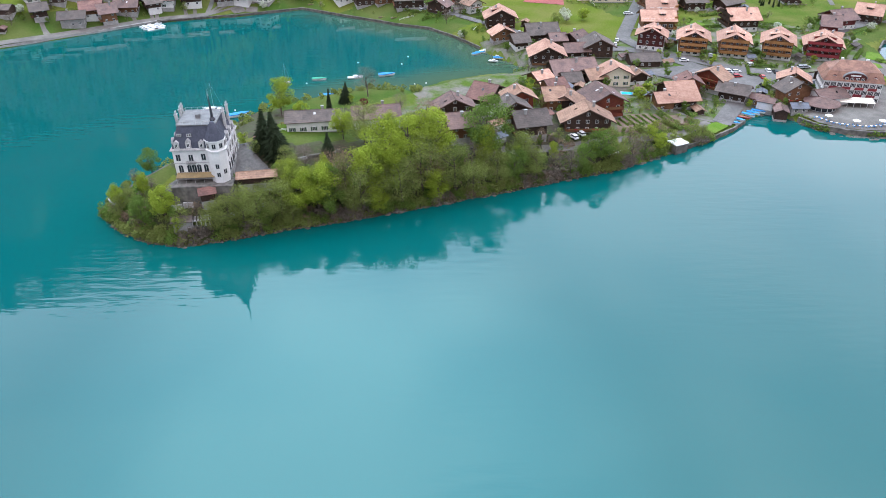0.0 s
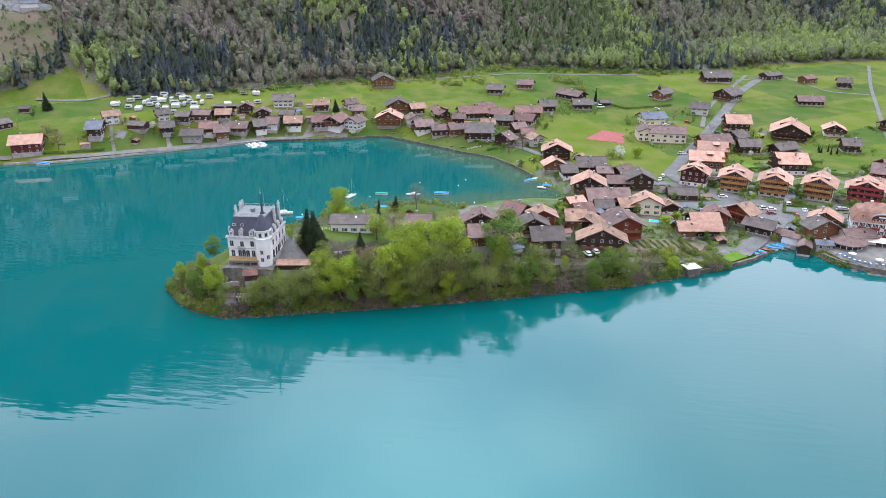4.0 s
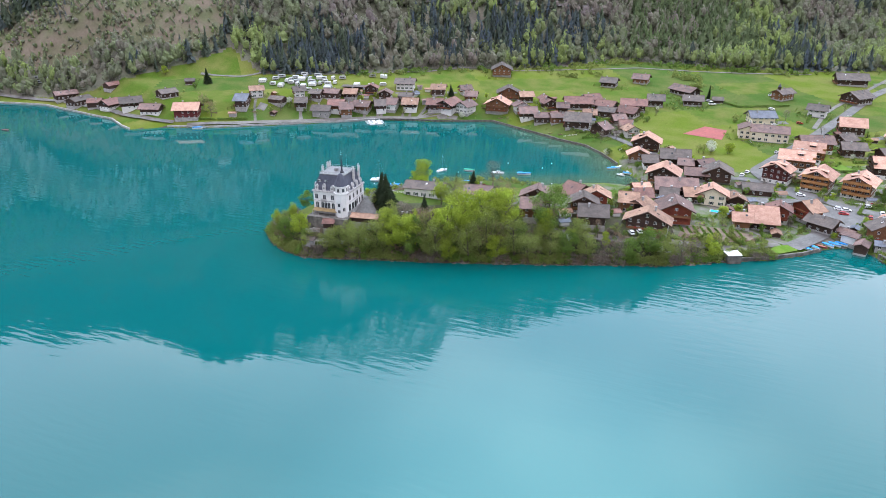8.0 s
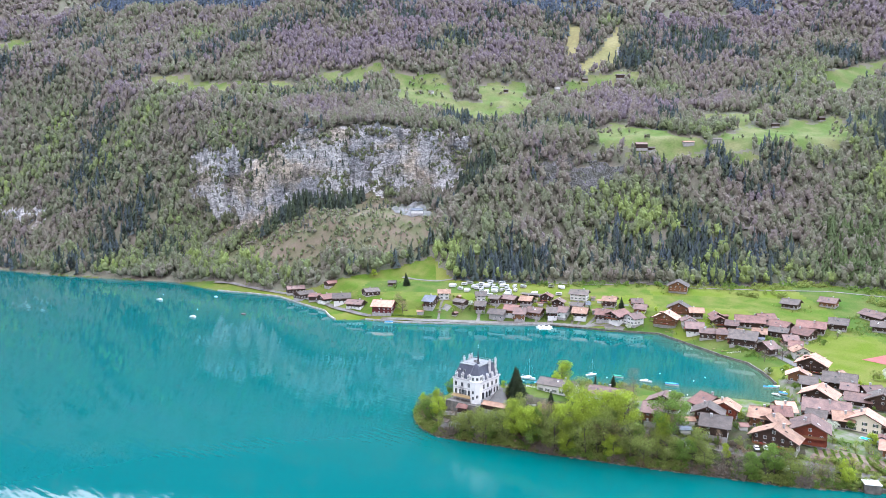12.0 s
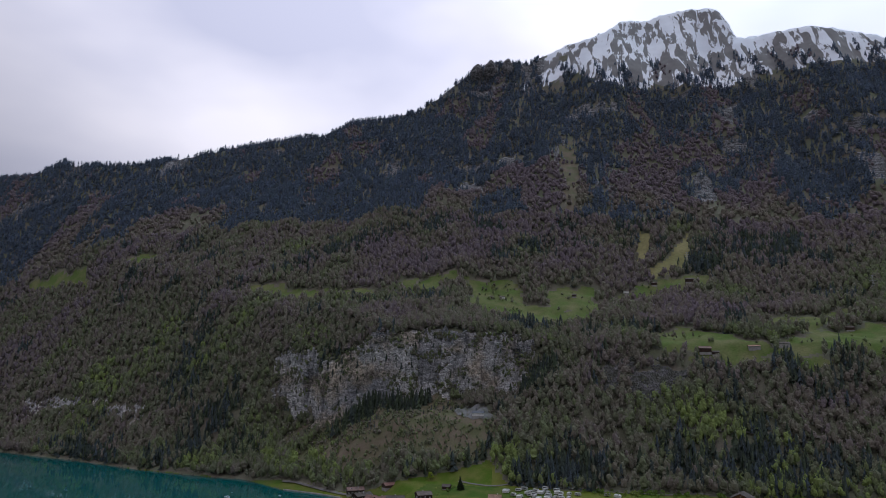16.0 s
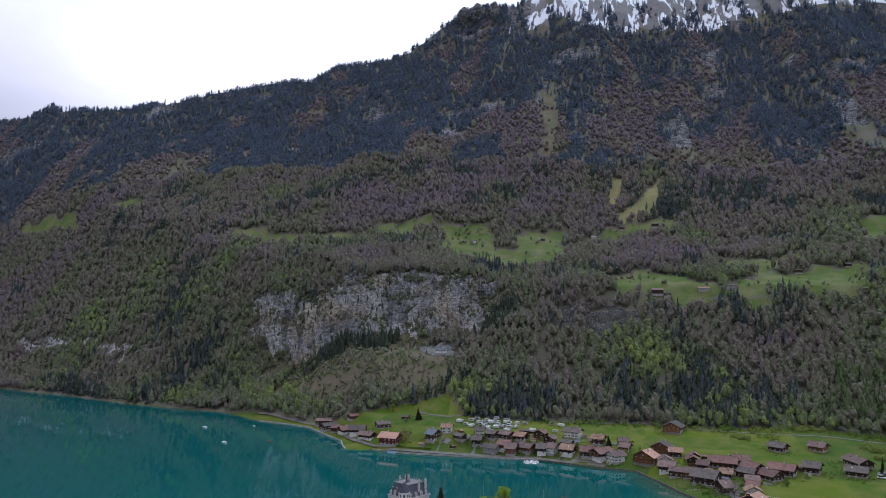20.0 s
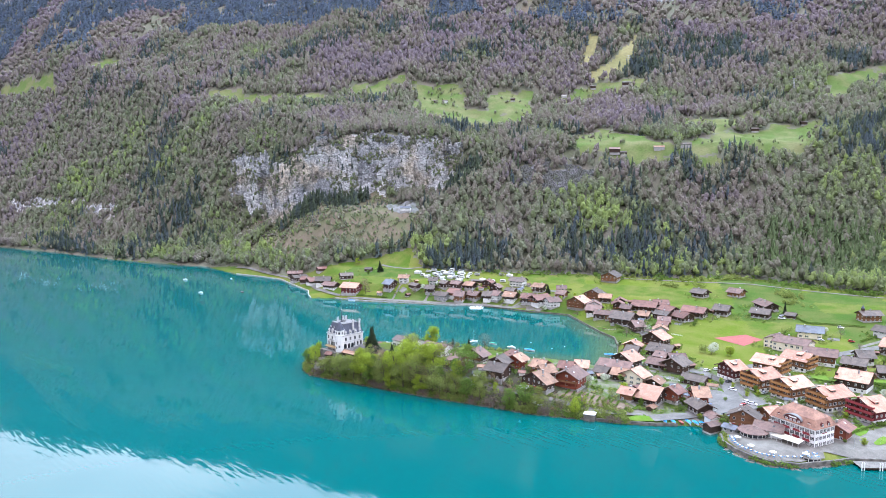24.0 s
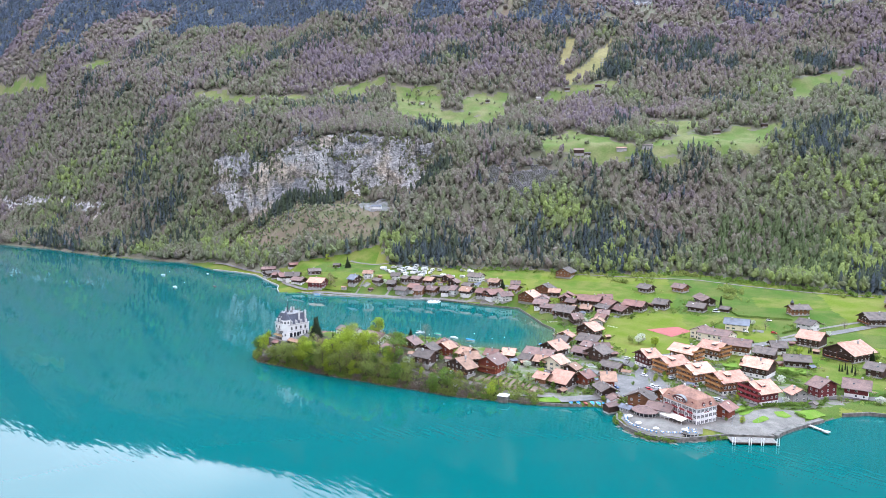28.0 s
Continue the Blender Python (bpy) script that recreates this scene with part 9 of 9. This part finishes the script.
def clear_of(x, y, room, roads=True):
    """Whether a spot on land is free of houses, streets and what was set down before."""
    if float(inland(np.array([x]), np.array([y]))[0]) < room + 2 or float(within(np.array([x]), np.array([y]), [FOREST_EDGE])[0]) > -4:
        return False
    if any(math.hypot(x - hx, y - hy) < hr * 0.86 + room for hx, hy, hr in BUSY):
        return False
    if roads:
        for line, w in ROADS:
            for (ax, ay), (cx, cy) in zip(line, line[1:]):
                k = min(1, max(0, ((x - ax) * (cx - ax) + (y - ay) * (cy - ay)) / ((cx - ax) ** 2 + (cy - ay) ** 2)))
                if math.hypot(x - ax - k * (cx - ax), y - ay - k * (cy - ay)) < w / 2 + room:
                    return False
        if float(within(np.array([x]), np.array([y]), PAVED)[0]) > -room:
            return False
    return True


def vegetable_bed(x, y, turn, length, width):
    top = tagged(new("vegetable_bed"), "dark soil vegetable bed with green rows", "garden bed", "vegetable beds")
    top.matrix_world = pose(x, y, lift(x, y) + 0.05, 0, 0, turn)
    bm = bmesh.new()
    box(bm, -length / 2, length / 2, -width / 2, width / 2, -0.6, 0.16)
    part("soil", bm, SOIL, top)
    for j in range(int(width / 0.7)):
        rr = np.random.default_rng(int(abs(x * 7 + y * 3)) + j)
        n = int(length * 9)
        c = np.stack([(rr.random(n) - 0.5) * length * 0.95, np.full(n, -width / 2 + 0.4 + j * 0.7) + rr.normal(0, 0.06, n), 0.2 + 0.2 * rr.random(n)], -1)
        v = (c[:, None] + rr.normal(size=(n, 3, 3)) * 0.15).reshape(-1, 3)
        ob = sheet("crop_ridge", v, np.arange(len(v)).reshape(-1, 3), [LEAF["green" if j % 2 else "lime"]])
        ob.parent = top
    return top


def fence(x0, y0, x1, y1, pale):
    top = tagged(new("fence"), "low %s garden fence between the plots" % ("white picket" if pale else "brown timber"), "fence", "garden fences")
    top.matrix_world = pose(x0, y0, 0)
    n = max(2, int(math.hypot(x1 - x0, y1 - y0) / 2.6))
    mat = FRAME_WHITE if pale else WALL["M"]
    pts = [(x0 + (x1 - x0) * i / n, y0 + (y1 - y0) * i / n) for i in range(n + 1)]
    for a, b in pts:
        bm = bmesh.new()
        z = lift(a, b)
        box(bm, a - x0 - 0.06, a - x0 + 0.06, b - y0 - 0.06, b - y0 + 0.06, z - 0.4, z + 1.0)
        part("post", bm, mat, top)
    for up in (0.45, 0.85):
        bm = bmesh.new()
        for (a, b), (c, d) in zip(pts, pts[1:]):
            limb(bm, (a - x0, b - y0, lift(a, b) + up), (c - x0, d - y0, lift(c, d) + up), 0.06, 0.06, 4)
        part("rail", bm, mat, top)
    return top


def washing_shed(x, y, turn):
    return house("hut", x, y, lift(x, y) - 0.1, turn, fill.uniform(3, 5), fill.uniform(2.4, 3.6), fill.uniform(2.4, 3.2), fill.choice("BGTRS"), fill.choice("DMSWD"), name="garden_shed")


bay_line = [(-262, 345), (-228, 364), (-186, 394), (-160, 412), (-120, 424), (-90, 438), (-58, 430), (-30, 412), (-2, 400), (18, 372)]
built = 0
for tries in range(400):
    k = fill.random() * (len(bay_line) - 1.001)
    (ax, ay), (cx, cy) = bay_line[int(k)], bay_line[int(k) + 1]
    u = k - int(k)
    x, y = ax + (cx - ax) * u + fill.uniform(-4, 6), ay + (cy - ay) * u + fill.uniform(2, 34)
    if built < 18 and clear_of(x, y, 6.5):
        house("ch", x, y, lift(x, y) - 0.2, fill.choice((15, 30, 40, 110, 125)), fill.uniform(6, 9), fill.uniform(7.5, 9.5), fill.uniform(6, 8), fill.choice("BBRGT"), fill.choice("DDMDW"), balconies=1, name="chalet")
        BUSY.append((x, y, 6.5))
        built += 1
settled = [(hx, hy, hr) for hx, hy, hr in HOUSES if -300 < hx < 260 and hy < 500]
for hx, hy, hr in settled:
    old = hy < 300
    turn = fill.choice((8, 20, 35, 70, 98))
    for tries in range(8 if hy < 420 and hx > -30 else 5):
        t = fill.uniform(0, 6.283)
        d = hr + fill.uniform(1.0, 8.0)
        x, y = hx + d * math.cos(t), hy + d * math.sin(t)
        what = fill.random()
        if what < 0.16 and clear_of(x, y, 1.6):
            washing_shed(x, y, turn)
            BUSY.append((x, y, 2.6))
        elif what < 0.34 and clear_of(x, y, 2.6):
            c, s = math.cos(radians(turn)), math.sin(radians(turn))
            q = fill.uniform(2.5, 4.5)
            hedge([(x - c * q, y - s * q), (x + c * q, y + s * q)], fill.uniform(0.9, 1.6), fill.uniform(0.7, 1.1))
            BUSY.append((x, y, 2.4))
        elif what < 0.46 and clear_of(x, y, 1.8):
            vegetable_bed(x, y, turn, fill.uniform(2.5, 4.5), fill.uniform(1.6, 2.8))
            BUSY.append((x, y, 2.2))
        elif what < 0.56 and clear_of(x, y, 2.5):
            c, s = math.cos(radians(turn)), math.sin(radians(turn))
            fence(x - c * 4, y - s * 4, x + c * 4, y + s * 4, fill.random() < 0.3)
            BUSY.append((x, y, 2.0))
        elif what < 0.7 and clear_of(x, y, 1.0):
            tree(fill.choice(("lime", "green", "olive", "bare", "white", "green", "bare")), x, y, fill.uniform(3.0, 6.5))
            BUSY.append((x, y, 1.6))
        elif what < 0.86 and clear_of(x, y, 3.0):
            a, b = fill.uniform(2.5, 4), fill.uniform(2, 3.5)
            c, s = math.cos(radians(turn)), math.sin(radians(turn))
            patch("yard", [(x + c * u * a - s * v * b, y + s * u * a + c * v * b) for u, v in ((-1, -1), (1, -1), (1, 1), (-1, 1))], fill.choice((PATH_STONE, ASPHALT, PATH_STONE)), "small grey paved yard beside a house", "yard", up=0.12)
            BUSY.append((x, y, 3.0))
# garden paths to the nearest street
for hx, hy, hr in settled:
    best = None
    for line, w in ROADS[:5]:
        for (ax, ay), (cx, cy) in zip(line, line[1:]):
            k = min(1, max(0, ((hx - ax) * (cx - ax) + (hy - ay) * (cy - ay)) / ((cx - ax) ** 2 + (cy - ay) ** 2)))
            px, py = ax + k * (cx - ax), ay + k * (cy - ay)
            d = math.hypot(hx - px, hy - py)
            if best is None or d < best[0]:
                best = (d, px, py)
    if best and hr + 3 < best[0] < 45 and fill.random() < 0.6:
        ribbon("garden_path", [(hx, hy), ((hx + best[1]) / 2 + fill.uniform(-2, 2), (hy + best[2]) / 2 + fill.uniform(-2, 2)), (best[1], best[2])], fill.uniform(1.6, 2.6), PATH_STONE, "narrow gravel path to a house door", "path", up=0.1)

# tree kinds of which none was planted
for spare in PARKED:
    if spare.name not in planted:
        for ob in (*spare.children_recursive, spare):
            bpy.data.objects.remove(ob)
